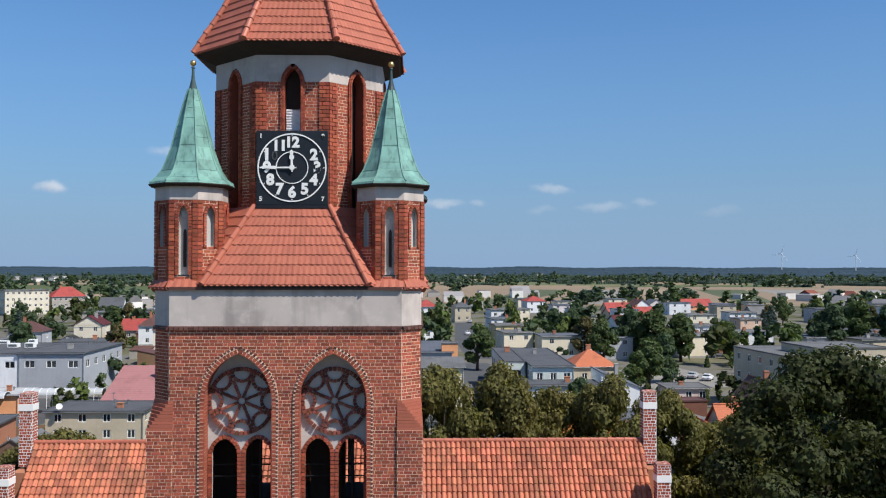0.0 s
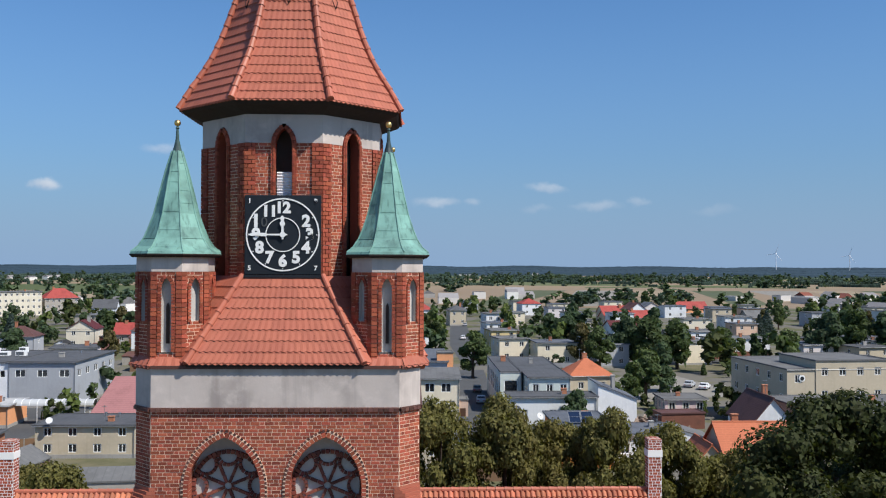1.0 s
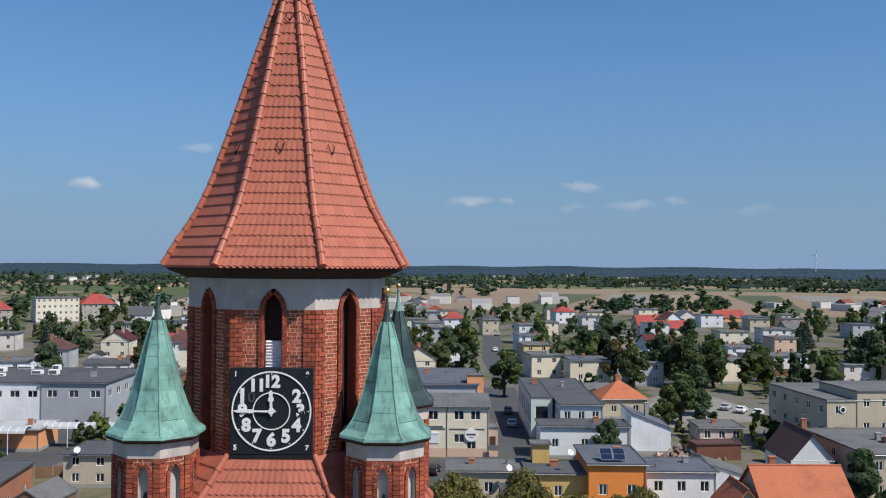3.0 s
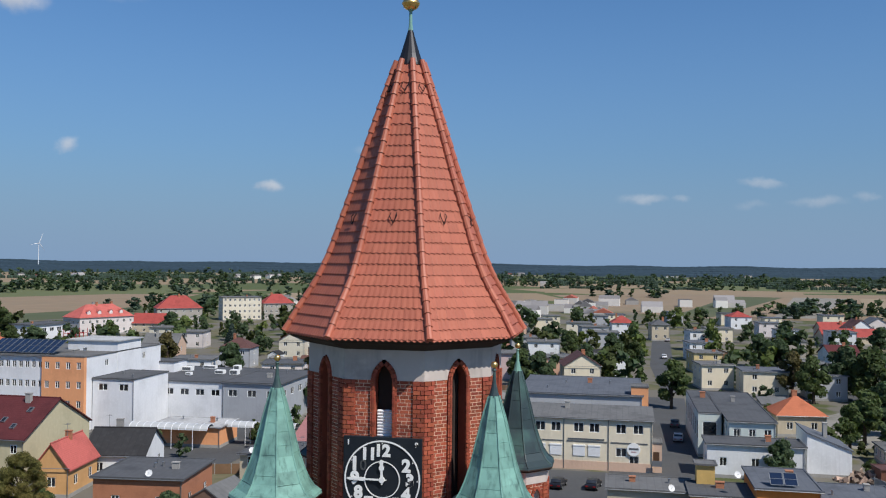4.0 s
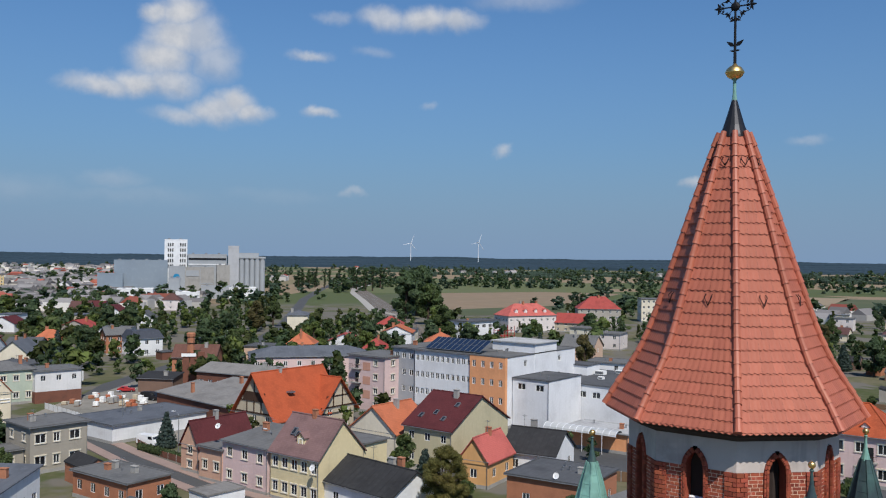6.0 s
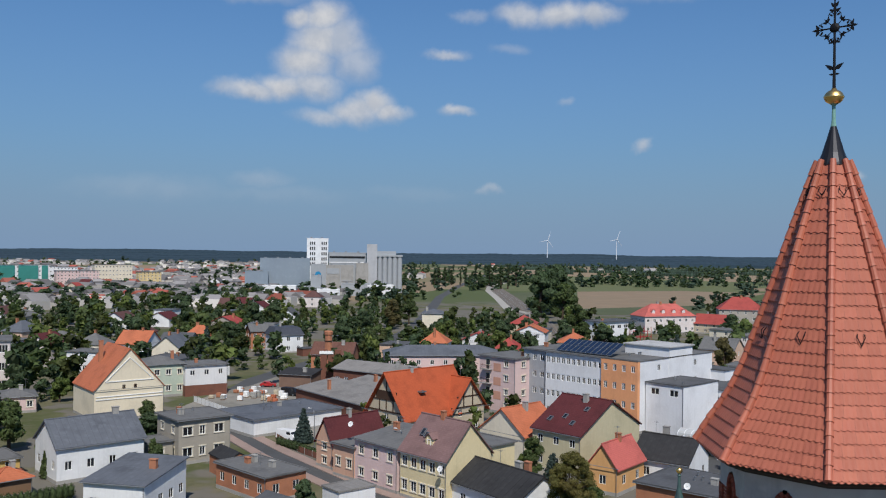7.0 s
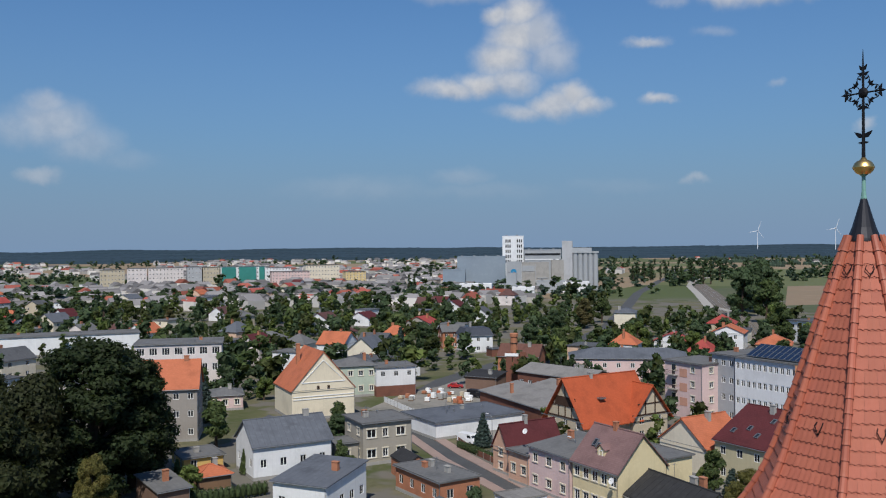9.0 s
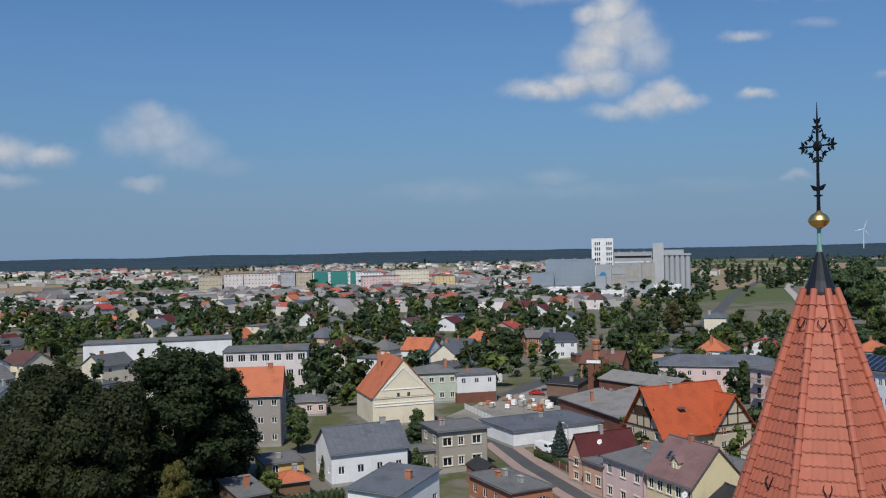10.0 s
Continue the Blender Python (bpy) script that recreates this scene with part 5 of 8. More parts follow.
        if roof == "flat" and w > 8:
            for i in range(rng.randint(1, 3)):
                vx, vy = w * rng.uniform(0.1, 0.9), d * rng.uniform(0.2, 0.8)
                bm = bmesh.new()
                lathe(bm, [(0.13, h + 0.1), (0.13, h + 0.65), (0.2, h + 0.66), (0.2, h + 0.75)], 8, 0, (vx, vy))
                part("roof_vent", bm, STEEL, root)
        if rng.random() < 0.4 and floors:
            ax, ay, az = w * rng.uniform(0.2, 0.8), d * 0.5, h + (rise if roof not in ("flat", "mansard") else 0)
            bm = bmesh.new()
            tube(bm, [(ax, ay, az - 0.3), (ax, ay, az + 2.2)], 0.03, 5)
            for q in range(4):
                tube(bm, [(ax - 0.5 + q * 0.08, ay + 0.25 * q - 0.3, az + 2.0), (ax + 0.5 - q * 0.08, ay + 0.25 * q - 0.3, az + 2.0)], 0.014, 4)
            tube(bm, [(ax, ay - 0.35, az + 2.0), (ax, ay + 0.5, az + 2.0)], 0.018, 4)
            part("aerial", bm, STEEL, root, "thin roof aerial")
    for at, u, n, a, b in wins:
        fr, gl, both = window_mesh(a, b, mullion if a > 0.75 else 0, frame)
        m = Matrix(((u.x, -n.x, 0, at.x), (u.y, -n.y, 0, at.y), (0, 0, 1, at.z), (0, 0, 0, 1)))
        win = shared("window", fr if panes else both, root, m)
        if panes:
            shared("pane", gl, win)
        if detail and wall in TRIMMED and math.hypot(x - 8, y + 22) < 235:
            shared("surround", surround_mesh(round(a, 1), round(b, 1)), win)
    return root


TRIMMED = ("pink", "yellow", "pale_green", "peach", "grey_beige")
SURROUNDS = {}


def surround_mesh(w, h):
    """A raised plaster band round a window, with a deeper sill and head."""
    if (w, h) not in SURROUNDS:
        bm = bmesh.new()
        t = 0.13
        for x0, x1, z0, z1, out in ((-w / 2 - t, -w / 2, -h / 2, h / 2, 0.13), (w / 2, w / 2 + t, -h / 2, h / 2, 0.13), (-w / 2 - t - 0.05, w / 2 + t + 0.05, h / 2, h / 2 + 0.2, 0.19), (-w / 2 - t - 0.05, w / 2 + t + 0.05, -h / 2 - 0.12, -h / 2, 0.2)):
            add_box(bm, x0, x1, -out, -0.06, z0, z1)
        me = bpy.data.meshes.new("surround")
        bm.to_mesh(me)
        bm.free()
        me.materials.append(WALL_MATS["cream_pale"])
        SURROUNDS[w, h] = me
    return SURROUNDS[w, h]


def skylight(root, x, y, z, pitch, w=0.8, h=1.2, turn=0):
    """A roof window lying on a slope that rises by pitch degrees."""
    m = Matrix.Translation((x, y, z)) @ Matrix.Rotation(radians(turn), 4, "Z") @ Matrix.Rotation(radians(pitch), 4, "X")
    bm = bmesh.new()
    for a, b, c, d in ((-w / 2, w / 2, -h / 2, -h / 2 + 0.1), (-w / 2, w / 2, h / 2 - 0.1, h / 2), (-w / 2, -w / 2 + 0.1, -h / 2 + 0.1, h / 2 - 0.1), (w / 2 - 0.1, w / 2, -h / 2 + 0.1, h / 2 - 0.1)):
        add_box(bm, a, b, c, d, 0.0, 0.26, m)
    win = part("roof_window", bm, STEEL, root, "grey-framed roof window")
    bm = bmesh.new()
    add_box(bm, -w / 2 + 0.1, w / 2 - 0.1, -h / 2 + 0.1, h / 2 - 0.1, 0.0, 0.22, m)
    part("pane", bm, GLASS, win)


def dormer(root, x, y, z, w, h, deep, wall, rc):
    """A small gabled dormer whose front stands at (x, y, z) and looks towards -y."""
    bm = bmesh.new()
    front = [(-w / 2, 0, 0), (w / 2, 0, 0), (w / 2, 0, h), (0, 0, h + w * 0.45), (-w / 2, 0, h)]
    a = [bm.verts.new(Vector((x, y, z)) + Vector(p)) for p in front]
    b = [bm.verts.new(Vector((x, y + deep, z)) + Vector(p)) for p in front]
    bm.faces.new(a)
    for i in range(5):
        bm.faces.new((a[i], b[i], b[(i + 1) % 5], a[(i + 1) % 5]))
    bmesh.ops.recalc_face_normals(bm, faces=bm.faces[:])
    box_part = part("dormer", bm, WALL_MATS[wall], root, "small gabled dormer")
    bm = bmesh.new()
    g = 0.18
    top, low = h + w * 0.45 + 0.02, h - 0.10
    for s in (-1, 1):
        slab(bm, [(x, y - g, z + top), (x + s * (w / 2 + g), y - g, z + low), (x + s * (w / 2 + g), y + deep, z + low), (x, y + deep, z + top)], 0.08)
    part("dormer_roof", bm, ROOF_MATS[rc], box_part)
    fr, gl, both = window_mesh(w * 0.55, h * 0.75, 0, FRAME_WHITE)
    win = shared("window", both, box_part, Matrix.Translation((x, y - 0.03, z + h * 0.52)))


# ---- trees ----
def crown(rng, lobes, count, size, mat, name="crown", core=0.78, up=0.25, flat=0.75, inner=0.80):
    v, f = [], []
    weights = [lb[1].x * lb[1].z for lb in lobes]
    for i in range(count):
        c, r = rng.choices(lobes, weights)[0]
        d = Vector((rng.gauss(0, 1), rng.gauss(0, 1), rng.gauss(up, 1))).normalized()
        k = rng.uniform(inner, 1.07)
        p = c + Vector((d.x * r.x, d.y * r.y, d.z * r.z)) * k
        n = (d + Vector((rng.uniform(-1, 1), rng.uniform(-1, 1), rng.uniform(-0.6, 1))) * flat).normalized()
        t = n.orthogonal().normalized()
        t = (t * math.cos(i * 2.4) + n.cross(t) * math.sin(i * 2.4))
        b = n.cross(t)
        s = size * rng.uniform(0.55, 1.3)
        j = len(v)
        v += [p - t * s - b * s * 0.5, p + t * s * 0.9 - b * s * 0.45 - n * s * 0.15, p + b * s * 0.95 - n * s * 0.1]
        f += [(j, j + 1, j + 2)]
    if core:
        for c, r in lobes:
            bm = bmesh.new()
            bmesh.ops.create_icosphere(bm, subdivisions=1, radius=1.0)
            base = len(v)
            for q in bm.verts:
                g = core * (0.9 + 0.2 * rng.random())
                v.append(c + Vector((q.co.x * r.x, q.co.y * r.y, q.co.z * r.z)) * g)
            f += [tuple(base + q.index for q in face.verts) for face in bm.faces]
            bm.free()
    me = bpy.data.meshes.new(name)
    me.from_pydata([tuple(p) for p in v], [], f)
    me.materials.append(mat)
    return me


def round_lobes(rng, height, spread, count, low=0.28, small=0.26, large=0.42):
    out = []
    for i in range(count):
        a = rng.uniform(0, 2 * math.pi)
        t = (i + 0.5) / count
        z = height * (low + (0.95 - low) * t)
        env = math.sin(math.pi * min(1, (t * 0.82 + 0.16))) ** 0.6
        rr = spread * env * (rng.uniform(0.25, 0.72) if small > 0.2 else 0.86 * math.sqrt(rng.uniform(0.08, 1.0)))
        s = spread * rng.uniform(small, large)
        out.append((Vector((rr * math.cos(a), rr * math.sin(a), z)), Vector((s, s, s * rng.uniform(0.7, 0.95)))))
    return out


def trunk_mesh(rng, height, r, lobes, name="trunk"):
    bm = bmesh.new()
    tube(bm, [(0, 0, -0.3), (0.05, 0, height * 0.2), (rng.uniform(-0.2, 0.2), rng.uniform(-0.2, 0.2), height * 0.5), (0, 0, height * 0.8)], [r * 1.3, r, r * 0.7, r * 0.2], 8)
    for c, s in lobes[:: max(1, len(lobes) // 7)]:
        z = min(c.z * 0.75, height * 0.55)
        tube(bm, [(0, 0, z * 0.8), (c.x * 0.5, c.y * 0.5, (z + c.z) / 2), tuple(c)], [r * 0.45, r * 0.28, r * 0.08], 6)
    me = bpy.data.meshes.new(name)
    bm.to_mesh(me)
    bm.free()
    me.materials.append(BARK)
    return me


TREES = {}


def tree_kind(key, seed, height, spread, lobes, count, size, mat, label, low=0.28, core=0.78, inner=0.80, small=0.26, large=0.42):
    rng = random.Random(seed)
    ls = round_lobes(rng, height, spread, lobes, low, small, large)
    TREES[key] = (trunk_mesh(rng, height, height * 0.022 + 0.08, ls), crown(rng, ls, count, size, mat, core=core, inner=inner), height, label)


def spruce_kind(key, seed, height, spread, count, mat, label):
    rng = random.Random(seed)
    ls = []
    n = 9
    for i in range(n):
        t = i / n
        z = height * (0.10 + 0.86 * t)
        r = spread * (1 - t) ** 0.9 + 0.15
        ls.append((Vector((0, 0, z)), Vector((r, r, height / n * 0.75))))
    TREES[key] = (trunk_mesh(rng, height, 0.16, ls[:2]), crown(rng, ls, count, 0.32, mat, core=0.6, up=-0.2), height, label)


tree_kind("linden", 3, 13, 4.6, 90, 36000, 0.112, LEAF_OLIVE, "broad linden tree with dense olive-green crown", 0.30, 0.6, 0.66, 0.13, 0.24)
tree_kind("linden_b", 4, 12, 4.2, 80, 33000, 0.112, LEAF_OLIVE, "linden tree with yellowing olive-green crown", 0.28, 0.6, 0.66, 0.13, 0.24)
tree_kind("maple", 7, 17, 6.2, 130, 52000, 0.112, LEAF_MAPLE, "tall dark green maple tree with dense crown", 0.22, 0.6, 0.66, 0.11, 0.22)
tree_kind("chestnut", 8, 17, 6.2, 110, 24000, 0.20, LEAF_CHESTNUT, "huge dark green chestnut tree with dense crown", 0.08, 0.6, 0.66, 0.13, 0.25)
tree_kind("chestnut_b", 9, 14, 5.4, 32, 13000, 0.23, LEAF_PARK, "dark olive-green park tree with dense crown", 0.14)
tree_kind("green", 11, 9, 3.4, 18, 2300, 0.34, LEAF_MID, "leafy green tree in a garden", 0.25)
tree_kind("green_b", 12, 8, 3.6, 15, 2300, 0.33, LEAF_DARK, "dark green tree in a garden", 0.22)
tree_kind("fresh", 13, 6, 2.6, 12, 1700, 0.28, LEAF_FRESH, "light green tree in a garden", 0.2)
tree_kind("brown", 14, 9, 3.4, 17, 2300, 0.33, LEAF_BROWN, "tree with browning late-summer crown", 0.25)
tree_kind("poplar", 15, 17, 2.0, 22, 2300, 0.34, LEAF_DARK, "slim tall dark green poplar tree", 0.12)
tree_kind("bush", 16, 2.6, 1.9, 9, 800, 0.21, LEAF_MID, "round green bush in a garden", 0.25)
spruce_kind("spruce", 17, 10, 2.6, 2400, LEAF_BLUE, "pointed blue-green spruce tree")
spruce_kind("thuja", 18, 5, 0.9, 500, LEAF_MID, "slim green column-shaped thuja")


def tree(kind, x, y, height, spread=1.0, turn=None):
    trunk, leafage, full, label = TREES[kind]
    s = height / full
    turn = (x * 37 + y * 71) % 360 if turn is None else turn
    root = thing("tree", pose(x, y, 0, 0, 0, turn) @ Matrix.Diagonal((s * spread, s * spread, s, 1)), label, "tree")
    shared("trunk", trunk, root)
    shared("crown", leafage, root)
    return root


def grove(name, places, label, mats, count=170, size=0.088, lobes=6, low=0.14):
    """Trees that stand too far off to be told apart, one mesh for each shade of leaf; places: rows of x, y, height, spread."""
    rng = random.Random(9)
    kinds = []
    for i in range(7):
        slim = (1.0, 1.15, 0.85, 1.0, 0.9, 0.42, 1.2)[i]
        me = crown(rng, round_lobes(rng, 1.0, 0.42 * slim, lobes, low), count, size, LEAF_MID, core=0.72, inner=0.66)
        co = np.empty(len(me.vertices) * 3)
        me.vertices.foreach_get("co", co)
        kinds.append((co.reshape(-1, 3), [tuple(p.vertices) for p in me.polygons]))
        bpy.data.meshes.remove(me)
    for shade, (mat, word) in enumerate(mats):
        v, f, base = [], [], 0
        for i, (x, y, h, s) in enumerate(places):
            if i * 37 % 101 % len(mats) == shade:
                co, faces = kinds[(i * 5) % 7]
                a = i * 1.3
                q = co * np.array((h * s, h * s, h))
                v.append(np.stack((q[:, 0] * math.cos(a) - q[:, 1] * math.sin(a) + x, q[:, 0] * math.sin(a) + q[:, 1] * math.cos(a) + y, q[:, 2]), 1))
                f += [tuple(j + base for j in face) for face in faces]
                base += len(co)
        tagged(raw(name, np.concatenate(v).tolist(), f, mat), f"{word} {label}", "trees", kind="stuff")

# ---- single things of the town ----
def adopt(main, extra):
    """Hangs the parts of a wing from the main house."""
    for ob in list(extra.children):
        m = extra.matrix_basis @ ob.matrix_basis
        ob.parent = main
        ob.matrix_basis = main.matrix_basis.inverted() @ m
    bpy.data.objects.remove(extra)
    return main


def car(x, y, yaw, paint, label, van=False):
    """A parked car with wheels, glass and lamps, its middle at (x, y), its nose along yaw."""
    root = thing("van" if van else "car", pose(x, y, 0.02, 0, 0, yaw), label, "car", "parked cars")
    mat = CAR_PAINTS[paint]
    length, w, roof = (4.9, 1.95, 2.0) if van else (4.3, 1.78, 1.46)
    prof = ([(-2.4, 0.35), (-2.45, 1.0), (-2.35, 1.95), (1.3, 2.0), (1.75, 1.25), (2.4, 1.0), (2.45, 0.35)] if van else
            [(-2.1, 0.35), (-2.15, 0.75), (-2.05, 0.95), (-1.6, 1.02), (-1.15, 1.42), (0.25, 1.46), (1.0, 0.98), (1.95, 0.82), (2.15, 0.6), (2.13, 0.35)])
    bm = bmesh.new()
    a, b = [], []
    for px, pz in prof:
        k = w / 2 * (1.0 if pz < 1.0 else 0.86)
        a.append(bm.verts.new((px, -k, pz)))
        b.append(bm.verts.new((px, k, pz)))
    bm.faces.new(a)
    bm.faces.new(b[::-1])
    c = len(a)
    for i in range(c):
        bm.faces.new((a[i], b[i], b[(i + 1) % c], a[(i + 1) % c]))
    bmesh.ops.recalc_face_normals(bm, faces=bm.faces[:])
    bmesh.ops.bevel(bm, geom=bm.edges[:], offset=0.05, segments=2, affect="EDGES", profile=0.5)
    body = part("body", bm, mat, root)
    glass = [((1.28, 1.9), (1.72, 1.3))] if van else [((0.3, 1.40), (0.93, 1.03)), ((-1.58, 1.06), (-1.2, 1.37))]
    for (x0, z0), (x1, z1) in glass:
        bm = bmesh.new()
        n = Vector((z0 - z1, 0, x1 - x0)).normalized()
        if n.z < 0:
            n = -n
        vs = [bm.verts.new(Vector(p) + n * 0.045) for p in ((x0, -w * 0.38, z0), (x0, w * 0.38, z0), (x1, w * 0.41, z1), (x1, -w * 0.41, z1))]
        bm.faces.new(vs)
        part("windscreen", bm, GLASS, body)
    for s in (-1, 1):
        bm = bmesh.new()
        pts = ((-1.1, 1.08), (-1.0, 1.36), (0.2, 1.39), (0.75, 1.06)) if not van else ((0.4, 1.25), (0.4, 1.75), (1.25, 1.75), (1.5, 1.25))
        k = w / 2 * 0.86 + 0.03
        bm.faces.new([bm.verts.new((px, s * (k if van else k + 0.06 * (1.4 - pz)), pz)) for px, pz in pts])
        part("side_window", bm, GLASS, body)
        for px in (-1.3, 1.32):
            bm = bmesh.new()
            bmesh.ops.create_cone(bm, cap_ends=True, segments=16, radius1=0.32, radius2=0.32, depth=0.2, matrix=Matrix.Translation((px, s * (w / 2 - 0.08), 0.32)) @ Matrix.Rotation(math.pi / 2, 4, "X"))
            wheel = part("wheel", bm, TYRE, root)
            bm = bmesh.new()
            bmesh.ops.create_cone(bm, cap_ends=True, segments=12, radius1=0.2, radius2=0.18, depth=0.03, matrix=Matrix.Translation((px, s * (w / 2 + 0.025), 0.32)) @ Matrix.Rotation(math.pi / 2, 4, "X"))
            part("rim", bm, STEEL, wheel)
        for px, m in ((prof[-1][0] - 0.03, LAMP_GLASS), (prof[0][0] + 0.0, LAMP_RED)):
            bm = box(px - 0.06, px + 0.06, s * w * 0.30 - 0.2, s * w * 0.30 + 0.2, 0.62, 0.76)
            part("lamp", bm, m, body)
    return root


CAR_PAINTS = {key: material("car_paint_" + key, c, 0.28, grain=3, stain=0.1, spec=0.6) for key, c in
              {"black": (0.012, 0.012, 0.014), "silver": (0.42, 0.44, 0.46), "red": (0.36, 0.02, 0.02), "white": (0.75, 0.76, 0.77), "grey": (0.10, 0.11, 0.12), "blue": (0.03, 0.05, 0.12)}.items()}
TYRE = material("tyre_rubber", (0.012, 0.012, 0.012), 0.9, stain=0.2)
LAMP_GLASS = material("lamp_glass", (0.6, 0.6, 0.62), 0.2, stain=0.1)
LAMP_RED = material("tail_lamp", (0.35, 0.01, 0.01), 0.3, stain=0.1)
HEDGE = material("hedge_leaves", (0.035, 0.055, 0.018), 0.85, (0.06, 0.08, 0.025), grain=3, patch=0.8, stain=0.7, bump=0.6, bump_scale=9)
TEAL = material("teal_scaffold_net", (0.04, 0.22, 0.19), 0.8, grain=0.4, patch=0.08, stain=0.4)
POLYCARB = material("polycarbonate_sheet", (0.46, 0.47, 0.47), 0.35, (0.3, 0.31, 0.31), grain=1, patch=0.4, stain=0.5, spec=0.5)


def silo(x, y, yaw, h):
    """A grain silo: a stair tower and a bank of round cells."""
    root = thing("grain_silo", pose(x, y, 0, 0, 0, yaw), "grey concrete grain silo with stair tower and round cells", "silo")
    part("stair_tower", box(0, 8.5, 0, 9, 0, h), WALL_MATS["pale_grey"], root)
    for i in range(5):
        for j in range(2):
            bm = bmesh.new()
            lathe(bm, [(2.05, 0), (2.05, h * 0.75)], 20, 0, (10.7 + i * 4.1, 2.2 + j * 4.4))
            part("silo_cell", bm, SILO, root)
    part("head_house", box(8.5, 29.6, -0.2, 9, h * 0.75, h * 0.785), SILO, root)
    part("gallery", box(8.5, 24, 2, 8, h * 0.785, h * 0.86), SILO, root)


def works(x, y, yaw, w, d, h, label, mats, bands=(), name="factory_building"):
    """A windowless works building with a low upstand round its roof."""
    root = thing(name, pose(x, y, 0, 0, 0, yaw), label, "factory")
    part("wall", box(0, w, 0, d, 0, h), mats, root)
    bm = bmesh.new()
    for x0, x1, y0, y1 in ((0, w, -0.1, 0.5), (0, w, d - 0.5, d + 0.1), (-0.1, 0.5, 0.5, d - 0.5), (w - 0.5, w + 0.1, 0.5, d - 0.5)):
        add_box(bm, x0, x1, y0, y1, h, h + 0.7)
    part("upstand", bm, mats, root)
    for i in range(max(2, int(w / 9))):
        part("roof_unit", box(w * (i + 0.3) / max(2, int(w / 9)), w * (i + 0.3) / max(2, int(w / 9)) + 1.8, d * 0.3, d * 0.3 + 2, h, h + 1.6), STEEL, root)
    for x0, x1, z0, z1, m in bands:
        part("panel", box(x0, x1, -0.25, -0.02, z0, z1), m, root)
    return root


def turbine(x, y, h, yaw):
    root = thing("wind_turbine", pose(x, y, 0, 0, 0, yaw), "slim white wind turbine beyond the woods", "wind turbine", "wind turbines")
    bm = bmesh.new()
    lathe(bm, [(1.5, 0), (0.8, h)], 12)
    part("mast", bm, LOUVRE, root)
    part("nacelle", box(-1.5, 1.5, -3, 4, h - 1.5, h + 1.5), LOUVRE, root)
    for k in range(3):
        a = 0.35 + k * 2 * math.pi / 3
        bm = bmesh.new()
        tube(bm, [(0, -3.4, h), (math.sin(a) * 12, -3.4, h + math.cos(a) * 12), (math.sin(a) * 34, -3.4, h + math.cos(a) * 34)], [0.7, 1.0, 0.2], 6)
        part("blade", bm, LOUVRE, root)


def lamp_post(x, y, yaw, h=8):
    root = thing("street_lamp", pose(x, y, 0, 0, 0, yaw), "grey steel street lamp with a bent arm", "street lamp", "street lamps")
    bm = bmesh.new()
    tube(bm, [(0, 0, 0), (0, 0, h * 0.6), (0, 0, h - 0.4), (0.35, 0, h), (1.3, 0, h + 0.15)], [0.09, 0.07, 0.05, 0.045, 0.04], 8)
    part("pole", bm, STEEL, root)
    part("lamp_head", box(1.2, 1.9, -0.13, 0.13, h + 0.08, h + 0.22, 0.03), DISH, root)


def hedge(points, h, w, label="clipped dark green hedge along a fence"):
    for (x0, y0), (x1, y1) in zip(points, points[1:]):
        d = Vector((x1 - x0, y1 - y0))
        root = thing("hedge", pose(x0, y0, 0, 0, 0, math.degrees(math.atan2(d.y, d.x))), label, "hedge")
        rng = random.Random(int(abs(x0 * 7 + y0)))
        lobes = []
        n = max(2, int(d.length / 0.8))
        for i in range(n):
            lobes.append((Vector((d.length * (i + 0.5) / n, rng.uniform(-0.1, 0.1), h * 0.5)), Vector((0.62, w / 2, h * 0.55))))
        shared("foliage", crown(rng, lobes, n * 130, 0.13, HEDGE, core=0.9), root)


def dish(x, y, z, yaw):
    root = thing("satellite_dish", pose(x, y, z, 0, 0, yaw), "white round satellite dish on a bracket", "satellite dish", "satellite dishes")
    bm = bmesh.new()
    m = Matrix.Rotation(radians(62), 4, "X")
    rings = []
    for r, q in ((0.02, 0.0), (0.25, 0.03), (0.45, 0.10)):
        rings.append([bm.verts.new(m @ Vector((r * math.cos(2 * math.pi * i / 16), r * math.sin(2 * math.pi * i / 16), q))) for i in range(16)])
    for a, b in zip(rings, rings[1:]):
        for i in range(16):
            bm.faces.new((a[i], a[(i + 1) % 16], b[(i + 1) % 16], b[i]))
    part("reflector", bm, DISH, root)
    bm = bmesh.new()
    tube(bm, [(0, 0, -0.6), (0, 0.05, 0), (0, -0.35, 0.15)], 0.03, 6)
    part("bracket", bm, STEEL, root)


def solar_row(x, y, z, yaw, count, w, h, tilt, label):
    root = thing("solar_array", pose(x, y, z, 0, 0, yaw), label, "solar panels")
    for i in range(count):
        m = Matrix.Translation((i * (w + 0.15), 0, 0.1)) @ Matrix.Rotation(radians(tilt), 4, "X")
        bm = bmesh.new()
        add_box(bm, 0, w, 0, h, 0, 0.06, m)
        p = part("solar_panel", bm, SOLAR, root)
        bm = bmesh.new()
        for a, b, c, d in ((-0.03, 0.03, 0, h), (w - 0.03, w + 0.03, 0, h), (0.03, w - 0.03, -0.03, 0.03), (0.03, w - 0.03, h - 0.03, h + 0.03), (0.03, w - 0.03, h / 2 - 0.02, h / 2 + 0.02)):
            add_box(bm, a, b, c, d, 0.0, 0.09, m)
        part("panel_frame", bm, STEEL, p)


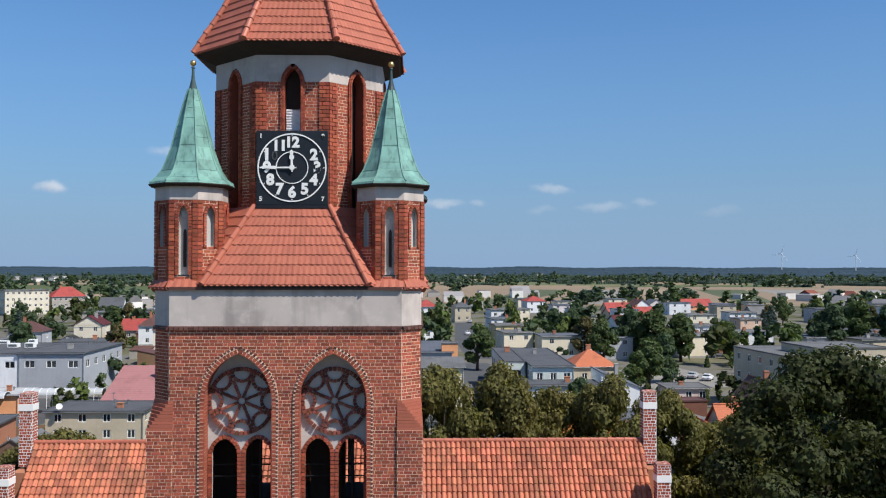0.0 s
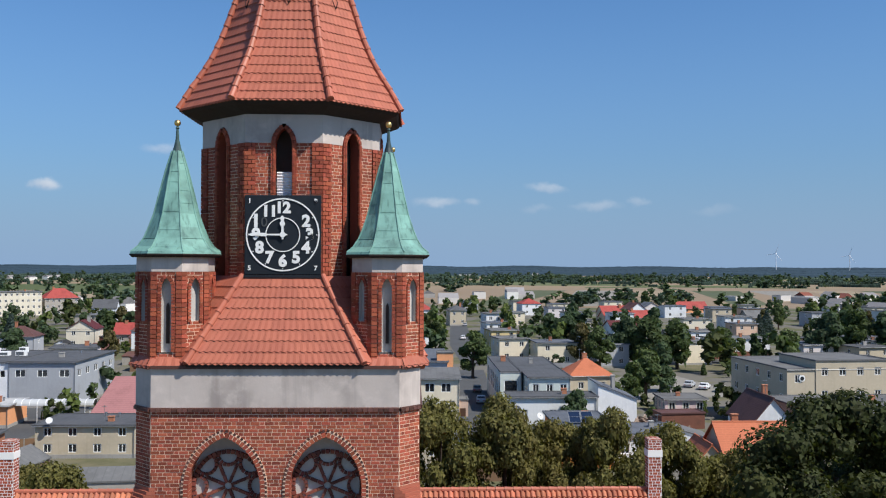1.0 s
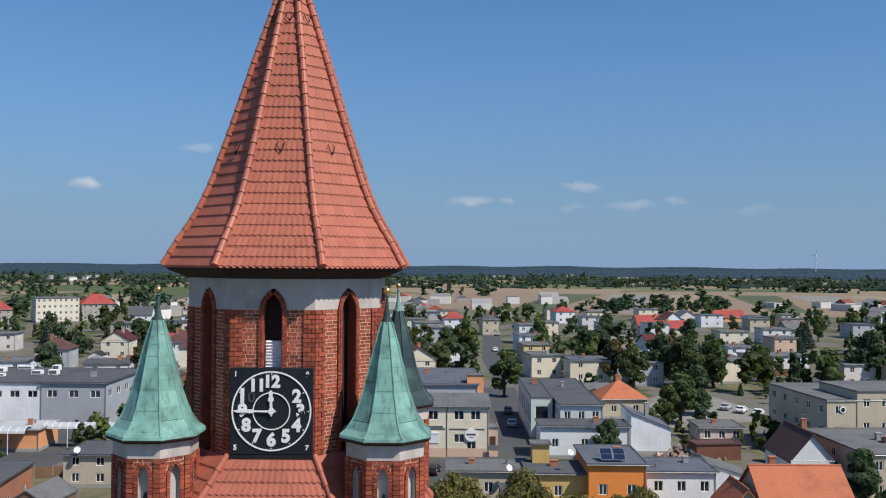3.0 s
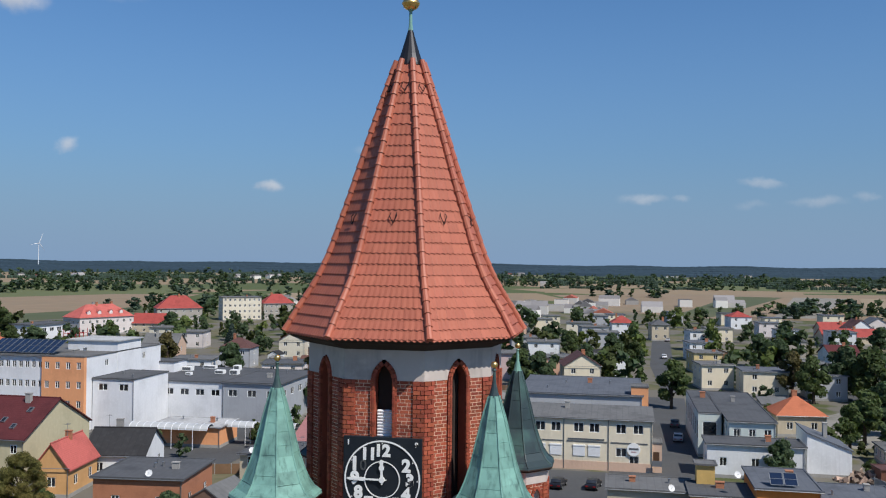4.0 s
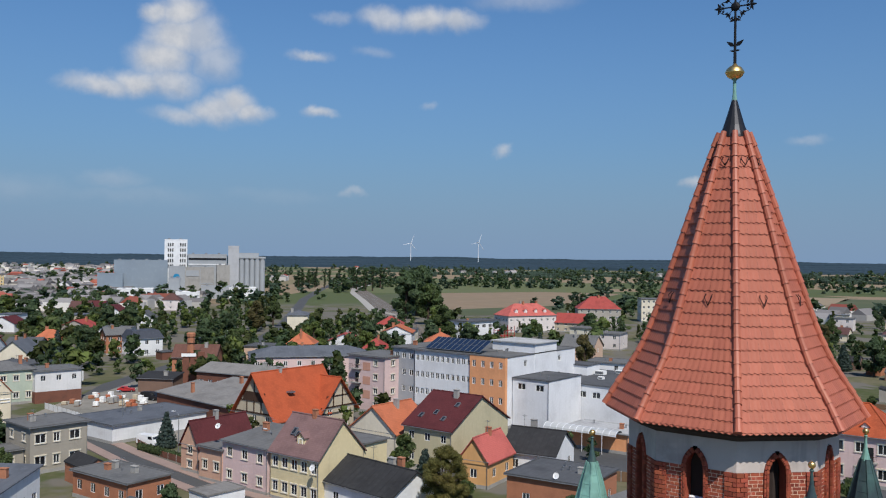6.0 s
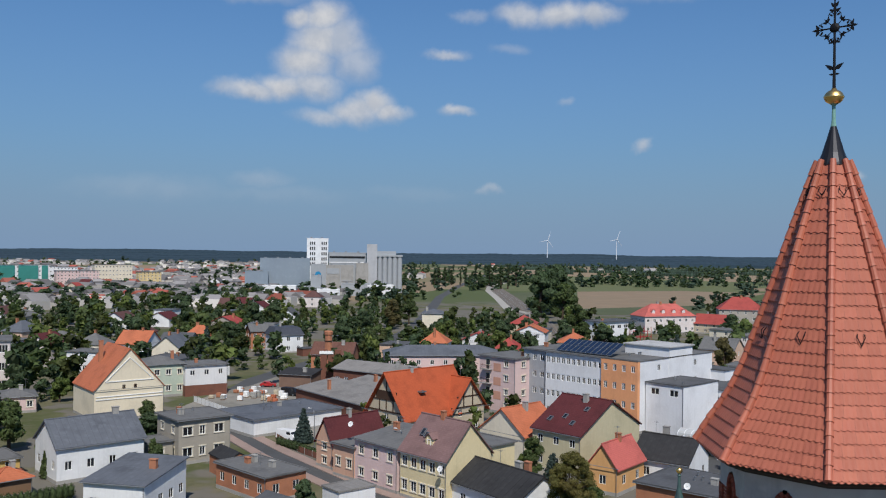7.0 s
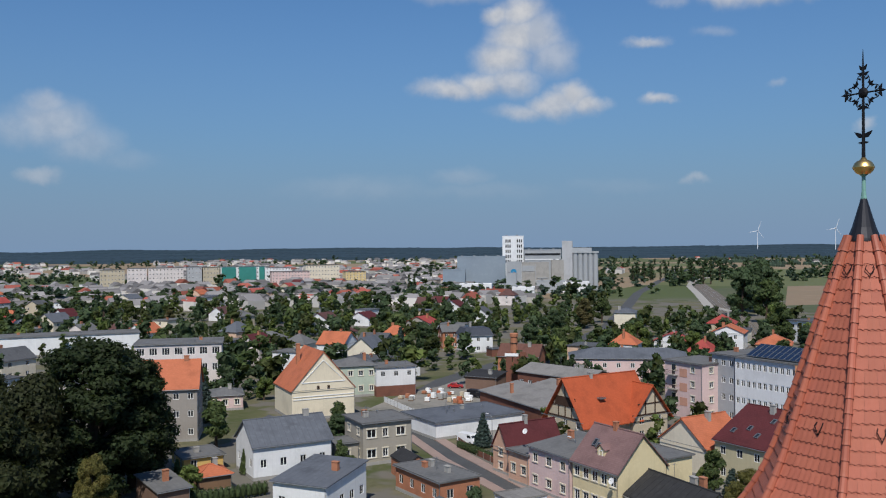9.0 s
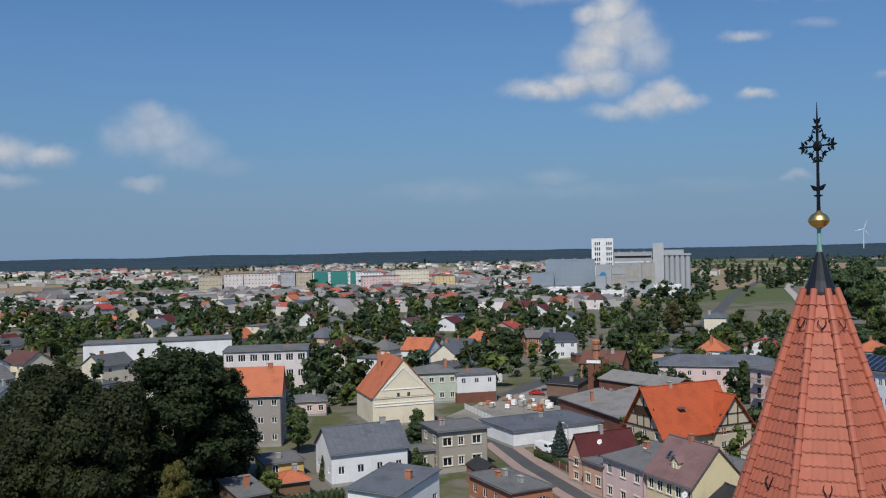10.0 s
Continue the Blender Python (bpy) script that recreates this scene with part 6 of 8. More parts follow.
def barrel_canopy(x, y, yaw, length, w, z):
    """A barrel-vaulted glazed canopy on white hoops."""
    root = thing("glazed_canopy", pose(x, y, 0, 0, 0, yaw), "barrel-vaulted translucent canopy on white metal hoops", "canopy")
    n = int(length / 1.3)
    for i in range(n):
        bm = bmesh.new()
        x0, x1 = length * i / n + 0.04, length * (i + 1) / n - 0.04
        ring = [[bm.verts.new((xx, w / 2 - w / 2 * math.cos(math.pi * j / 8), z + 0.9 * math.sin(math.pi * j / 8))) for xx in (x0, x1)] for j in range(9)]
        for a, b in zip(ring, ring[1:]):
            bm.faces.new((a[0], a[1], b[1], b[0]))
        part("sheet", bm, POLYCARB, root)
    for i in range(n + 1):
        bm = bmesh.new()
        xx = length * i / n
        tube(bm, [(xx, w / 2 - w / 2 * math.cos(math.pi * j / 8), z + 0.93 * math.sin(math.pi * j / 8)) for j in range(9)], 0.05, 6)
        part("hoop", bm, LOUVRE, root)
    for i in range(0, n + 1, 3):
        for yy in (0, w):
            bm = bmesh.new()
            tube(bm, [(length * i / n, yy, 0), (length * i / n, yy, z)], 0.06, 6)
            part("post", bm, LOUVRE, root)

# ---- ground ----
def town_ground():
    m = bpy.data.materials.new("town_ground")
    m.use_nodes = True
    tree = m.node_tree
    tree.nodes.clear()
    k = Nodes(tree)
    out = tree.nodes.new("ShaderNodeOutputMaterial")
    b = k.add("ShaderNodeBsdfPrincipled", Roughness=0.95)
    b.inputs["Specular IOR Level"].default_value = 0.15
    k.link(b.outputs[0], out.inputs[0])
    co = tree.nodes.new("ShaderNodeTexCoord").outputs["Object"]
    vor = k.add("ShaderNodeTexVoronoi", Scale=0.0042)
    k.link(co, vor.inputs["Vector"])
    split = tree.nodes.new("ShaderNodeSeparateColor")
    k.link(vor.outputs["Color"], split.inputs[0])
    field = k.blend(k.ramp(split.outputs[0], 0.30, 0.32), (0.085, 0.105, 0.045, 1), (0.25, 0.19, 0.125, 1))
    field = k.blend(k.ramp(split.outputs[1], 0.78, 0.8), field, (0.12, 0.135, 0.065, 1))
    lawn = k.blend(k.ramp(k.noise(co, 0.03, 5), 0.4, 0.6), (0.07, 0.085, 0.032, 1), (0.15, 0.135, 0.085, 1))
    lawn = k.blend(k.ramp(k.noise(co, 0.35, 6), 0.4, 0.7), lawn, (0.10, 0.10, 0.055, 1))
    lawn = k.blend(k.ramp(k.noise(co, 0.055, 3), 0.47, 0.53), lawn, (0.145, 0.135, 0.115, 1))
    ln = tree.nodes.new("ShaderNodeVectorMath")
    ln.operation = "LENGTH"
    k.link(co, ln.inputs[0])
    c = k.blend(k.ramp(ln.outputs["Value"], 560, 640), lawn, field)
    k.link(c, b.inputs["Base Color"])
    return m


bm = bmesh.new()
prev = None
for r in (0.001, 40, 120, 300, 700, 1500, 3000, 4900):
    ring = [bm.verts.new((r * math.cos(2 * math.pi * i / 72), r * math.sin(2 * math.pi * i / 72), 0)) for i in range(72)]
    if prev:
        for i in range(72):
            bm.faces.new((prev[i], ring[i], ring[(i + 1) % 72], prev[(i + 1) % 72]))
    prev = ring
ground = part("ground", bm, town_ground(), None)
tagged(ground, "flat ground with lawns, yards and farmland to the horizon", "ground", kind="structure")


def sheet(name, pts, mat, z, label, category):
    bm = bmesh.new()
    bm.faces.new([bm.verts.new((x, y, z)) for x, y in pts])
    bmesh.ops.recalc_face_normals(bm, faces=bm.faces[:])
    if bm.faces[:][0].normal.z < 0:
        bmesh.ops.reverse_faces(bm, faces=bm.faces[:])
    return tagged(part(name, bm, mat, None), label, category, kind="structure")


def strip(name, line, width, mat, z, label, category="road"):
    pts = [Vector((x, y)) for x, y in line]
    left, right = [], []
    for i, p in enumerate(pts):
        d = (pts[min(i + 1, len(pts) - 1)] - pts[max(i - 1, 0)]).normalized()
        n = Vector((-d.y, d.x)) * width / 2
        left.append(p + n)
        right.append(p - n)
    bm = bmesh.new()
    a = [bm.verts.new((*p, z)) for p in left]
    b = [bm.verts.new((*p, z)) for p in right]
    for i in range(len(a) - 1):
        bm.faces.new((a[i], b[i], b[i + 1], a[i + 1]))
    return tagged(part(name, bm, mat, None), label, category, kind="structure")


def kerb(line, side, width):
    """A raised pavement along a road, a real step high."""
    bm = bmesh.new()
    pts = [Vector((x, y)) for x, y in line]
    rows = []
    for i, p in enumerate(pts):
        d = (pts[min(i + 1, len(pts) - 1)] - pts[max(i - 1, 0)]).normalized()
        n = Vector((-d.y, d.x)) * side
        rows.append([bm.verts.new((*(p + n * s), z)) for s, z in ((0, 0.0), (0, 0.14), (width, 0.14), (width, 0.0))])
    for a, b in zip(rows, rows[1:]):
        for i in range(3):
            bm.faces.new((a[i], b[i], b[i + 1], a[i + 1]))
    bmesh.ops.recalc_face_normals(bm, faces=bm.faces[:])
    return tagged(part("pavement", bm, PAVING, None), "reddish paved footway beside the street", "pavement", kind="structure")


# the street along the row of painted houses, the road that leads out of town, the housing lane
STREET = [(-60, 60.5), (-96, 61), (-125, 65), (-150, 70), (-178, 84), (-205, 112), (-235, 160), (-262, 206), (-300, 255), (-372, 330), (-495, 456), (-640, 620), (-900, 930)]
strip("road", STREET, 7.0, ASPHALT, 0.02, "grey asphalt street with worn surface")
kerb([(-60, 64.0), (-96, 64.5), (-125, 68.6), (-148, 73.2)], 1, 2.2)
kerb([(-60, 57.0), (-96, 57.5), (-125, 61.4), (-146, 66)], -1, 2.0)
LANE = [(21, 215), (20, 275), (24, 367), (26, 420)]
strip("road", LANE, 7.5, ASPHALT, 0.02, "pale asphalt lane between houses")
strip("road", [(40, 208), (70, 219), (103, 226), (200, 250)], 8, ASPHALT, 0.024, "grey asphalt side road")
RAILWAY = [(-194, 226), (-244, 281.5), (-297.5, 339), (-361, 400), (-455, 490), (-577, 606), (-694, 720), (-900, 900)]
strip("railway", RAILWAY, 15, BALLAST, 0.065, "brown gravel bed of a railway line", "railway")
for off in (-4.2, 0.4, 4.6):
    for gauge in (-0.75, 0.75):
        line = [(x + (off + gauge) * 0.7, y + (off + gauge) * 0.7) for x, y in RAILWAY]
        strip("rail", line, 0.16, STEEL, 0.22, "worn steel railway rail", "railway")
strip("path", [(-330, 372), (-366, 392), (-459, 482), (-548, 566), (-626, 652), (-683, 741)], 5.5, PAVING_PALE, 0.09, "pale paved lane beside the railway")
sheet("yard", [(-12, 95), (-12, 121), (4.5, 121), (12, 205), (22, 205), (19, 121), (24, 95)], ASPHALT, 0.012, "asphalt parking yard beside the office", "yard")
sheet("yard", [(-28, 121), (-28, 149), (-9, 149), (-9, 121)], ASPHALT, 0.016, "grey asphalt yard", "yard")
sheet("yard", [(-176, 72), (-192, 92), (-184, 112), (-148, 105), (-140, 82), (-162, 78)], YARD, 0.036, "dusty builders' yard with stacked goods", "yard")
sheet("yard", [(48, 150), (44, 178), (66, 205), (74, 160)], YARD, 0.016, "pale concrete yard", "yard")
sheet("field", [(-495, 628), (-342, 431), (-314, 548), (-380, 760), (-451, 731)], STUBBLE, 0.05, "tan harvested field", "field")
sheet("field", [(-342, 431), (-300, 396), (-255, 470), (-240, 560), (-314, 548)], CROP, 0.07, "green field beside the railway", "field")
sheet("field", [(-500, 532), (-515, 601), (-326, 392), (-352, 372)], CROP, 0.06, "grass sports ground beside the railway", "field")
sheet("field", [(20, 585), (60, 545), (340, 535), (620, 990), (330, 1080), (60, 980), (-60, 900)], STUBBLE, 0.05, "wide tan stubble field", "field")
sheet("field", [(-190, 520), (-60, 640), (-90, 900), (-330, 800)], STUBBLE, 0.05, "tan ploughed field", "field")

for k in range(7):
    x0 = 40 + k * 62
    sheet("field", [(x0, 560 + k * 8), (x0 + 24, 558 + k * 8), (x0 + 130, 930), (x0 + 80, 940)], (CROP, YARD, STUBBLE_PALE)[k % 3], 0.08, ("narrow green crop strip", "narrow brown ploughed strip", "narrow pale stubble strip")[k % 3], "field")
for k in range(4):
    sheet("field", [(-150 - k * 40, 540 + k * 30), (-128 - k * 40, 552 + k * 30), (-150 - k * 42, 850), (-195 - k * 42, 830)], (CROP, STUBBLE_PALE)[k % 2], 0.085, ("narrow green crop strip", "narrow pale stubble strip")[k % 2], "field")
sheet("yard", [(-192, 92), (-196, 104), (-214, 130), (-190, 146), (-160, 122), (-148, 105), (-184, 112)], YARD, 0.03, "dusty brewery yard", "yard")
sheet("yard", [(-70, 70), (-112, 72), (-112, 100), (-70, 112)], YARD, 0.014, "bare back yard between houses", "yard")
sheet("yard", [(-148, 80), (-112, 76), (-112, 122), (-146, 110)], YARD, 0.018, "grey gravel yard beside the villa", "yard")
sheet("yard", [(-108, 100), (-56, 100), (-56, 146), (-108, 146)], ASPHALT, 0.022, "asphalt yard before the laboratory", "yard")

# ---- buildings that can be told apart ----
house(-12.9, 150.1, 0, 23.3, 26.0, 8.0, roof='flat', wall='pale_grey', rc='bluegrey', floors=0, cols=0, name='warehouse')
house(19.5, 136.5, 0, 3.9, 28.0, 7.5, roof='flat', wall='mint', rc='darkgrey', floors=1, cols=1, ww=2.6, wh=3.4, mullion=0, over=0.0, name='clinic_building')
house(23.8, 129.2, 0, 7.2, 34.0, 7.5, roof='flat', wall='mint', rc='darkgrey', floors=2, cols=3, name='clinic_building')
house(19.6, 121.6, 0, 14.4, 6.0, 5.2, roof='flat', wall='white', rc='darkgrey', floors=1, cols=3, name='clinic_building')
house(36.3, 159.1, 6, 9.2, 8.5, 4.0, roof='hip', rise=3.2, wall='beige', rc='tile_orange', floors=1, cols=2, name='house')
house(4.6, 93.8, 0, 10.6, 7.0, 4.2, roof='flat', wall='beige', rc='bitumen', floors=1, cols=3, name='house')
house(14.9, 91.9, 0, 7.8, 7.0, 4.4, roof='flat', wall='ochre', rc='darkgrey', floors=1, cols=1, name='house')
house(22.5, 90.4, 0, 7.3, 11.4, 6.0, roof='flat', wall='vivid_orange', rc='bluegrey', floors=1, cols=2, name='house')
house(31.0, 95.4, 0, 9.2, 8.0, 4.0, roof='flat', wall='white', rc='bluegrey', floors=1, cols=3, name='house')
house(49.1, 134.3, 0, 7.6, 7.0, 2.9, roof='flat', wall='pink', rc='bitumen', floors=1, cols=3, name='house')
house(0.1, 236.8, 10, 9.0, 9.0, 6.4, roof='flat', wall='white', rc='bitumen', floors=2, cols=2, name='house')
house(-15.8, 233.5, 10, 11.2, 9.0, 6.0, roof='flat', wall='peach', rc='bitumen', floors=2, cols=2, name='house')
house(27.7, 221.5, 10, 8.5, 9.0, 6.6, roof='flat', wall='cream', rc='bitumen', floors=2, cols=2, name='house')
house(28.7, 258.5, 10, 8.7, 9.0, 6.2, roof='flat', wall='ochre_pale', rc='bitumen', floors=2, cols=2, name='house')
house(33.0, 329.3, 10, 10.6, 9.0, 7.7, roof='flat', wall='white', rc='bitumen', floors=2, cols=3, name='house')
house(30.1, 292.7, 10, 9.5, 9.0, 6.3, roof='flat', wall='white', rc='bluegrey', floors=2, cols=3, name='house')
house(20.4, 372.2, 10, 7.6, 8.0, 6.9, roof='hip', rise=2, wall='beige', rc='darkgrey', floors=2, cols=2, name='house')
house(-32.5, 232.3, 0, 10.5, 9.0, 6.7, roof='flat', wall='pink', rc='bitumen', floors=2, cols=2, name='house')
house(91.4, 231.4, 10, 17.8, 9.0, 5.8, roof='flat', wall='white_red', rc='bitumen', floors=2, cols=5, name='house')
house(92.6, 257.3, 10, 8.5, 9.0, 6.0, roof='flat', wall='white', rc='bitumen', floors=2, cols=2, name='house')
house(78.3, 229.4, 10, 7.7, 8.0, 5.9, roof='flat', wall='beige_grey', rc='bitumen', floors=2, cols=1, name='house')
house(96.4, 407.1, 10, 13.8, 9.0, 4.0, roof='gable', rise=3.2, wall='beige', rc='tile_red', floors=1, cols=3, name='house')
house(150.7, 472.8, 10, 20.8, 9.0, 3.0, roof='gable', rise=3.6, wall='orange', rc='tile_red', floors=1, cols=4, name='house')
house(-31.1, 226.1, 0, 9.9, 9.0, 7.6, roof='flat', wall='pink', rc='bitumen', floors=2, cols=2, name='house')
house(-44.1, 313.0, 10, 14.4, 9.0, 5.3, roof='flat', wall='salmon', rc='bitumen', floors=2, cols=3, name='house')
house(-101.0, 64.1, 0, 10.2, 10.0, 6.8, roof='shed', rise=1.0, wall='pink', rc='bitumen', floors=2, cols=3, name='house')
house(-106.4, 64.0, 0, 5.5, 9.0, 5.2, roof='flat', wall='peach', rc='bitumen', floors=1, cols=2, name='house')
house(-113.2, 65.6, 0, 4.5, 11.0, 4.5, roof='gable_front', rise=3.6, wall='peach', rc='tile_darkred', floors=2, cols=1, name='house')
house(-138.7, 69.3, 90, 20.9, 14.0, 3.4, roof='flat', wall='white', rc='bluegrey', floors=0, cols=0, name='shop_building')
house(-128.8, 28.8, 88, 13.7, 10.0, 5.6, roof='gable', rise=3.4, wall='white', rc='bluegrey', floors=1, cols=4, name='house')
house(-108.5, 24.7, 34, 8.9, 11.0, 5.2, roof='shed', rise=1.2, wall='white', rc='bluegrey', floors=1, cols=3, name='house')
house(-195.0, 72.7, 76, 10.8, 10.0, 7.8, roof='hip', rise=1.6, wall='pale_green', rc='bitumen', floors=2, cols=4, name='house')
house(-190.5, 82.2, 78, 10.4, 9.0, 7.4, roof='flat', wall='white_red', rc='bitumen', floors=2, cols=3, name='house')
house(-168.2, 19.2, 69, 11.1, 10.0, 10.6, roof='gable', rise=5.0, wall='grey', rc='tile_orange', floors=3, cols=4, name='tenement')
house(-227.4, 30.6, 72, 22.2, 14.0, 13.0, roof='flat', wall='white_pink', rc='bitumen', floors=3, cols=7, ww=2.3, wh=1.9, mullion=2, name='school_building')
house(-194.6, 40.1, 75, 8.3, 9.0, 3.5, roof='hip', rise=1.2, wall='pink', rc='bitumen', floors=1, cols=3, name='house')
house(-139.3, 20.2, 90, 6.9, 8.0, 2.6, roof='flat', wall='ochre', rc='bitumen', floors=1, cols=2, name='house')
house(-118.4, 11.1, 100, 4.8, 8.0, 3.2, roof='shed', rise=1.0, wall='brown', rc='bitumen', floors=0, cols=0, name='garage')
house(-125.6, 18.7, 90, 5.4, 5.0, 2.6, roof='hip', rise=1.3, wall='wood', rc='tile_orange', floors=0, cols=0, name='garden_pavilion')
house(-100.3, 91.5, 0, 10.5, 10.0, 5.0, roof='gable_front', rise=4.0, wall='cream_pale', rc='tile_orange', floors=1, cols=1, name='house')
house(-132.5, 124.7, 0, 10.9, 11.0, 12.5, roof='flat', wall='pink', rc='bitumen', floors=4, cols=2, name='apartment_building')
house(-176, 133, 52, 33, 13.0, 7.6, roof='hip', rise=2.2, wall='pink', rc='bluegrey', floors=2, cols=9, name='school_wing')
house(-123.2, 129.4, 0, 6.3, 14.0, 14.5, roof='flat', wall='greyblue', rc='bitumen', floors=4, cols=3, name='office_block')
house(-116.4, 128.8, 0, 15.2, 22.0, 14.5, roof='flat', wall='bluewhite', rc='bitumen', floors=4, cols=11, name='office_block')
house(-92.4, 131.3, 0, 8.6, 13.1, 10.2, roof='flat', wall='bluewhite', rc='darkgrey', floors=3, cols=2, ww=1.9, first=2, side=0, name='office_building', over=0.12, chimneys=0)
house(-92.0, 144.6, 0, 20.1, 24.0, 8.3, roof='flat', wall='bluewhite', rc='darkgrey', floors=2, cols=6, ww=1.9, first=1, name='office_building', over=0.12, chimneys=0)
house(-71.8, 144.4, 0, 12.2, 22.0, 8.5, roof='flat', wall='greyblue', rc='darkgrey', floors=2, cols=3, ww=1.9, first=1, name='office_building')
house(-75.4, 123.0, 2, 12.7, 8.0, 3.6, roof='flat', wall='orange', rc='pale_roof', floors=0, cols=0, name='annex')
house(-45.7, 114.4, 0, 10.2, 11.0, 4.0, roof='shed', rise=4.0, wall='beige', rc='tile_pink', floors=0, cols=0, name='house')
house(-48.8, 100.4, 0, 13.7, 9.0, 4.5, roof='flat', wall='beige', rc='darkgrey', floors=2, cols=4, name='house')
house(-59.2, 79.1, 6, 11.6, 11.0, 5.5, roof='flat', wall='brick', rc='darkgrey', floors=1, cols=2, name='house')
house(-72.1, 97.2, 10, 9.0, 9.0, 4.0, roof='gable', rise=3.0, wall='white', rc='slate', floors=1, cols=2, name='house')
house(-73.3, 87.2, 8, 4.9, 9.0, 4.2, roof='gable_front', rise=3.2, wall='orange_pale', rc='tile_pinkred', floors=1, cols=1, name='house')
house(-111.9, 46.2, 2, 13.0, 7.0, 3.8, roof='flat', wall='brick', rc='bitumen', floors=1, cols=4, name='workshop', chimneys=3)
house(-160.3, 106.1, -6, 15.9, 16.0, 4.4, roof='gable', rise=1.4, wall='brick_dark', rc='corrugated', floors=1, cols=5, name='brewery_building')
house(-164.1, 96.3, -6, 30.1, 10.0, 4.0, roof='shed', rise=1.5, wall='brick_dark', rc='corrugated', floors=0, cols=0, name='shed')
house(-253.2, 147.8, 73, 10.7, 10.0, 6.2, roof='mansard', rise=3.5, wall='white', rc='slate_blue', floors=2, cols=3, name='villa')
house(-277.3, 238.8, 45, 8.9, 14.0, 8.7, roof='hip', rise=1.6, wall='cream_pale', rc='bluegrey', floors=0, cols=0, name='house')
house(-266.5, 147.1, 70, 8.8, 9.0, 6.8, roof='gable', rise=2, wall='brick', rc='bitumen', floors=2, cols=3, name='house')
house(-290.0, 132.6, 55, 12.3, 10.0, 3.6, roof='hip', rise=4, wall='ochre_pale', rc='tile_orange', floors=1, cols=3, name='house')
house(-206.5, 341.2, 10, 15.2, 10.0, 4.5, roof='gable', rise=4, wall='beige', rc='tile_red', floors=2, cols=4, name='house')
house(-213.4, 376.5, 35, 21.5, 14.0, 8.9, roof='hip', rise=6, wall='beige_grey', rc='tile_red', floors=3, cols=6, name='house')



# the street front of the east side: tenement with a raised middle, houses before it
tenement = adopt(house(65, 119.2, 5.6, 27, 20.3, 10.0, "flat", wall="beige", rc="bitumen", floors=3, cols=7, side=5, name="tenement", label="long beige three-storey tenement with raised middle part", chimneys=3, over=0.12),
                 house(69.98, 119.55, 5.6, 12.6, 12, 11.4, "flat", wall="beige", rc="bitumen", floors=3, cols=4, side=0, detail=False, over=0.15))
for cx in (2.6, 20.5, 24.5):
    bm = bmesh.new()
    bmesh.ops.create_cone(bm, cap_ends=True, segments=20, radius1=0.55, radius2=0.55, depth=0.1, matrix=Matrix.Translation((cx, -0.06, 8.6)) @ Matrix.Rotation(math.pi / 2, 4, "X"))
    ring = part("round_window", bm, FRAME_WHITE, tenement, "round window with white surround")
    bm = bmesh.new()
    bmesh.ops.create_cone(bm, cap_ends=True, segments=20, radius1=0.33, radius2=0.33, depth=0.04, matrix=Matrix.Translation((cx, -0.14, 8.6)) @ Matrix.Rotation(math.pi / 2, 4, "X"))
    part("pane", bm, GLASS, ring)
house(60, 95.0, 3, 20, 18.5, 6.5, "flat", wall="beige", rc="bitumen", floors=2, cols=6, side=3, chimneys=4, over=0.2, label="beige two-storey block with wide grey flat roof")
house(52.2, 100.8, 0, 6.0, 10.0, 4.5, "gable_front", 3.5, "white", "tile_brown", 1, 1, side=2, over=0.3)
house(39.5, 75.5, 0, 10.0, 8.5, 5.0, "gable", 3.3, "beige", "tile_orange", 1, 3, chimneys=1)
house(36.2, 77.0, 0, 4.0, 6.0, 4.0, "gable_front", 2.2, "beige", "tile_orange", 1, 1, chimneys=0)

# the office: shuttered ground floor, lettering as bars, peach base
office = house(-8.4, 122.3, 0, 19.7, 9.0, 8.2, "shed", 0.7, "cream", "bitumen", 2, 6, side=2, name="office_building", label="cream two-storey office with shuttered ground floor windows",
               holes=[(c - 0.78, c + 0.78, 6.0, 7.5) for c in (1.95, 4.46, 8.1, 10.6, 14.8, 17.5)] + [(14.0, 15.7, 2.3, 3.7), (16.1, 17.6, 0.1, 2.5)])
part("base_coat", box(-0.06, 19.76, -0.06, 0.0, 0.0, 1.4), WALL_MATS["peach_pale"], office, "peach-coloured wall base")
for c in (1.85, 4.46, 8.2, 10.6):
    part("roller_shutter", box(c - 0.95, c + 0.95, -0.10, 0.0, 2.2, 3.75), SHUTTER, office, "closed white roller shutter")
    part("shutter_box", box(c - 1.0, c + 1.0, -0.16, 0.0, 3.75, 3.98), FRAME_WHITE, office)
for x0, x1, z0, z1 in ((0.6, 1.9, 4.55, 4.85), (6.2, 12.6, 4.42, 4.62), (6.4, 12.2, 4.78, 5.0), (2.2, 5.6, 4.45, 4.6), (13.2, 19.0, 4.42, 4.6)):
    part("sign_bar", box(x0, x1, -0.07, 0.0, z0, z1), CAR_PAINTS["grey"], office, "dark strip of unreadable lettering")
for x0 in (5.75, 12.85):
    bm = bmesh.new()
    tube(bm, [(x0, -0.08, 8.1), (x0, -0.08, 0.1)], 0.06, 6)
    part("downpipe", bm, CAR_PAINTS["grey"], office)
bm = bmesh.new()
bmesh.ops.create_cone(bm, cap_ends=True, segments=28, radius1=1.05, radius2=1.05, depth=0.16, matrix=Matrix.Translation((16.8, -0.2, 3.6)) @ Matrix.Rotation(math.pi / 2, 4, "X"))
disc = part("round_sign", bm, FRAME_WHITE, office, "round white sign with red and dark bars")
part("sign_bar", box(16.05, 17.55, -0.31, -0.27, 3.55, 3.85), CAR_PAINTS["grey"], disc)
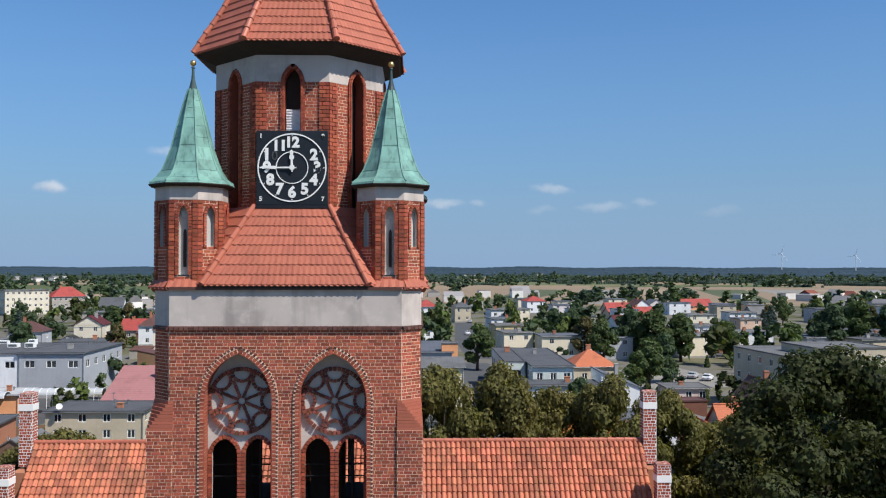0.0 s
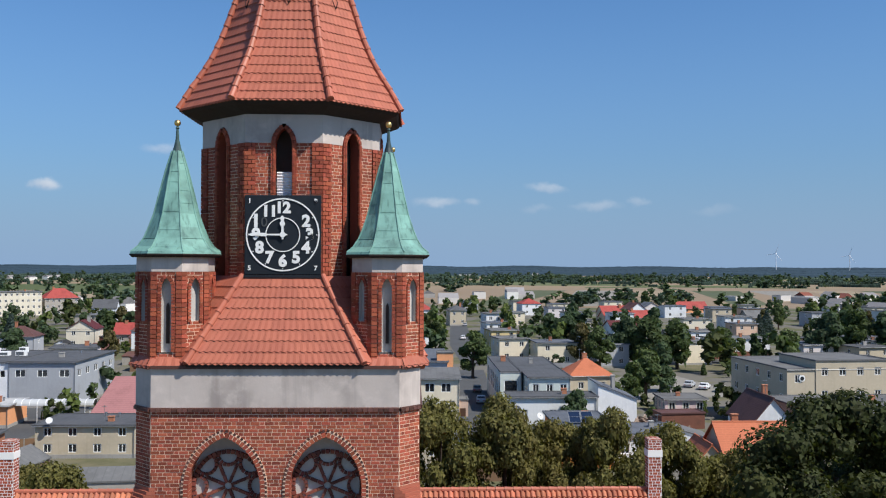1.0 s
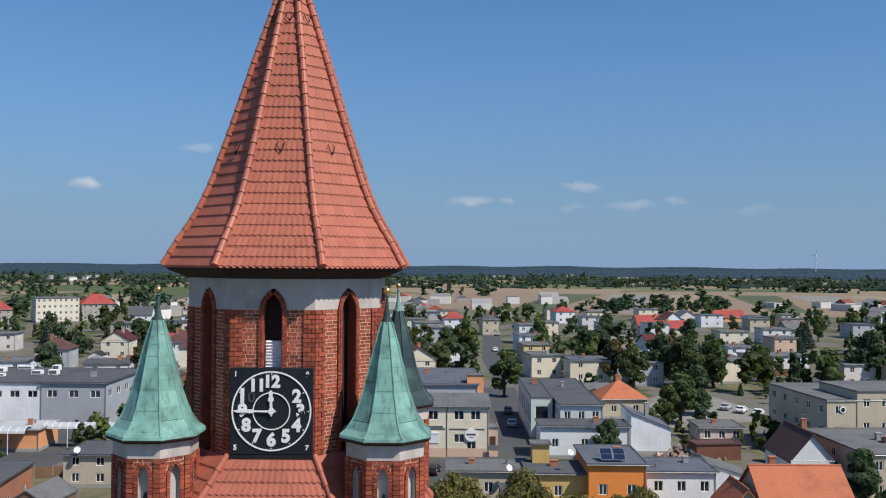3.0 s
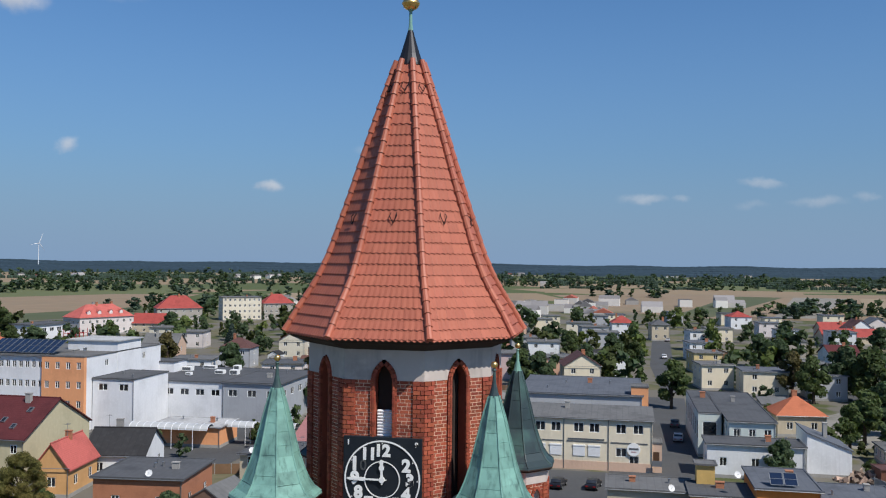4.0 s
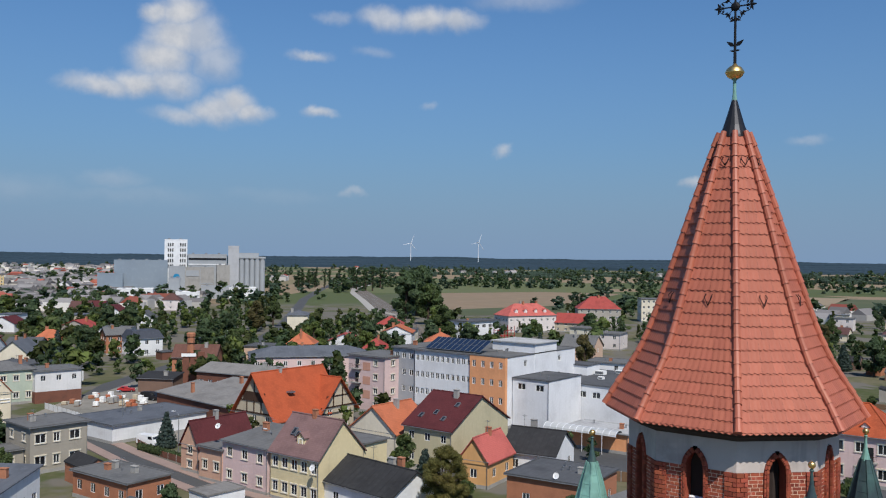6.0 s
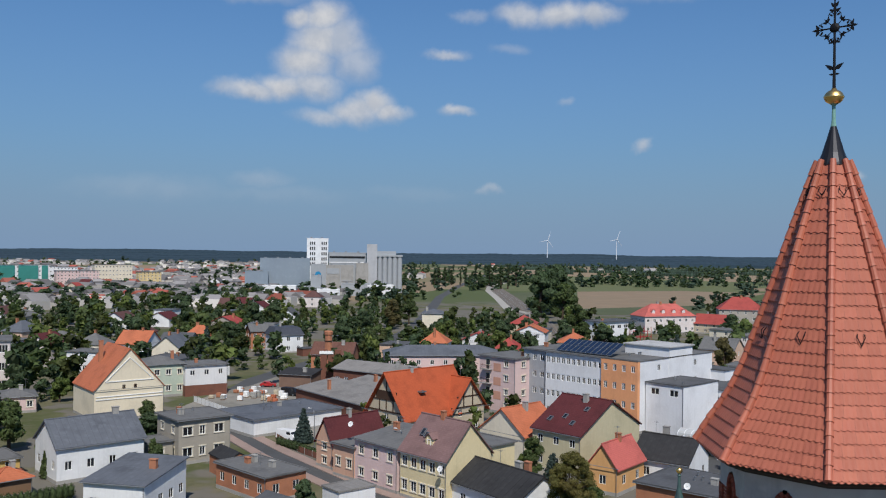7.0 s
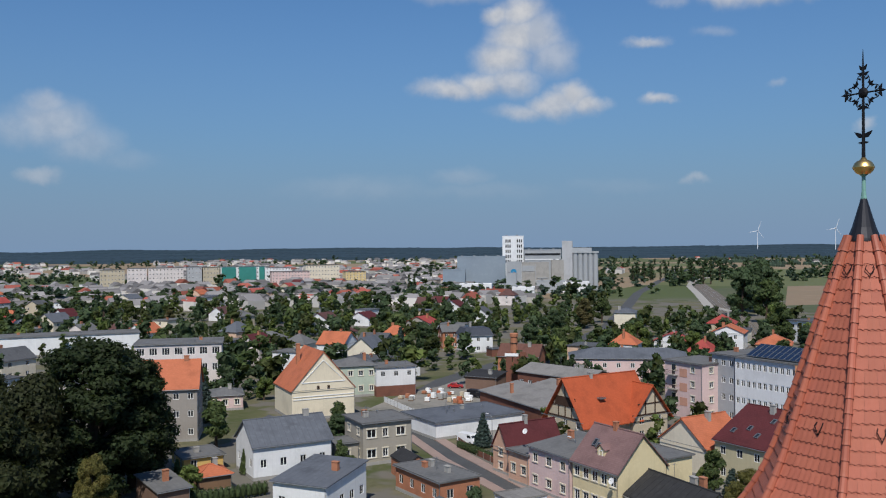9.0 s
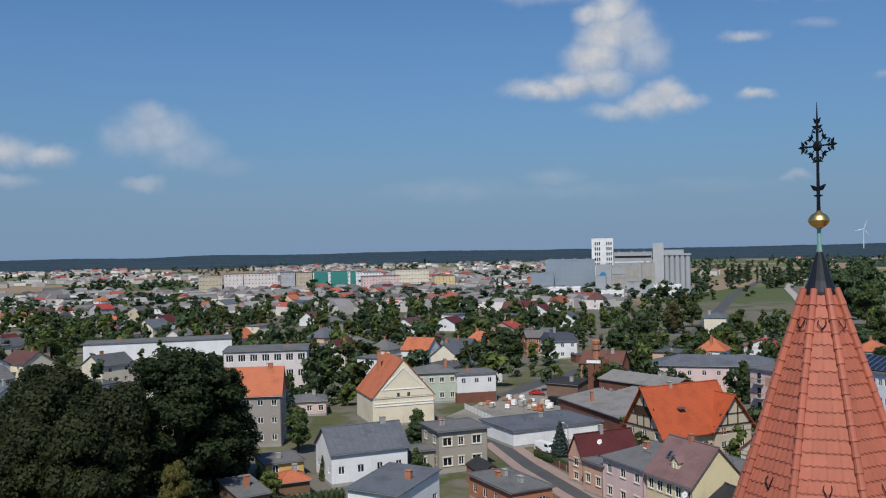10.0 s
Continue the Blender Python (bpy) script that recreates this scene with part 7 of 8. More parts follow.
part("sign_bar", box(16.4, 17.2, -0.31, -0.27, 3.2, 3.28), CAR_PAINTS["red"], disc)
porch = house(11.2, 122.6, 0, 1.6, 4.0, 4.6, "flat", wall="peach_pale", rc="bitumen", floors=0, cols=0, over=0.1, detail=False, name="porch", label="small peach stair porch beside the office")
part("door", box(0.25, 1.2, -0.06, 0.0, 1.2, 3.3), FRAME_BROWN, porch, "brown entrance door")
part("railing", box(0.0, 1.6, -1.0, -0.95, 1.2, 2.1), STEEL, porch)

# stucco house with a low annex
stucco = adopt(house(-128.0, 48.3, 86, 9.3, 9.0, 7.4, "flat", wall="grey_beige", rc="bitumen", floors=2, cols=3, name="house", side=2, over=0.45, chimneys=2,
                     holes=[(c - w, c + w, z, z + 1.5) for z in (1.3, 4.8) for c, w in ((1.6, 0.85), (4.2, 0.5), (7.2, 0.85))]),
               house(-130.3, 44.0, 86, 4.4, 5.0, 3.9, "flat", wall="grey_beige", rc="bitumen", floors=1, cols=1, side=0, chimneys=0))
black = house(-81.4, 65.2, -6, 14.7, 9.0, 4.0, "gable", 2.6, "white", "slate", 1, 2, chimneys=2, label="white house with battened black felt roof")
for i in range(13):
    x0 = 0.3 + i * 1.17
    for sy in (0, 1):
        bm = bmesh.new()
        tube(bm, [(x0, -0.3 if sy == 0 else 9.3, 4.0), (x0, 4.5, 6.78)], 0.05, 4)
        part("batten", bm, ROOF_MATS["slate"], black, "raised roof batten")

villa = adopt(house(-127.5, 88.2, 0, 11.0, 17.0, 5.2, "gable_front", 7.4, "beige", "tile_orange_bright", 2, 3, side=3, name="villa", over=0.9, label="beige villa with steep bright orange tiled roof and timbered gables"),
      house(-115.6, 99.6, 90, 9.0, 10.0, 5.2, "gable_front", 5.6, "beige", "tile_orange_bright", 2, 2, side=1, name="villa", over=0.8, chimneys=0))
for y0, y1, z0, z1 in ((11.2, 20.4, 5.2, 5.45), (14.4, 14.65, 5.4, 9.0), (16.9, 17.15, 5.4, 9.0), (12.6, 19.0, 7.3, 7.5)):
    part("timber", box(11.85, 12.0, y0, y1, z0, z1), WALL_MATS["timber"], villa, "dark brown timber beam")
for x0, x1, z0, z1 in ((0.2, 10.8, 5.2, 5.45), (1.8, 9.2, 7.4, 7.6), (3.4, 3.6, 5.4, 7.4), (5.4, 5.6, 5.4, 12.0), (7.4, 7.6, 5.4, 7.4)):
    part("timber", box(x0, x1, -0.12, 0.02, z0, z1), WALL_MATS["timber"], villa, "dark brown timber beam")
part("gable_board", box(2.4, 8.6, -0.06, -0.02, 7.6, 9.2), WALL_MATS["timber"], villa, "dark brown boarded gable")
skylight(villa, 9.0, 6.0, 8.75, 0, 1.0, 1.4)
house(-336.4, 1.3, 81, 53.0, 14.0, 7.0, "flat", wall="white", rc="bitumen", floors=1, cols=0, name="sports_hall")
house(106, 398, 10, 11, 10, 5.0, "gable_front", 4.2, "white", "tile_brown", 2, 2)
house(90, 372, 10, 24, 9, 3.6, "gable", 3.0, "beige", "tile_red", 1, 4)

# the office block: an orange front, white behind
house(-101.3, 128.4, 0, 8.9, 0.8, 14.5, "flat", wall="orange", rc="bitumen", floors=4, cols=4, side=0, name="office_block", ww=0.9, over=0.05, detail=False)
house(-101.2, 129.4, 0, 8.6, 28.0, 14.4, "flat", wall="bluewhite", rc="bitumen", floors=4, cols=0, side=2, name="office_block", over=0.1)
house(-103.5, 140.0, 0, 11.0, 9.0, 16.5, "flat", wall="bluewhite", rc="pale_roof", floors=1, cols=0, side=0, name="stair_head", detail=False)
house(-96.2, 157.0, 0, 7.0, 6.0, 10.6, "flat", wall="bluewhite", rc="darkgrey", floors=0, cols=0, detail=False, over=0.2, name="stair_head", label="bluish white stair head on a flat roof")
for k, (vx, vy, vw, vd, vh) in enumerate(((-88.6, 159.5, 2.2, 1.6, 1.0), (-79.3, 156.3, 2.0, 1.4, 0.9), (-75.7, 155.9, 1.8, 1.4, 1.1), (-84.2, 152.6, 1.2, 1.0, 0.7), (-86.0, 164.5, 3.0, 1.2, 0.8), (-78, 163, 1.4, 1.4, 1.2), (-90, 150.5, 0.9, 0.9, 0.8))):
    unit = thing("ventilation_unit", pose(vx, vy, 8.44 if vx < -71.8 else 8.64), "pale metal ventilation unit on a flat roof", "ventilation", "roof ventilation units")
    part("casing", box(0, vw, 0, vd, 0.12, vh), FRAME_WHITE, unit)
    part("foot_frame", box(0.1, vw - 0.1, 0.1, vd - 0.1, 0, 0.12), STEEL, unit)
    part("grille", box(0.15, vw - 0.15, -0.03, 0, 0.3, vh - 0.15), CAR_PAINTS["grey"], unit)
mauve = house(-89.9, 63.9, 0, 9.8, 9.0, 7.0, "gable", 4.6, "yellow", "tile_mauve", 2, 5, side=0, wh=1.5)
dormer(mauve, 5.0, 1.1, 7.9, 1.5, 1.3, 2.6, "yellow", "tile_mauve")
skylight(mauve, 2.6, 2.3, 9.55, 45.6)
skylight(mauve, 3.6, 2.0, 9.3, 45.6, 0.7, 0.9)
adopt(mauve, house(-89.8, 73.2, 0, 9.6, 5.0, 7.6, "flat", wall="yellow", rc="bitumen", floors=2, cols=0, side=0, chimneys=1))
crimson = house(-88.4, 91.9, 0, 10.0, 16.4, 6.9, "gable", 4.6, "yellow_olive", "tile_darkred", 2, 3, side=0)
for sx, sy in ((2.0, 1.3), (4.4, 1.9), (6.8, 1.2), (7.2, 3.2)):
    skylight(crimson, sx, sy * 1.7, 6.9 + sy * 1.7 * 0.561 + 0.12, 29.3, 0.75, 1.1)

# the white mono-pitch building, the orange stair head of the warehouse, a yellow kiosk
house(41.7, 125.4, 90, 9.0, 6.6, 4.3, "shed", 2.5, "white", "bluegrey", 0, 0, over=0.2, label="white windowless building with lean-to grey roof")
house(8.4, 150.9, 0, 3.2, 4.0, 9.6, "flat", wall="orange", rc="bitumen", floors=0, cols=0, over=0.1, detail=False, name="stair_head", label="small orange stair head on the warehouse")
house(16.0, 97.6, 0, 2.3, 2.3, 7.0, "flat", wall="ochre", rc="bitumen", floors=0, cols=0, over=0.3, detail=False, name="kiosk", label="small yellow tower beside a flat roof")
chalk = house(-172.5, 52.5, 84, 14.5, 15.0, 6.6, "gable_front", 8.2, "cream", "tile_orange", 0, 0, over=0.25, label="large cream gabled house with orange tiled roof")
for (x0, z0), (x1, z1) in (((2.2, 8.2), (7.25, 13.0)), ((7.25, 13.0), (12.3, 8.2)), ((2.2, 8.2), (12.3, 8.2)), ((0.3, 5.2), (14.2, 5.2)), ((0.3, 4.6), (14.2, 4.6))):
    bm = bmesh.new()
    tube(bm, [(x0, -0.03, z0), (x1, -0.03, z1)], 0.13, 4)
    part("moulding", bm, FRAME_WHITE, chalk, "white gable moulding")
for x0 in (6.0, 8.4):
    win = shared("window", window_mesh(0.6, 0.8, 0, FRAME_BROWN)[2], chalk, Matrix.Translation((x0, -0.04, 7.0)))

villa_pink = house(-217.2, 318.7, 64, 26.0, 13.0, 7.6, "hip", 5.3, "white_pink", "tile_pinkred", 2, 8, name="apartment_house", chimneys=4, label="pale pink apartment house with salmon roof and dormers")
for dx in (5, 10, 15.5, 20.5):
    dormer(villa_pink, dx, 1.3, 8.6, 1.6, 1.5, 3.0, "white_pink", "tile_pinkred")
house(-203, 268, 83, 19.0, 10, 8.5, "flat", wall="white", rc="darkgrey", floors=2, cols=5, ww=2.2, label="white modern house with dark flat roof edge", over=0.6)
frame_root = thing("climbing_frame", pose(-196.5, 282, 0, 0, 0, 80), "red tubular steel frame on a yard", "playground")
for i in range(5):
    for j in range(3):
        bm = bmesh.new()
        tube(bm, [(i * 2.0, j * 2.0, 0), (i * 2.0, j * 2.0, 4.6 if (i + j) % 2 else 6.2)], 0.12, 5)
        part("post", bm, CAR_PAINTS["red"], frame_root)
for z in (2.2, 4.4):
    for j in range(3):
        bm = bmesh.new()
        tube(bm, [(0, j * 2.0, z), (8, j * 2.0, z)], 0.10, 5)
        part("rail", bm, CAR_PAINTS["red"], frame_root)

house(-203.6, 429.2, 35, 21.0, 13.0, 12.6, "flat", wall="cream_pale", rc="bitumen", floors=4, cols=8, name="apartment_house", label="cream four-storey apartment house with flat roof")
house(-185.4, 442.0, 35, 17.0, 12.0, 9.0, "hip", 5.0, "beige_grey", "tile_red", 3, 6, name="apartment_house", label="grey apartment house with red hipped roof")

# ---- works and tall things on the skyline ----
works(-616.4, 370.1, 56, 40, 30, 27.5, "large blue-grey windowless works hall", SILO_BLUE)
works(-614, 354.7, 56, 18.3, 8, 17.3, "lower blue-grey works hall beside a larger one", SILO_BLUE)
works(-620.5, 418.5, 54, 18, 14, 44.6, "tall white works tower with rows of small windows", WALL_MATS["white"], [(2.6 + c * 1.7 + (4.6 if c > 2 else 0), 3.6 + c * 1.7 + (4.6 if c > 2 else 0), 22 + r * 4.4, 24.6 + r * 4.4, GLASS) for r in range(5) for c in range(6)], "works_tower")
works(-606, 431, 53, 31, 8, 32.7, "long raised conveyor gallery of pale grey sheets", SILO, [(0.5, 30.5, 28.6, 30.2, GLASS), (0.5, 30.5, 24.5, 25.4, WALL_MATS["white"])])
emblem = works(-590, 401, 54, 12.5, 16, 23, "grey works building with a blue round emblem", SILO)
bm = bmesh.new()
bmesh.ops.create_cone(bm, cap_ends=True, segments=24, radius1=2.4, radius2=2.4, depth=0.2, matrix=Matrix.Translation((6.0, -0.2, 15.5)) @ Matrix.Rotation(math.pi / 2, 4, "X"))
part("emblem", bm, material("emblem_blue", (0.02, 0.22, 0.42), 0.5), emblem, "round blue emblem")
works(-582.6, 411.2, 54, 22, 12, 22.4, "dark grey concrete works building with shed-like roof", CONCRETE, [(0.5, 10.5, 16, 20.5, SILO), (11.2, 11.6, 2, 22, SILO), (12.4, 21.5, 10, 10.6, SILO)])
works(-570, 432, 54, 10, 10, 24.2, "brownish grey concrete works block", CONCRETE)
silo(-566.8, 440.5, 50, 40.5)
works(-545, 398, 52, 22, 14, 9, "low grey works shed with felt roof", SILO)
works(-530, 412, 52, 20, 16, 8, "low white works shed beside a silo", WALL_MATS["white"])
works(-560, 380, 52, 8, 8, 15, "small pale grey works tower beside sheds", SILO)
works(-549, 330, 52, 24, 14, 8.5, "white two-storey works office building", WALL_MATS["white"], [(2 + 3.6 * c, 4.4 + 3.6 * c, z, z + 1.4, GLASS) for c in range(6) for z in (2, 5.5)])
works(-585, 330, 54, 60, 18, 6.5, "long low pale grey works shed", SILO)
works(-510, 350, 52, 16, 12, 7, "small white works store building", WALL_MATS["white"])
turbine(-2099, 2516, 76, 60)
turbine(-1844, 2586, 80, 68)
turbine(1290, 3100, 72, -40)
turbine(1560, 3110, 66, -45)
for k, (bx, by, bw, bh, mat) in enumerate(((-834, 128, 21, 18, "beige"), (-831, 151, 17, 19, "white_pink"), (-828, 169, 31, 19, "white_pink"), (-822, 203, 13, 19.5, "pale_grey"), (-820, 217, 15, 19, "beige"), (-797, 276, 36, 14, "pink"), (-812, 316, 34, 19, "cream_pale"), (-775, 342, 20, 13, "ochre_pale"), (-850, 270, 24, 17, "white"), (-860, 296, 22, 16, "white"), (-856, 330, 26, 17, "white_pink"))):
    house(bx, by, 80, bw, 12, bh, "flat", wall=mat, rc="bitumen", floors=5, cols=max(3, int(bw / 3)), side=2, detail=False, panes=False, name="apartment_block", group="apartment blocks")
blk = house(-818, 233, 80, 42, 12, 19, "flat", wall="white", rc="bitumen", floors=5, cols=14, side=2, detail=False, panes=False, name="apartment_block", group="apartment blocks", label="apartment block hung with teal scaffold netting")
for k in range(3):
    part("scaffold_net", box((1, 17, 36)[k], (14, 33, 41)[k], -1.2, -0.3, 1, 18.5), TEAL, blk, "teal scaffold netting")

# ---- cars ----
for x, y, yaw, paint in ((-2.7, 109.9, 80, "black"), (2.4, 110.5, 80, "black"), (-5.8, 110, 80, "grey"), (17.4, 165.2, 85, "grey"), (17.1, 150.1, 85, "silver"), (-16.5, 145.2, 15, "red"), (-13.0, 145.4, 60, "silver"),
                         (-14.2, 135.3, 10, "black"), (-13.9, 127.2, 20, "black"), (-9.3, 110.5, 80, "silver"), (-191.2, 106.2, 50, "red"), (-241.9, 62.1, 0, "blue"), (-217.2, 59.2, 10, "grey"), (27, 371, 85, "silver"),
                         (70, 165, 60, "white"), (72, 161, 60, "silver"), (67.6, 168.6, 60, "white"), (65.4, 172.2, 60, "silver"), (-201, 47, 20, "white"), (22, 300, 90, "white")):
    car(x, y, yaw, paint, f"{paint} hatchback car parked on asphalt")
car(-133.2, 73.4, 10, "white", "white delivery van parked beside a hedge", True)
car(-176.0, 102.9, 20, "black", "black van parked in a builders' yard", True)

# ---- street furniture, hedges, roof fittings ----
for x, y, yaw in ((-119.3, 69.5, 180), (-96, 69.5, 180), (-146, 76, 180), (-200, 118, 0), (-240, 176, 0), (-285, 245, 0)):
    lamp_post(x, y, yaw)
hedge([(-131, 69.6), (-122, 69.4), (-114, 69.0)], 1.5, 1.0)
hedge([(-121, 14), (-120, 22), (-120, 28)], 2.2, 1.4)
hedge([(-190, 56), (-200, 60), (-212, 66)], 2.6, 1.6)
solar_row(-114.5, 129.9, 14.8, 0, 11, 1.18, 5.2, 24, "long row of dark blue solar panels on a flat roof")
solar_row(24.2, 91.2, 6.3, 0, 2, 1.5, 2.0, 35, "two dark blue solar collectors on a flat roof")
barrel_canopy(-78.5, 120.6, 2, 14.5, 3.0, 3.4)
barrel_canopy(-63, 126.0, 2, 13, 2.6, 3.3)
for x, y, z, yaw in ((-46.5, 99.5, 5.4, 20), (-52, 80, 6.2, 10), (12.5, 92.5, 5.0, 30), (-104.5, 66, 8.2, 20), (-80.2, 62.8, 6.0, 10), (38.6, 133, 5.2, 20), (20.5, 93, 7.0, 30)):
    dish(x, y, z, yaw)

def road_sign(x, y, yaw):
    root = thing("road_sign", pose(x, y, 0, 0, 0, yaw), "round red no-entry road sign on a post", "road sign")
    bm = bmesh.new()
    tube(bm, [(0, 0, 0), (0, 0, 2.9)], 0.035, 8)
    part("post", bm, STEEL, root)
    bm = bmesh.new()
    bmesh.ops.create_cone(bm, cap_ends=True, segments=24, radius1=0.33, radius2=0.33, depth=0.03, matrix=Matrix.Translation((0, -0.06, 2.55)) @ Matrix.Rotation(math.pi / 2, 4, "X"))
    plate = part("plate", bm, CAR_PAINTS["red"], root, "red disc")
    part("bar", box(-0.24, 0.24, -0.09, -0.078, 2.49, 2.61), FRAME_WHITE, plate)


def brick_stack(x, y, h):
    root = thing("brick_chimney", pose(x, y, 0, 0, 0, 40), "tall tapered brick chimney of an old brewery", "chimney")
    bm = bmesh.new()
    lathe(bm, [(1.25, 0), (1.15, h * 0.5), (0.95, h - 1.2), (1.15, h - 1.0), (1.2, h - 0.2), (1.0, h)], 8)
    part("shaft", bm, WALL_MATS["brick"], root)
    bm = bmesh.new()
    for z in (h * 0.35, h * 0.6, h * 0.8):
        lathe(bm, [(1.22, z), (1.26, z + 0.05), (1.22, z + 0.1)], 8)
    part("iron_band", bm, IRON, root)


def pallet(rng, x, y, yaw, kind):
    root = thing("goods_pallet", pose(x, y, 0.04, 0, 0, yaw), f"wooden pallet stacked with {kind} goods", "pallet", "stacked goods in the yard")
    bm = bmesh.new()
    for k in range(3):
        add_box(bm, -0.6 + k * 0.5, -0.4 + k * 0.5, -0.5, 0.5, 0, 0.1)
    for k in range(5):
        add_box(bm, -0.6, 0.6, -0.5 + k * 0.22, -0.36 + k * 0.22, 0.1, 0.14)
    part("pallet_frame", bm, WALL_MATS["wood"], root)
    mat = {"white bagged": FRAME_WHITE, "grey block": CONCRETE, "red brick": WALL_MATS["brick"], "orange tile": ROOF_MATS["tile_orange"], "pale slab": WALL_MATS["beige"]}[kind]
    for k in range(rng.randint(2, 4)):
        bm = box(-0.56, 0.56, -0.46, 0.46, 0.15 + k * 0.33, 0.46 + k * 0.33)
        bmesh.ops.bevel(bm, geom=bm.edges[:], offset=0.05, segments=1, affect="EDGES")
        part("layer", bm, mat, root)


def fence(line, h, mat, label, posts=2.4):
    root = thing("fence", pose(0, 0, 0), label, "fence")
    for a, b in zip(line, line[1:]):
        a, b = Vector((*a, 0)), Vector((*b, 0))
        n = max(1, round((b - a).length / posts))
        u = (b - a).normalized()
        s = Vector((-u.y, u.x, 0)) * 0.06
        for i in range(n):
            p, q = a.lerp(b, i / n), a.lerp(b, (i + 1) / n)
            bm = bmesh.new()
            lo, hi = UP * 0.05, UP * (h - 0.12)
            ring = [[bm.verts.new(c + d + z) for d in (s * 0.5, -s * 0.5) for z in (lo, hi)] for c in (p + u * 0.08, q - u * 0.08)]
            for f4 in ((0, 1, 3, 2),):
                bm.faces.new([ring[0][k] for k in f4])
                bm.faces.new([ring[1][k] for k in f4[::-1]])
            for k, m in ((0, 1), (1, 3), (3, 2), (2, 0)):
                bm.faces.new((ring[0][k], ring[0][m], ring[1][m], ring[1][k]))
            bmesh.ops.recalc_face_normals(bm, faces=bm.faces[:])
            part("panel", bm, mat, root)
            bm = bmesh.new()
            tube(bm, [p, p + UP * h], 0.07, 4)
            part("post", bm, CONCRETE, root)


def balcony(root, x, z, w, wall):
    slab_part = part("balcony", box(x - w / 2, x + w / 2, -1.15, 0, z, z + 0.14), CONCRETE, root, "small balcony with railing")
    bm = bmesh.new()
    for i in range(12):
        px = x - w / 2 + 0.05 + (w - 0.1) * i / 11
        tube(bm, [(px, -1.1, z + 0.14), (px, -1.1, z + 1.1)], 0.018, 4)
    tube(bm, [(x - w / 2 + 0.05, 0, z + 1.1), (x - w / 2 + 0.05, -1.1, z + 1.1), (x + w / 2 - 0.05, -1.1, z + 1.1), (x + w / 2 - 0.05, 0, z + 1.1)], 0.03, 6)
    part("railing", bm, FRAME_BROWN, slab_part)
    part("balcony_door", box(x - 0.45, x + 0.45, -0.05, 0, z + 0.16, z + 2.3), GLASS, slab_part)


for ob in [q for q in bpy.data.objects if q.name.startswith("apartment_building") and q.parent is None]:
    for z in (3.3, 6.4, 9.5):
        balcony(ob, 2.6, z, 2.8, "pink")
        part("colour_field", box(4.4, 6.6, -0.04, 0.0, z - 0.2, z + 1.6), WALL_MATS["salmon"], ob, "salmon painted wall field")
salmon = house(-33.3, 127.5, 0, 13.0, 9.0, 7.8, "hip", 4.5, "pink", "tile_orange_bright", 2, 4, side=1, wh=1.6, ww=1.5, label="pink two-storey house with orange half-hipped roof")
dormer(salmon, 8.6, 0.9, 8.5, 1.2, 0.8, 2.2, "pink", "tile_orange_bright")
part("canopy", box(13.0, 14.6, 2.0, 5.0, 2.5, 2.62), ROOF_MATS["tile_darkred"], salmon, "small red door canopy")
balcony(salmon, 9.6, 3.92, 2.2, "pink")
road_sign(*(-4.2, 101.7), -10)
brick_stack(-190, 124.5, 13.8)
sign_wall = thing("sign_wall", pose(-186, 119, 0, 0, 0, 48), "stepped dark brick wall with pale sign bars", "wall")
for k in range(4):
    part("pier", box(k * 1.9, k * 1.9 + 1.7, 0, 0.6, 0, (9.4, 8.6, 9.4, 7.2)[k]), WALL_MATS["brick_dark"], sign_wall)
part("sign_bar", box(-0.3, 3.4, -0.2, -0.03, 8.2, 9.0), FRAME_WHITE, sign_wall, "pale sign with unreadable lettering")
house(-171.5, 112.5, 12, 22, 11, 6.4, "gable", 1.6, "brick_dark", "corrugated", 1, 8, name="brewery_building", wh=2.2, ww=1.3, label="long dark brick brewery hall with tall windows")
house(-186, 106, 30, 9, 6, 4.0, "shed", 0.8, "brown", "slate", 0, 0, name="shed", label="dark shed with black felt roof")
house(-203, 128, 40, 12, 9, 6.0, "gable", 3.0, "brick", "rust", 1, 3, label="brick house with rusty sheet roof")
yard_rng = random.Random(12)
for i in range(34):
    a, b = yard_rng.random(), yard_rng.random()
    px, py = -184.5 + 16 * a - 8 * b, 85 + 8 * a + 12 * b
    pallet(yard_rng, px + yard_rng.uniform(-0.4, 0.4), py, 35 + yard_rng.uniform(-12, 12), ("white bagged", "white bagged", "grey block", "red brick", "orange tile", "pale slab", "white bagged")[i % 7])
fence([(-183, 80.5), (-165, 78.5), (-150, 77)], 1.5, WALL_MATS["white"], "pale panel fence beside the builders' yard")
fence([(-116, 68.4), (-124, 69.2), (-136, 72.4)], 1.2, WALL_MATS["brick_dark"], "low dark brick fence beside the street")
fence([(-113, 34), (-120, 36), (-126, 40)], 1.8, WALL_MATS["wood"], "brown wooden garden fence")
fence([(-140, 40), (-150, 36), (-158, 44)], 1.6, CONCRETE, "grey concrete panel fence")
fence([(-66, 92), (-60, 104), (-48, 108)], 1.7, WALL_MATS["wood"], "brown wooden yard fence")
fence([(-12, 88), (0, 88), (12, 87)], 1.6, WALL_MATS["grey"], "grey yard fence beside flat roofs")
fence([(5, 206), (-20, 208), (-40, 208)], 1.4, WALL_MATS["wood"], "brown garden fence of small houses")
fence([(43, 118), (47, 104), (49, 96)], 2.2, CONCRETE, "grey concrete yard wall")

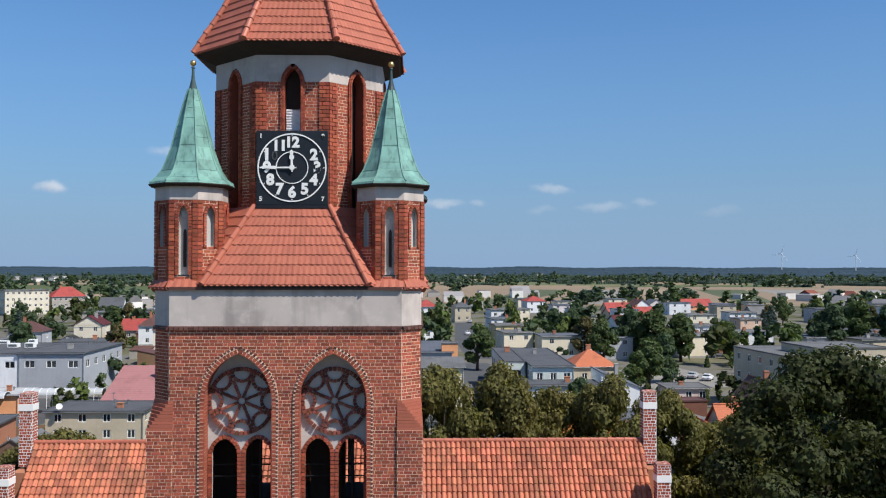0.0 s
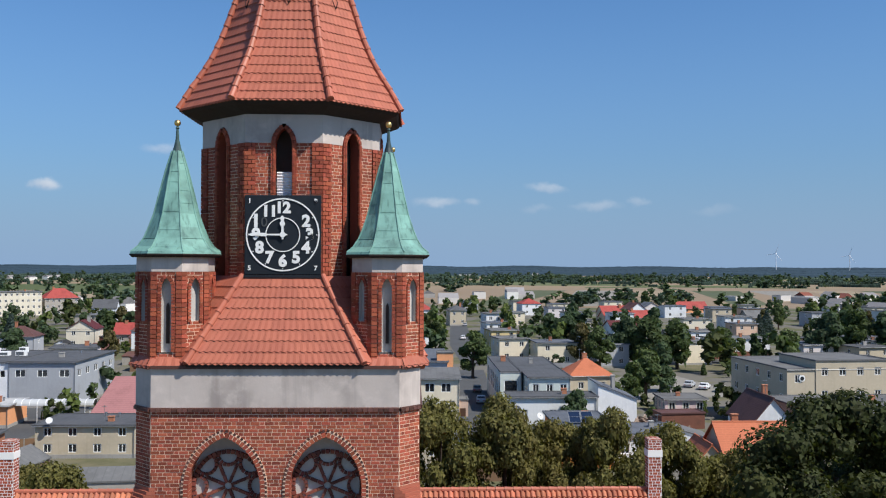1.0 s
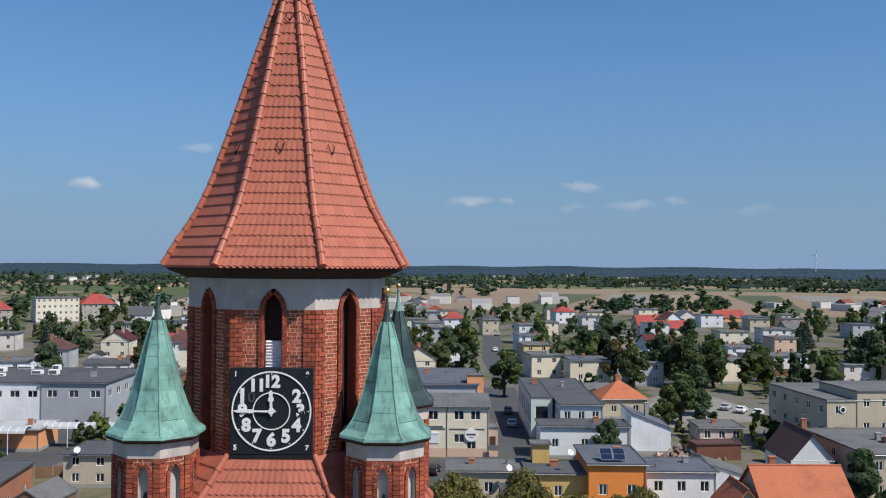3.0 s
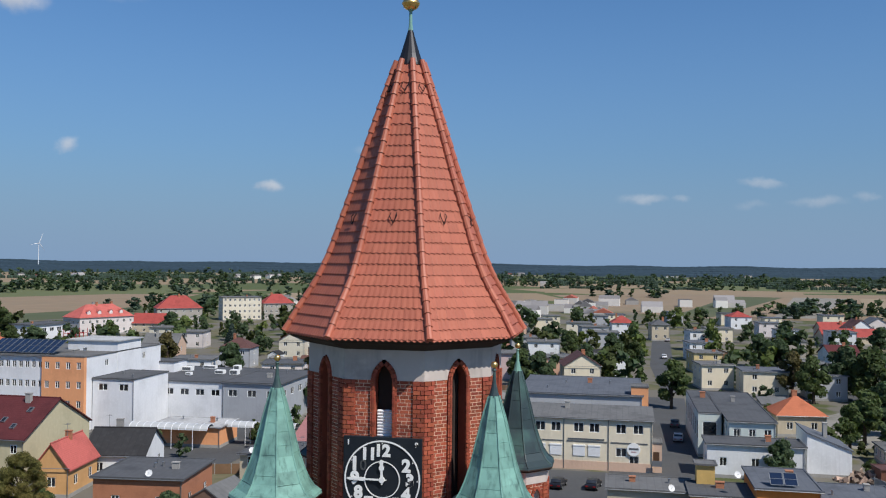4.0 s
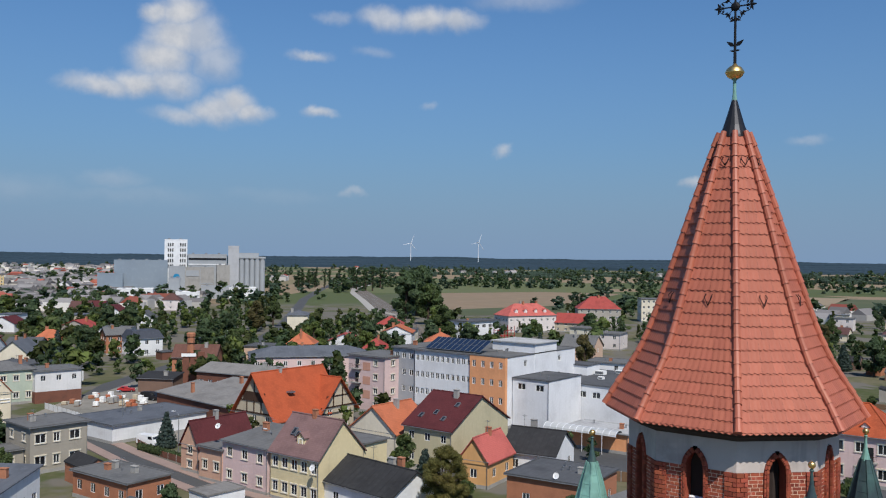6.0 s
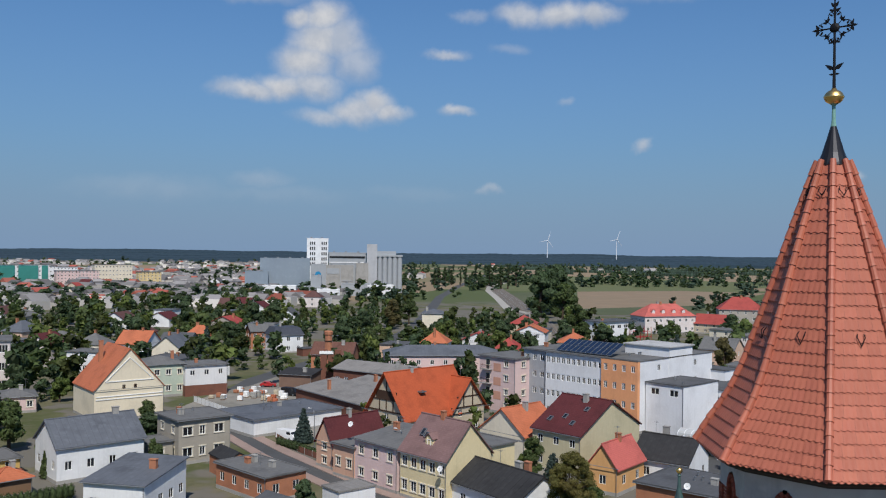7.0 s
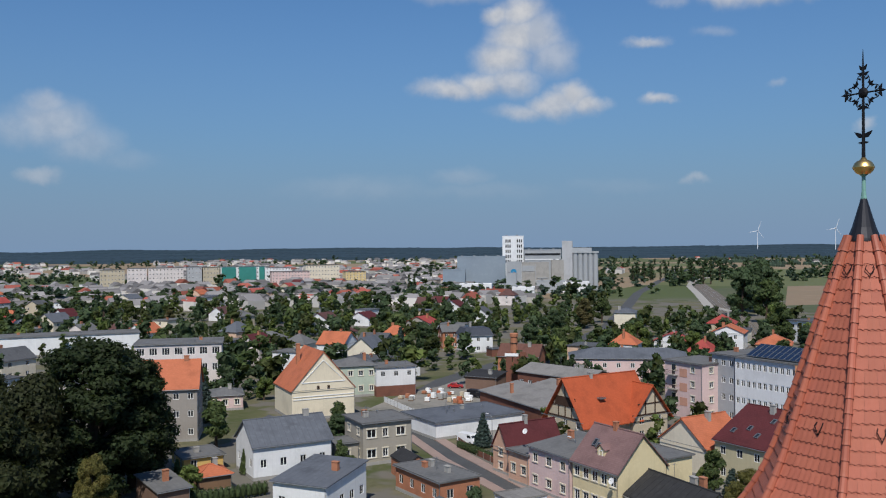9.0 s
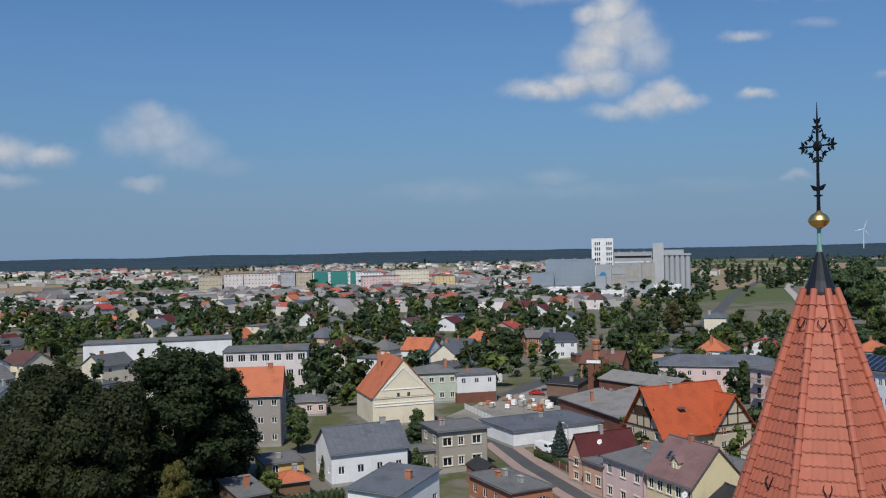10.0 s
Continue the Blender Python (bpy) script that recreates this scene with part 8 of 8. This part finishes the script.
scrap_rng = random.Random(31)
scrap_v, scrap_f = [], []
for i in range(130):
    r, a = 5.5 * scrap_rng.random() ** 0.6, scrap_rng.uniform(0, 6.28)
    m = pose(45 + r * math.cos(a), 124 + 0.7 * r * math.sin(a), max(0.1, 1.6 * (1 - r / 5.5)), scrap_rng.uniform(-40, 40), scrap_rng.uniform(-40, 40), scrap_rng.uniform(0, 360))
    w, d, h = scrap_rng.uniform(0.2, 1.3), scrap_rng.uniform(0.1, 0.4), scrap_rng.uniform(0.08, 0.4)
    j = len(scrap_v)
    scrap_v += [m @ Vector((x, y, z)) for x in (-w, w) for y in (-d, d) for z in (-h, h)]
    scrap_f += [tuple(j + k for k in q) for q in ((0, 1, 3, 2), (4, 6, 7, 5), (0, 4, 5, 1), (2, 3, 7, 6), (0, 2, 6, 4), (1, 5, 7, 3))]
tagged(raw("scrap_pile", scrap_v, scrap_f, material("mixed_scrap", (0.30, 0.22, 0.17), 0.85, (0.12, 0.08, 0.06), grain=3, patch=0.6, stain=0.8, island=0.8)), "heap of brown scrap timber and rubble", "rubble", kind="stuff")

# ---- trees that can be told apart ----
for kind, x, y, h, s in (("linden", 5.0, 30, 18.7, 0.66), ("linden_b", 9.3, 30.5, 18.6, 0.72), ("linden", 12.8, 33, 17.0, 0.7), ("linden_b", 15.6, 30, 18.0, 0.66), ("linden", 19.6, 31, 17.0, 0.72),
                         ("linden_b", 23.8, 31, 15.2, 0.85), ("linden", 28.5, 30, 13.4, 0.8), ("linden_b", -20, 33, 14.2, 0.9), ("linden", -24, 38, 13, 0.9), ("maple", 23.4, 15.5, 21.4, 0.94), ("maple", 30, 20, 20.0, 0.95)):
    tree(kind, x, y, h, s)
for kind, x, y, h, s in (("chestnut", -131, 4.5, 25.0, 1.32), ("chestnut", -136, 11, 22, 1.0), ("chestnut_b", -110, -10, 19, 1.0), ("chestnut_b", -124, -6, 20, 1.0), ("chestnut_b", -132, -14, 20, 1.1), ("linden_b", -108, 0.5, 12, 0.7),
                         ("chestnut_b", -150, -10, 20, 1.0), ("chestnut", -165, -16, 20, 1.0), ("chestnut_b", -118, -18, 18, 1.0), ("linden", -62.5, 69.5, 10.5, 0.95)):
    tree(kind, x, y, h, s)


for row in (("green", 18, 188, 11), ("green", 52, 204, 11), ("green_b", 61, 214, 12.5), ("green", 66, 206, 13.5), ("green", 73, 207, 12), ("green", 51, 155, 10), ("green_b", 57, 165, 10), ("brown", 49, 214, 11), ("green_b", 52, 251, 11), ("green", 47, 149, 8), ("green_b", -3, 242, 9), ("green", 11, 259, 9), ("green_b", 51, 282, 10), ("green_b", 115, 211, 14), ("green", 125, 215, 15), ("green_b", 131, 210, 14), ("green", 138, 210, 14), ("spruce", 131, 299, 10), ("spruce", -19, 222, 12), ("green", 6, 248, 9)):
    tree(*row)
for row in (("green_b", -20, 311, 9), ("green", -10, 298, 9), ("green_b", -330, 395, 27), ("green_b", -306, 352, 24), ("green", -273, 330, 20), ("green_b", -346, 402, 23), ("green_b", -318, 376, 25), ("green", -220, 273, 14), ("fresh", -233, 255, 8), ("fresh", -207, 211, 8), ("brown", -301, 242, 13), ("green", -319, 268, 12), ("fresh", -186, 158, 9), ("green_b", -326, 185, 12), ("green_b", -332, 199, 11), ("green_b", -267, 140, 10), ("poplar", -595, 313, 16), ("poplar", -592, 316, 17), ("green_b", -239, 166, 10), ("green", -227, 169, 10), ("green_b", -93, 107, 7), ("spruce", -135, 116, 8)):
    tree(*row)
for row in (("green", -157, 31, 9), ("spruce", -183, 36, 11), ("spruce", -129, 74, 7), ("green", -158, 57, 6), ("fresh", -142, 46, 4), ("thuja", -135, 18, 4), ("thuja", -134, 29, 4.5), ("thuja", -133, 30.5, 4.5), ("green_b", -94, 122, 7), ("green_b", -96, 107, 7), ("fresh", -211, 190, 12), ("brown", -88.2, 134.5, 7.5), ("fresh", -461, -14, 11), ("fresh", -352, -9, 13), ("thuja", -60, 132, 4), ("brown", -101, 302, 11), ("green_b", -115, 303, 9), ("green", -106, 303, 10)):
    tree(*row)


poplar_rng = random.Random(77)
for k in range(13):
    a, r = radians(-47 + 5.6 * k / 13 + poplar_rng.uniform(-0.15, 0.15)), 880 + poplar_rng.uniform(-40, 60)
    tree("poplar", 10 + math.sin(a) * r, -22 + math.cos(a) * r, poplar_rng.uniform(15, 25), poplar_rng.uniform(0.9, 1.5))

OPEN = ((-20, 26, 94, 122), (4, 24, 120, 206), (-29, -8, 121, 150), (-192, -140, 72, 112), (44, 74, 150, 205), (-328, -285, -10, 50), (-106, -58, 118, 148))


def scatter():
    """Gardens, further houses, tree belts and the far forest."""
    rng = random.Random(5)
    roads = [Vector(p) for a, b in (*zip(STREET, STREET[1:]), *zip(LANE, LANE[1:])) for p in [(a[0] + (b[0] - a[0]) * i / 12, a[1] + (b[1] - a[1]) * i / 12) for i in range(13)]]

    def free(p, gap, road=8):
        for c, turn, w, d in FOOTPRINTS:
            q = p - c
            if abs(q.x) + abs(q.y) < 60:
                lx, ly = abs(q.x * math.cos(turn) + q.y * math.sin(turn)), abs(-q.x * math.sin(turn) + q.y * math.cos(turn))
                if lx < w + gap and ly < d + gap:
                    return False
        if any((p - q).length < road for q in roads):
            return False
        return not any(x0 < p.x < x1 and y0 < p.y < y1 for x0, x1, y0, y1 in OPEN)

    def at(az, r):
        return Vector((math.sin(radians(az)) * r + 8, math.cos(radians(az)) * r - 22))
    styles = ("flat", "gable", "hip", "gable_front")
    made = 0
    for i in range(2600):
        az, r = rng.uniform(-100, 32), math.exp(rng.uniform(math.log(235), math.log(900)))
        p = at(az, r)
        north = az > -38
        if north and r > 520 or (-52 < az < -24 and r > 380) or not free(p, 9, 13):
            continue
        if made > 185:
            break
        made += 1
        flat = rng.random() < (0.75 if north else 0.3)
        floors = 2 if flat else rng.choice((1, 2))
        far = r > 420
        house(p.x, p.y, rng.choice((0, 90, -90)) * (0 if north else 1) + (8 if north else 35) + rng.uniform(-6, 6), rng.uniform(8, 12), rng.uniform(8, 11), 6.2 if floors == 2 else 3.6,
              "flat" if flat else rng.choice(styles[1:]), rng.uniform(2.4, 3.8), rng.choice(("white", "white", "cream_pale", "beige", "beige_grey", "white_pink", "bluewhite", "pale_grey", "cream", "peach_pale")),
              rng.choice(("bitumen", "bitumen", "bluegrey", "darkgrey")) if flat else rng.choice(("tile_orange", "tile_red", "tile_brown", "tile_darkred", "bluegrey", "tile_brown", "bitumen", "darkgrey")),
              floors, 2, side=1, detail=not far, panes=False, chimneys=1, group="houses of the town")
    # sheds and garages in the back yards
    made = 0
    for i in range(900):
        az, r = rng.uniform(-100, 30), rng.uniform(95, 330)
        p = at(az, r)
        if p.y < 45 and p.x > -60 or made > 70 or not free(p, 4.5, 9):
            continue
        made += 1
        house(p.x, p.y, rng.choice((0, 90)) + rng.uniform(-8, 8), rng.uniform(4, 8), rng.uniform(3.5, 5.5), rng.uniform(2.3, 3.0), rng.choice(("flat", "shed", "shed", "gable")), rng.uniform(0.6, 1.6),
              rng.choice(("brick", "beige_grey", "grey", "wood", "brown", "white", "brick_dark", "beige")), rng.choice(("bitumen", "darkgrey", "corrugated", "rust", "slate", "tile_brown", "corrugated")), 0, 0,
              detail=False, over=0.15, name="shed", label="small flat yard shed with felt roof")
    made = 0
    for i in range(7000):
        az, r = rng.uniform(-98, 32), math.exp(rng.uniform(math.log(78), math.log(430)))
        p = at(az, r)
        near = r < 230
        if made > 180 or (p.x > -45 and p.y < 60) or not free(p, 0.9 if near else 3.2, 6):
            continue
        if near and rng.random() < 0.35:
            continue
        made += 1
        kind = rng.choices(("green", "green_b", "fresh", "brown", "spruce", "thuja", "bush", "poplar"), (14, 14, 16, 6, 5, 9, 30, 0) if near else (34, 34, 9, 6, 8, 4, 5, 3))[0]
        h = {"bush": 2.4, "thuja": 4.5, "spruce": 9, "poplar": 15, "fresh": 4.8}.get(kind, 8.5) * rng.uniform(0.7, 1.3)
        if near and kind in ("green", "green_b", "brown", "spruce"):
            h *= 0.68
        tree(kind, p.x, p.y, h, rng.uniform(0.85, 1.2))
    rows = []
    for i in range(5200):
        az, r = rng.uniform(-100, 33), math.exp(rng.uniform(math.log(150), math.log(640)))
        p = at(az, r)
        dense = noise.noise(Vector((p.x * 0.012, p.y * 0.012, 5.1)))
        if len(rows) > 900 or dense < -0.08 or (-48 < az < -30 and r > 430) or (az > -30 and r > 560) or not free(p, 2.4 if r > 260 else 1.2, 8) or (r < 230 and rng.random() < 0.6):
            continue
        rows.append((p.x, p.y, rng.uniform(4.5, 11) * (0.62 if r < 230 else 1), rng.uniform(0.8, 1.25)))
    # trees along the road out of town
    for i in range(900):
        az, r = rng.uniform(-63, -40), rng.uniform(225, 440)
        p = at(az, r)
        if len(rows) > 1150 or not free(p, 1.6, 7):
            continue
        rows.append((p.x, p.y, rng.uniform(4.5, 10), rng.uniform(0.8, 1.2)))
    # the wooded gardens in the west
    for i in range(2600):
        az, r = rng.uniform(-101, -58), rng.uniform(250, 640)
        p = at(az, r)
        if len(rows) > 1650 or not free(p, 1.6, 9) or (r < 330 and rng.random() < 0.5) or noise.noise(Vector((p.x * 0.014, p.y * 0.014, 2.2))) < -0.22:
            continue
        rows.append((p.x, p.y, rng.uniform(5.5, 11), rng.uniform(0.9, 1.4)))
    grove("garden_trees", rows, "trees of the town's gardens", ((LEAF_MID, "green"), (LEAF_DARK, "dark green"), (LEAF_DARK, "deep green"), (LEAF_MAPLE, "dull green"), (LEAF_FRESH, "light green"), (LEAF_DARK, "shady green")), 120, 0.10)

    def wooded(az, r, p):
        """How trees and open land lie beyond the town: sparse among the western suburbs, belts behind the fields."""
        d = noise.noise(Vector((p.x * 0.006, p.y * 0.006, 0.3))) + 0.5 * noise.noise(Vector((p.x * 0.02, p.y * 0.02, 4.3)))
        if az < -56:
            return d > (-0.3 if r < 740 else 0.12)
        if az < -40:
            return d > (0.0 if r < 900 else -0.2)
        if az < -22:
            return d > (0.25 if r < 680 else 0.62 if r < 930 else -0.4)
        return d > (0.15 if r < 720 else 0.42 if r < 1150 else -0.2 if r < 1500 else -0.45)
    rows = []
    for i in range(9000):
        az, r = rng.uniform(-102, 34), math.exp(rng.uniform(math.log(580), math.log(2250)))
        p = at(az, r)
        if len(rows) > 2700 or not wooded(az, r, p) or not free(p, 8, 9):
            continue
        rows.append((p.x, p.y, rng.uniform(5, 11) * (1.3 if rng.random() < 0.12 else 1), rng.uniform(1.1, 2.0)))
    grove("far_trees", rows, "trees of the far town edge and the fields", ((LEAF_HAZED, "haze-tinted green"), (LEAF_DARK, "dark green")), 46, 0.17, 4, 0.02)
    # walls and roofs of the farthest houses
    wv, wf = [], []
    greys, reds = ([], [], FAR_ROOF, "grey roofs of distant houses"), ([], [], FAR_ROOF_RED, "red roofs of distant houses")
    for i in range(3400):
        west = i < 2500
        az, r = rng.uniform(-104, -54) if west else rng.uniform(-54, 34), math.exp(rng.uniform(math.log(560 if west else 500), math.log(2200)))
        p = at(az, r)
        cluster = noise.noise(Vector((p.x * 0.004, p.y * 0.004, 7.7)))
        if cluster < (-0.12 if west else 0.3 if az < -22 else -0.15 if r < 740 else 0.42) or (not west and az < -22 and r < 1080) or (not west and az >= -22 and 740 < r < 1500 and rng.random() < 0.8) or not free(p, 9, 10):
            continue
        w, d, h, k = rng.uniform(8, 18), rng.uniform(8, 11), rng.uniform(3.2, 6.0), rng.choice((0.3, 2.5, 2.5, 3.5))
        turn = round(az / 12) * 12 + rng.choice((0, 90)) + rng.uniform(-5, 5)
        c, s = math.cos(radians(turn)), math.sin(radians(turn))
        q = [Vector((p.x + x * c - y * s, p.y + x * s + y * c, 0)) for x, y in ((0, 0), (w, 0), (w, d), (0, d), (0, d / 2), (w, d / 2))]
        j = len(wv)
        wv += [v + UP * z for v in q[:4] for z in (0, h)]
        wf += [(j + 2 * a, j + 2 * ((a + 1) % 4), j + 2 * ((a + 1) % 4) + 1, j + 2 * a + 1) for a in range(4)]
        rv, rf = (reds if k > 1 and rng.random() < (0.13 if west else 0.3) else greys)[:2]
        j = len(rv)
        rv += [v + UP * h for v in q[:4]] + [v + UP * (h + k) for v in q[4:]]
        rf += [(j, j + 1, j + 5, j + 4), (j + 2, j + 3, j + 4, j + 5), (j + 1, j + 2, j + 5), (j + 3, j, j + 4)]
    tagged(raw("far_house_walls", wv, wf, FAR_WALL), "pale walls of distant houses", "houses", kind="stuff")
    for rv, rf, mat, label in (greys, reds):
        tagged(raw("far_house_roofs", rv, rf, mat), label, "houses", kind="stuff")


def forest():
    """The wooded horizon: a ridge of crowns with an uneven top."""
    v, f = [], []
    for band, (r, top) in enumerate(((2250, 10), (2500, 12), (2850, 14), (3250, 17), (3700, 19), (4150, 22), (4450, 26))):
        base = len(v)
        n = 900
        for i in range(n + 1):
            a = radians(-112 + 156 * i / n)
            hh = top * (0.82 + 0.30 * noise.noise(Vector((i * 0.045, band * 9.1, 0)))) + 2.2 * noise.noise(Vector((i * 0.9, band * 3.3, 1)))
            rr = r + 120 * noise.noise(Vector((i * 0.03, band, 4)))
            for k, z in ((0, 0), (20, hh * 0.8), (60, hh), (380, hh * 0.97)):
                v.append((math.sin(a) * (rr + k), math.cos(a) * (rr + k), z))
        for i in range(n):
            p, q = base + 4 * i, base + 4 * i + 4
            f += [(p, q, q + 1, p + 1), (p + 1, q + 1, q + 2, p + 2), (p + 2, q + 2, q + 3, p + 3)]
    tagged(raw("far_forest", v, f, FOREST_HAZED), "dark wooded horizon, tinted blue for haze", "forest", kind="stuff")
    # belts of scrub and low woods behind the fields, open here and there
    v, f = [], []
    for band, (r, top, west) in enumerate(((1170, 4.5, -20), (1300, 6, -24), (1430, 6.5, -40), (1580, 7, -42), (1750, 8, -42), (1950, 9, -44))):
        for i in range(520):
            a = radians(west + (35 - west) * i / 520)
            mass = noise.noise(Vector((i * 0.05, band * 5.7, 2.0))) + 0.35 * noise.noise(Vector((i * 0.31, band * 2.9, 6.0)))
            if mass < (0.1 if band < 2 else -0.12):
                continue
            rr = r + 70 * noise.noise(Vector((i * 0.06, band * 1.7, 9)))
            half = radians((35 - west) / 520) * rr * 0.8
            base = Vector((math.sin(a) * rr + 8, math.cos(a) * rr - 22, 0))
            u, n = Vector((math.cos(a), -math.sin(a), 0)), Vector((math.sin(a), math.cos(a), 0))
            h = top * (0.75 + 0.5 * abs(noise.noise(Vector((i * 0.8, band, 3)))))
            ring = [base + u * (half * math.cos(k * math.pi / 3)) + n * (half * math.sin(k * math.pi / 3)) for k in range(6)]
            j = len(v)
            v += ring + [base.lerp(q, 0.85) + UP * (h * (0.62 + 0.1 * (k % 2))) for k, q in enumerate(ring)] + [base + UP * h]
            f += [(j + k, j + (k + 1) % 6, j + 6 + (k + 1) % 6, j + 6 + k) for k in range(6)] + [(j + 6 + k, j + 6 + (k + 1) % 6, j + 12) for k in range(6)]
    tagged(raw("far_scrub", v, f, SCRUB), "dark green belts of scrub and low woods behind the fields", "woods", kind="stuff")


scatter()
forest()
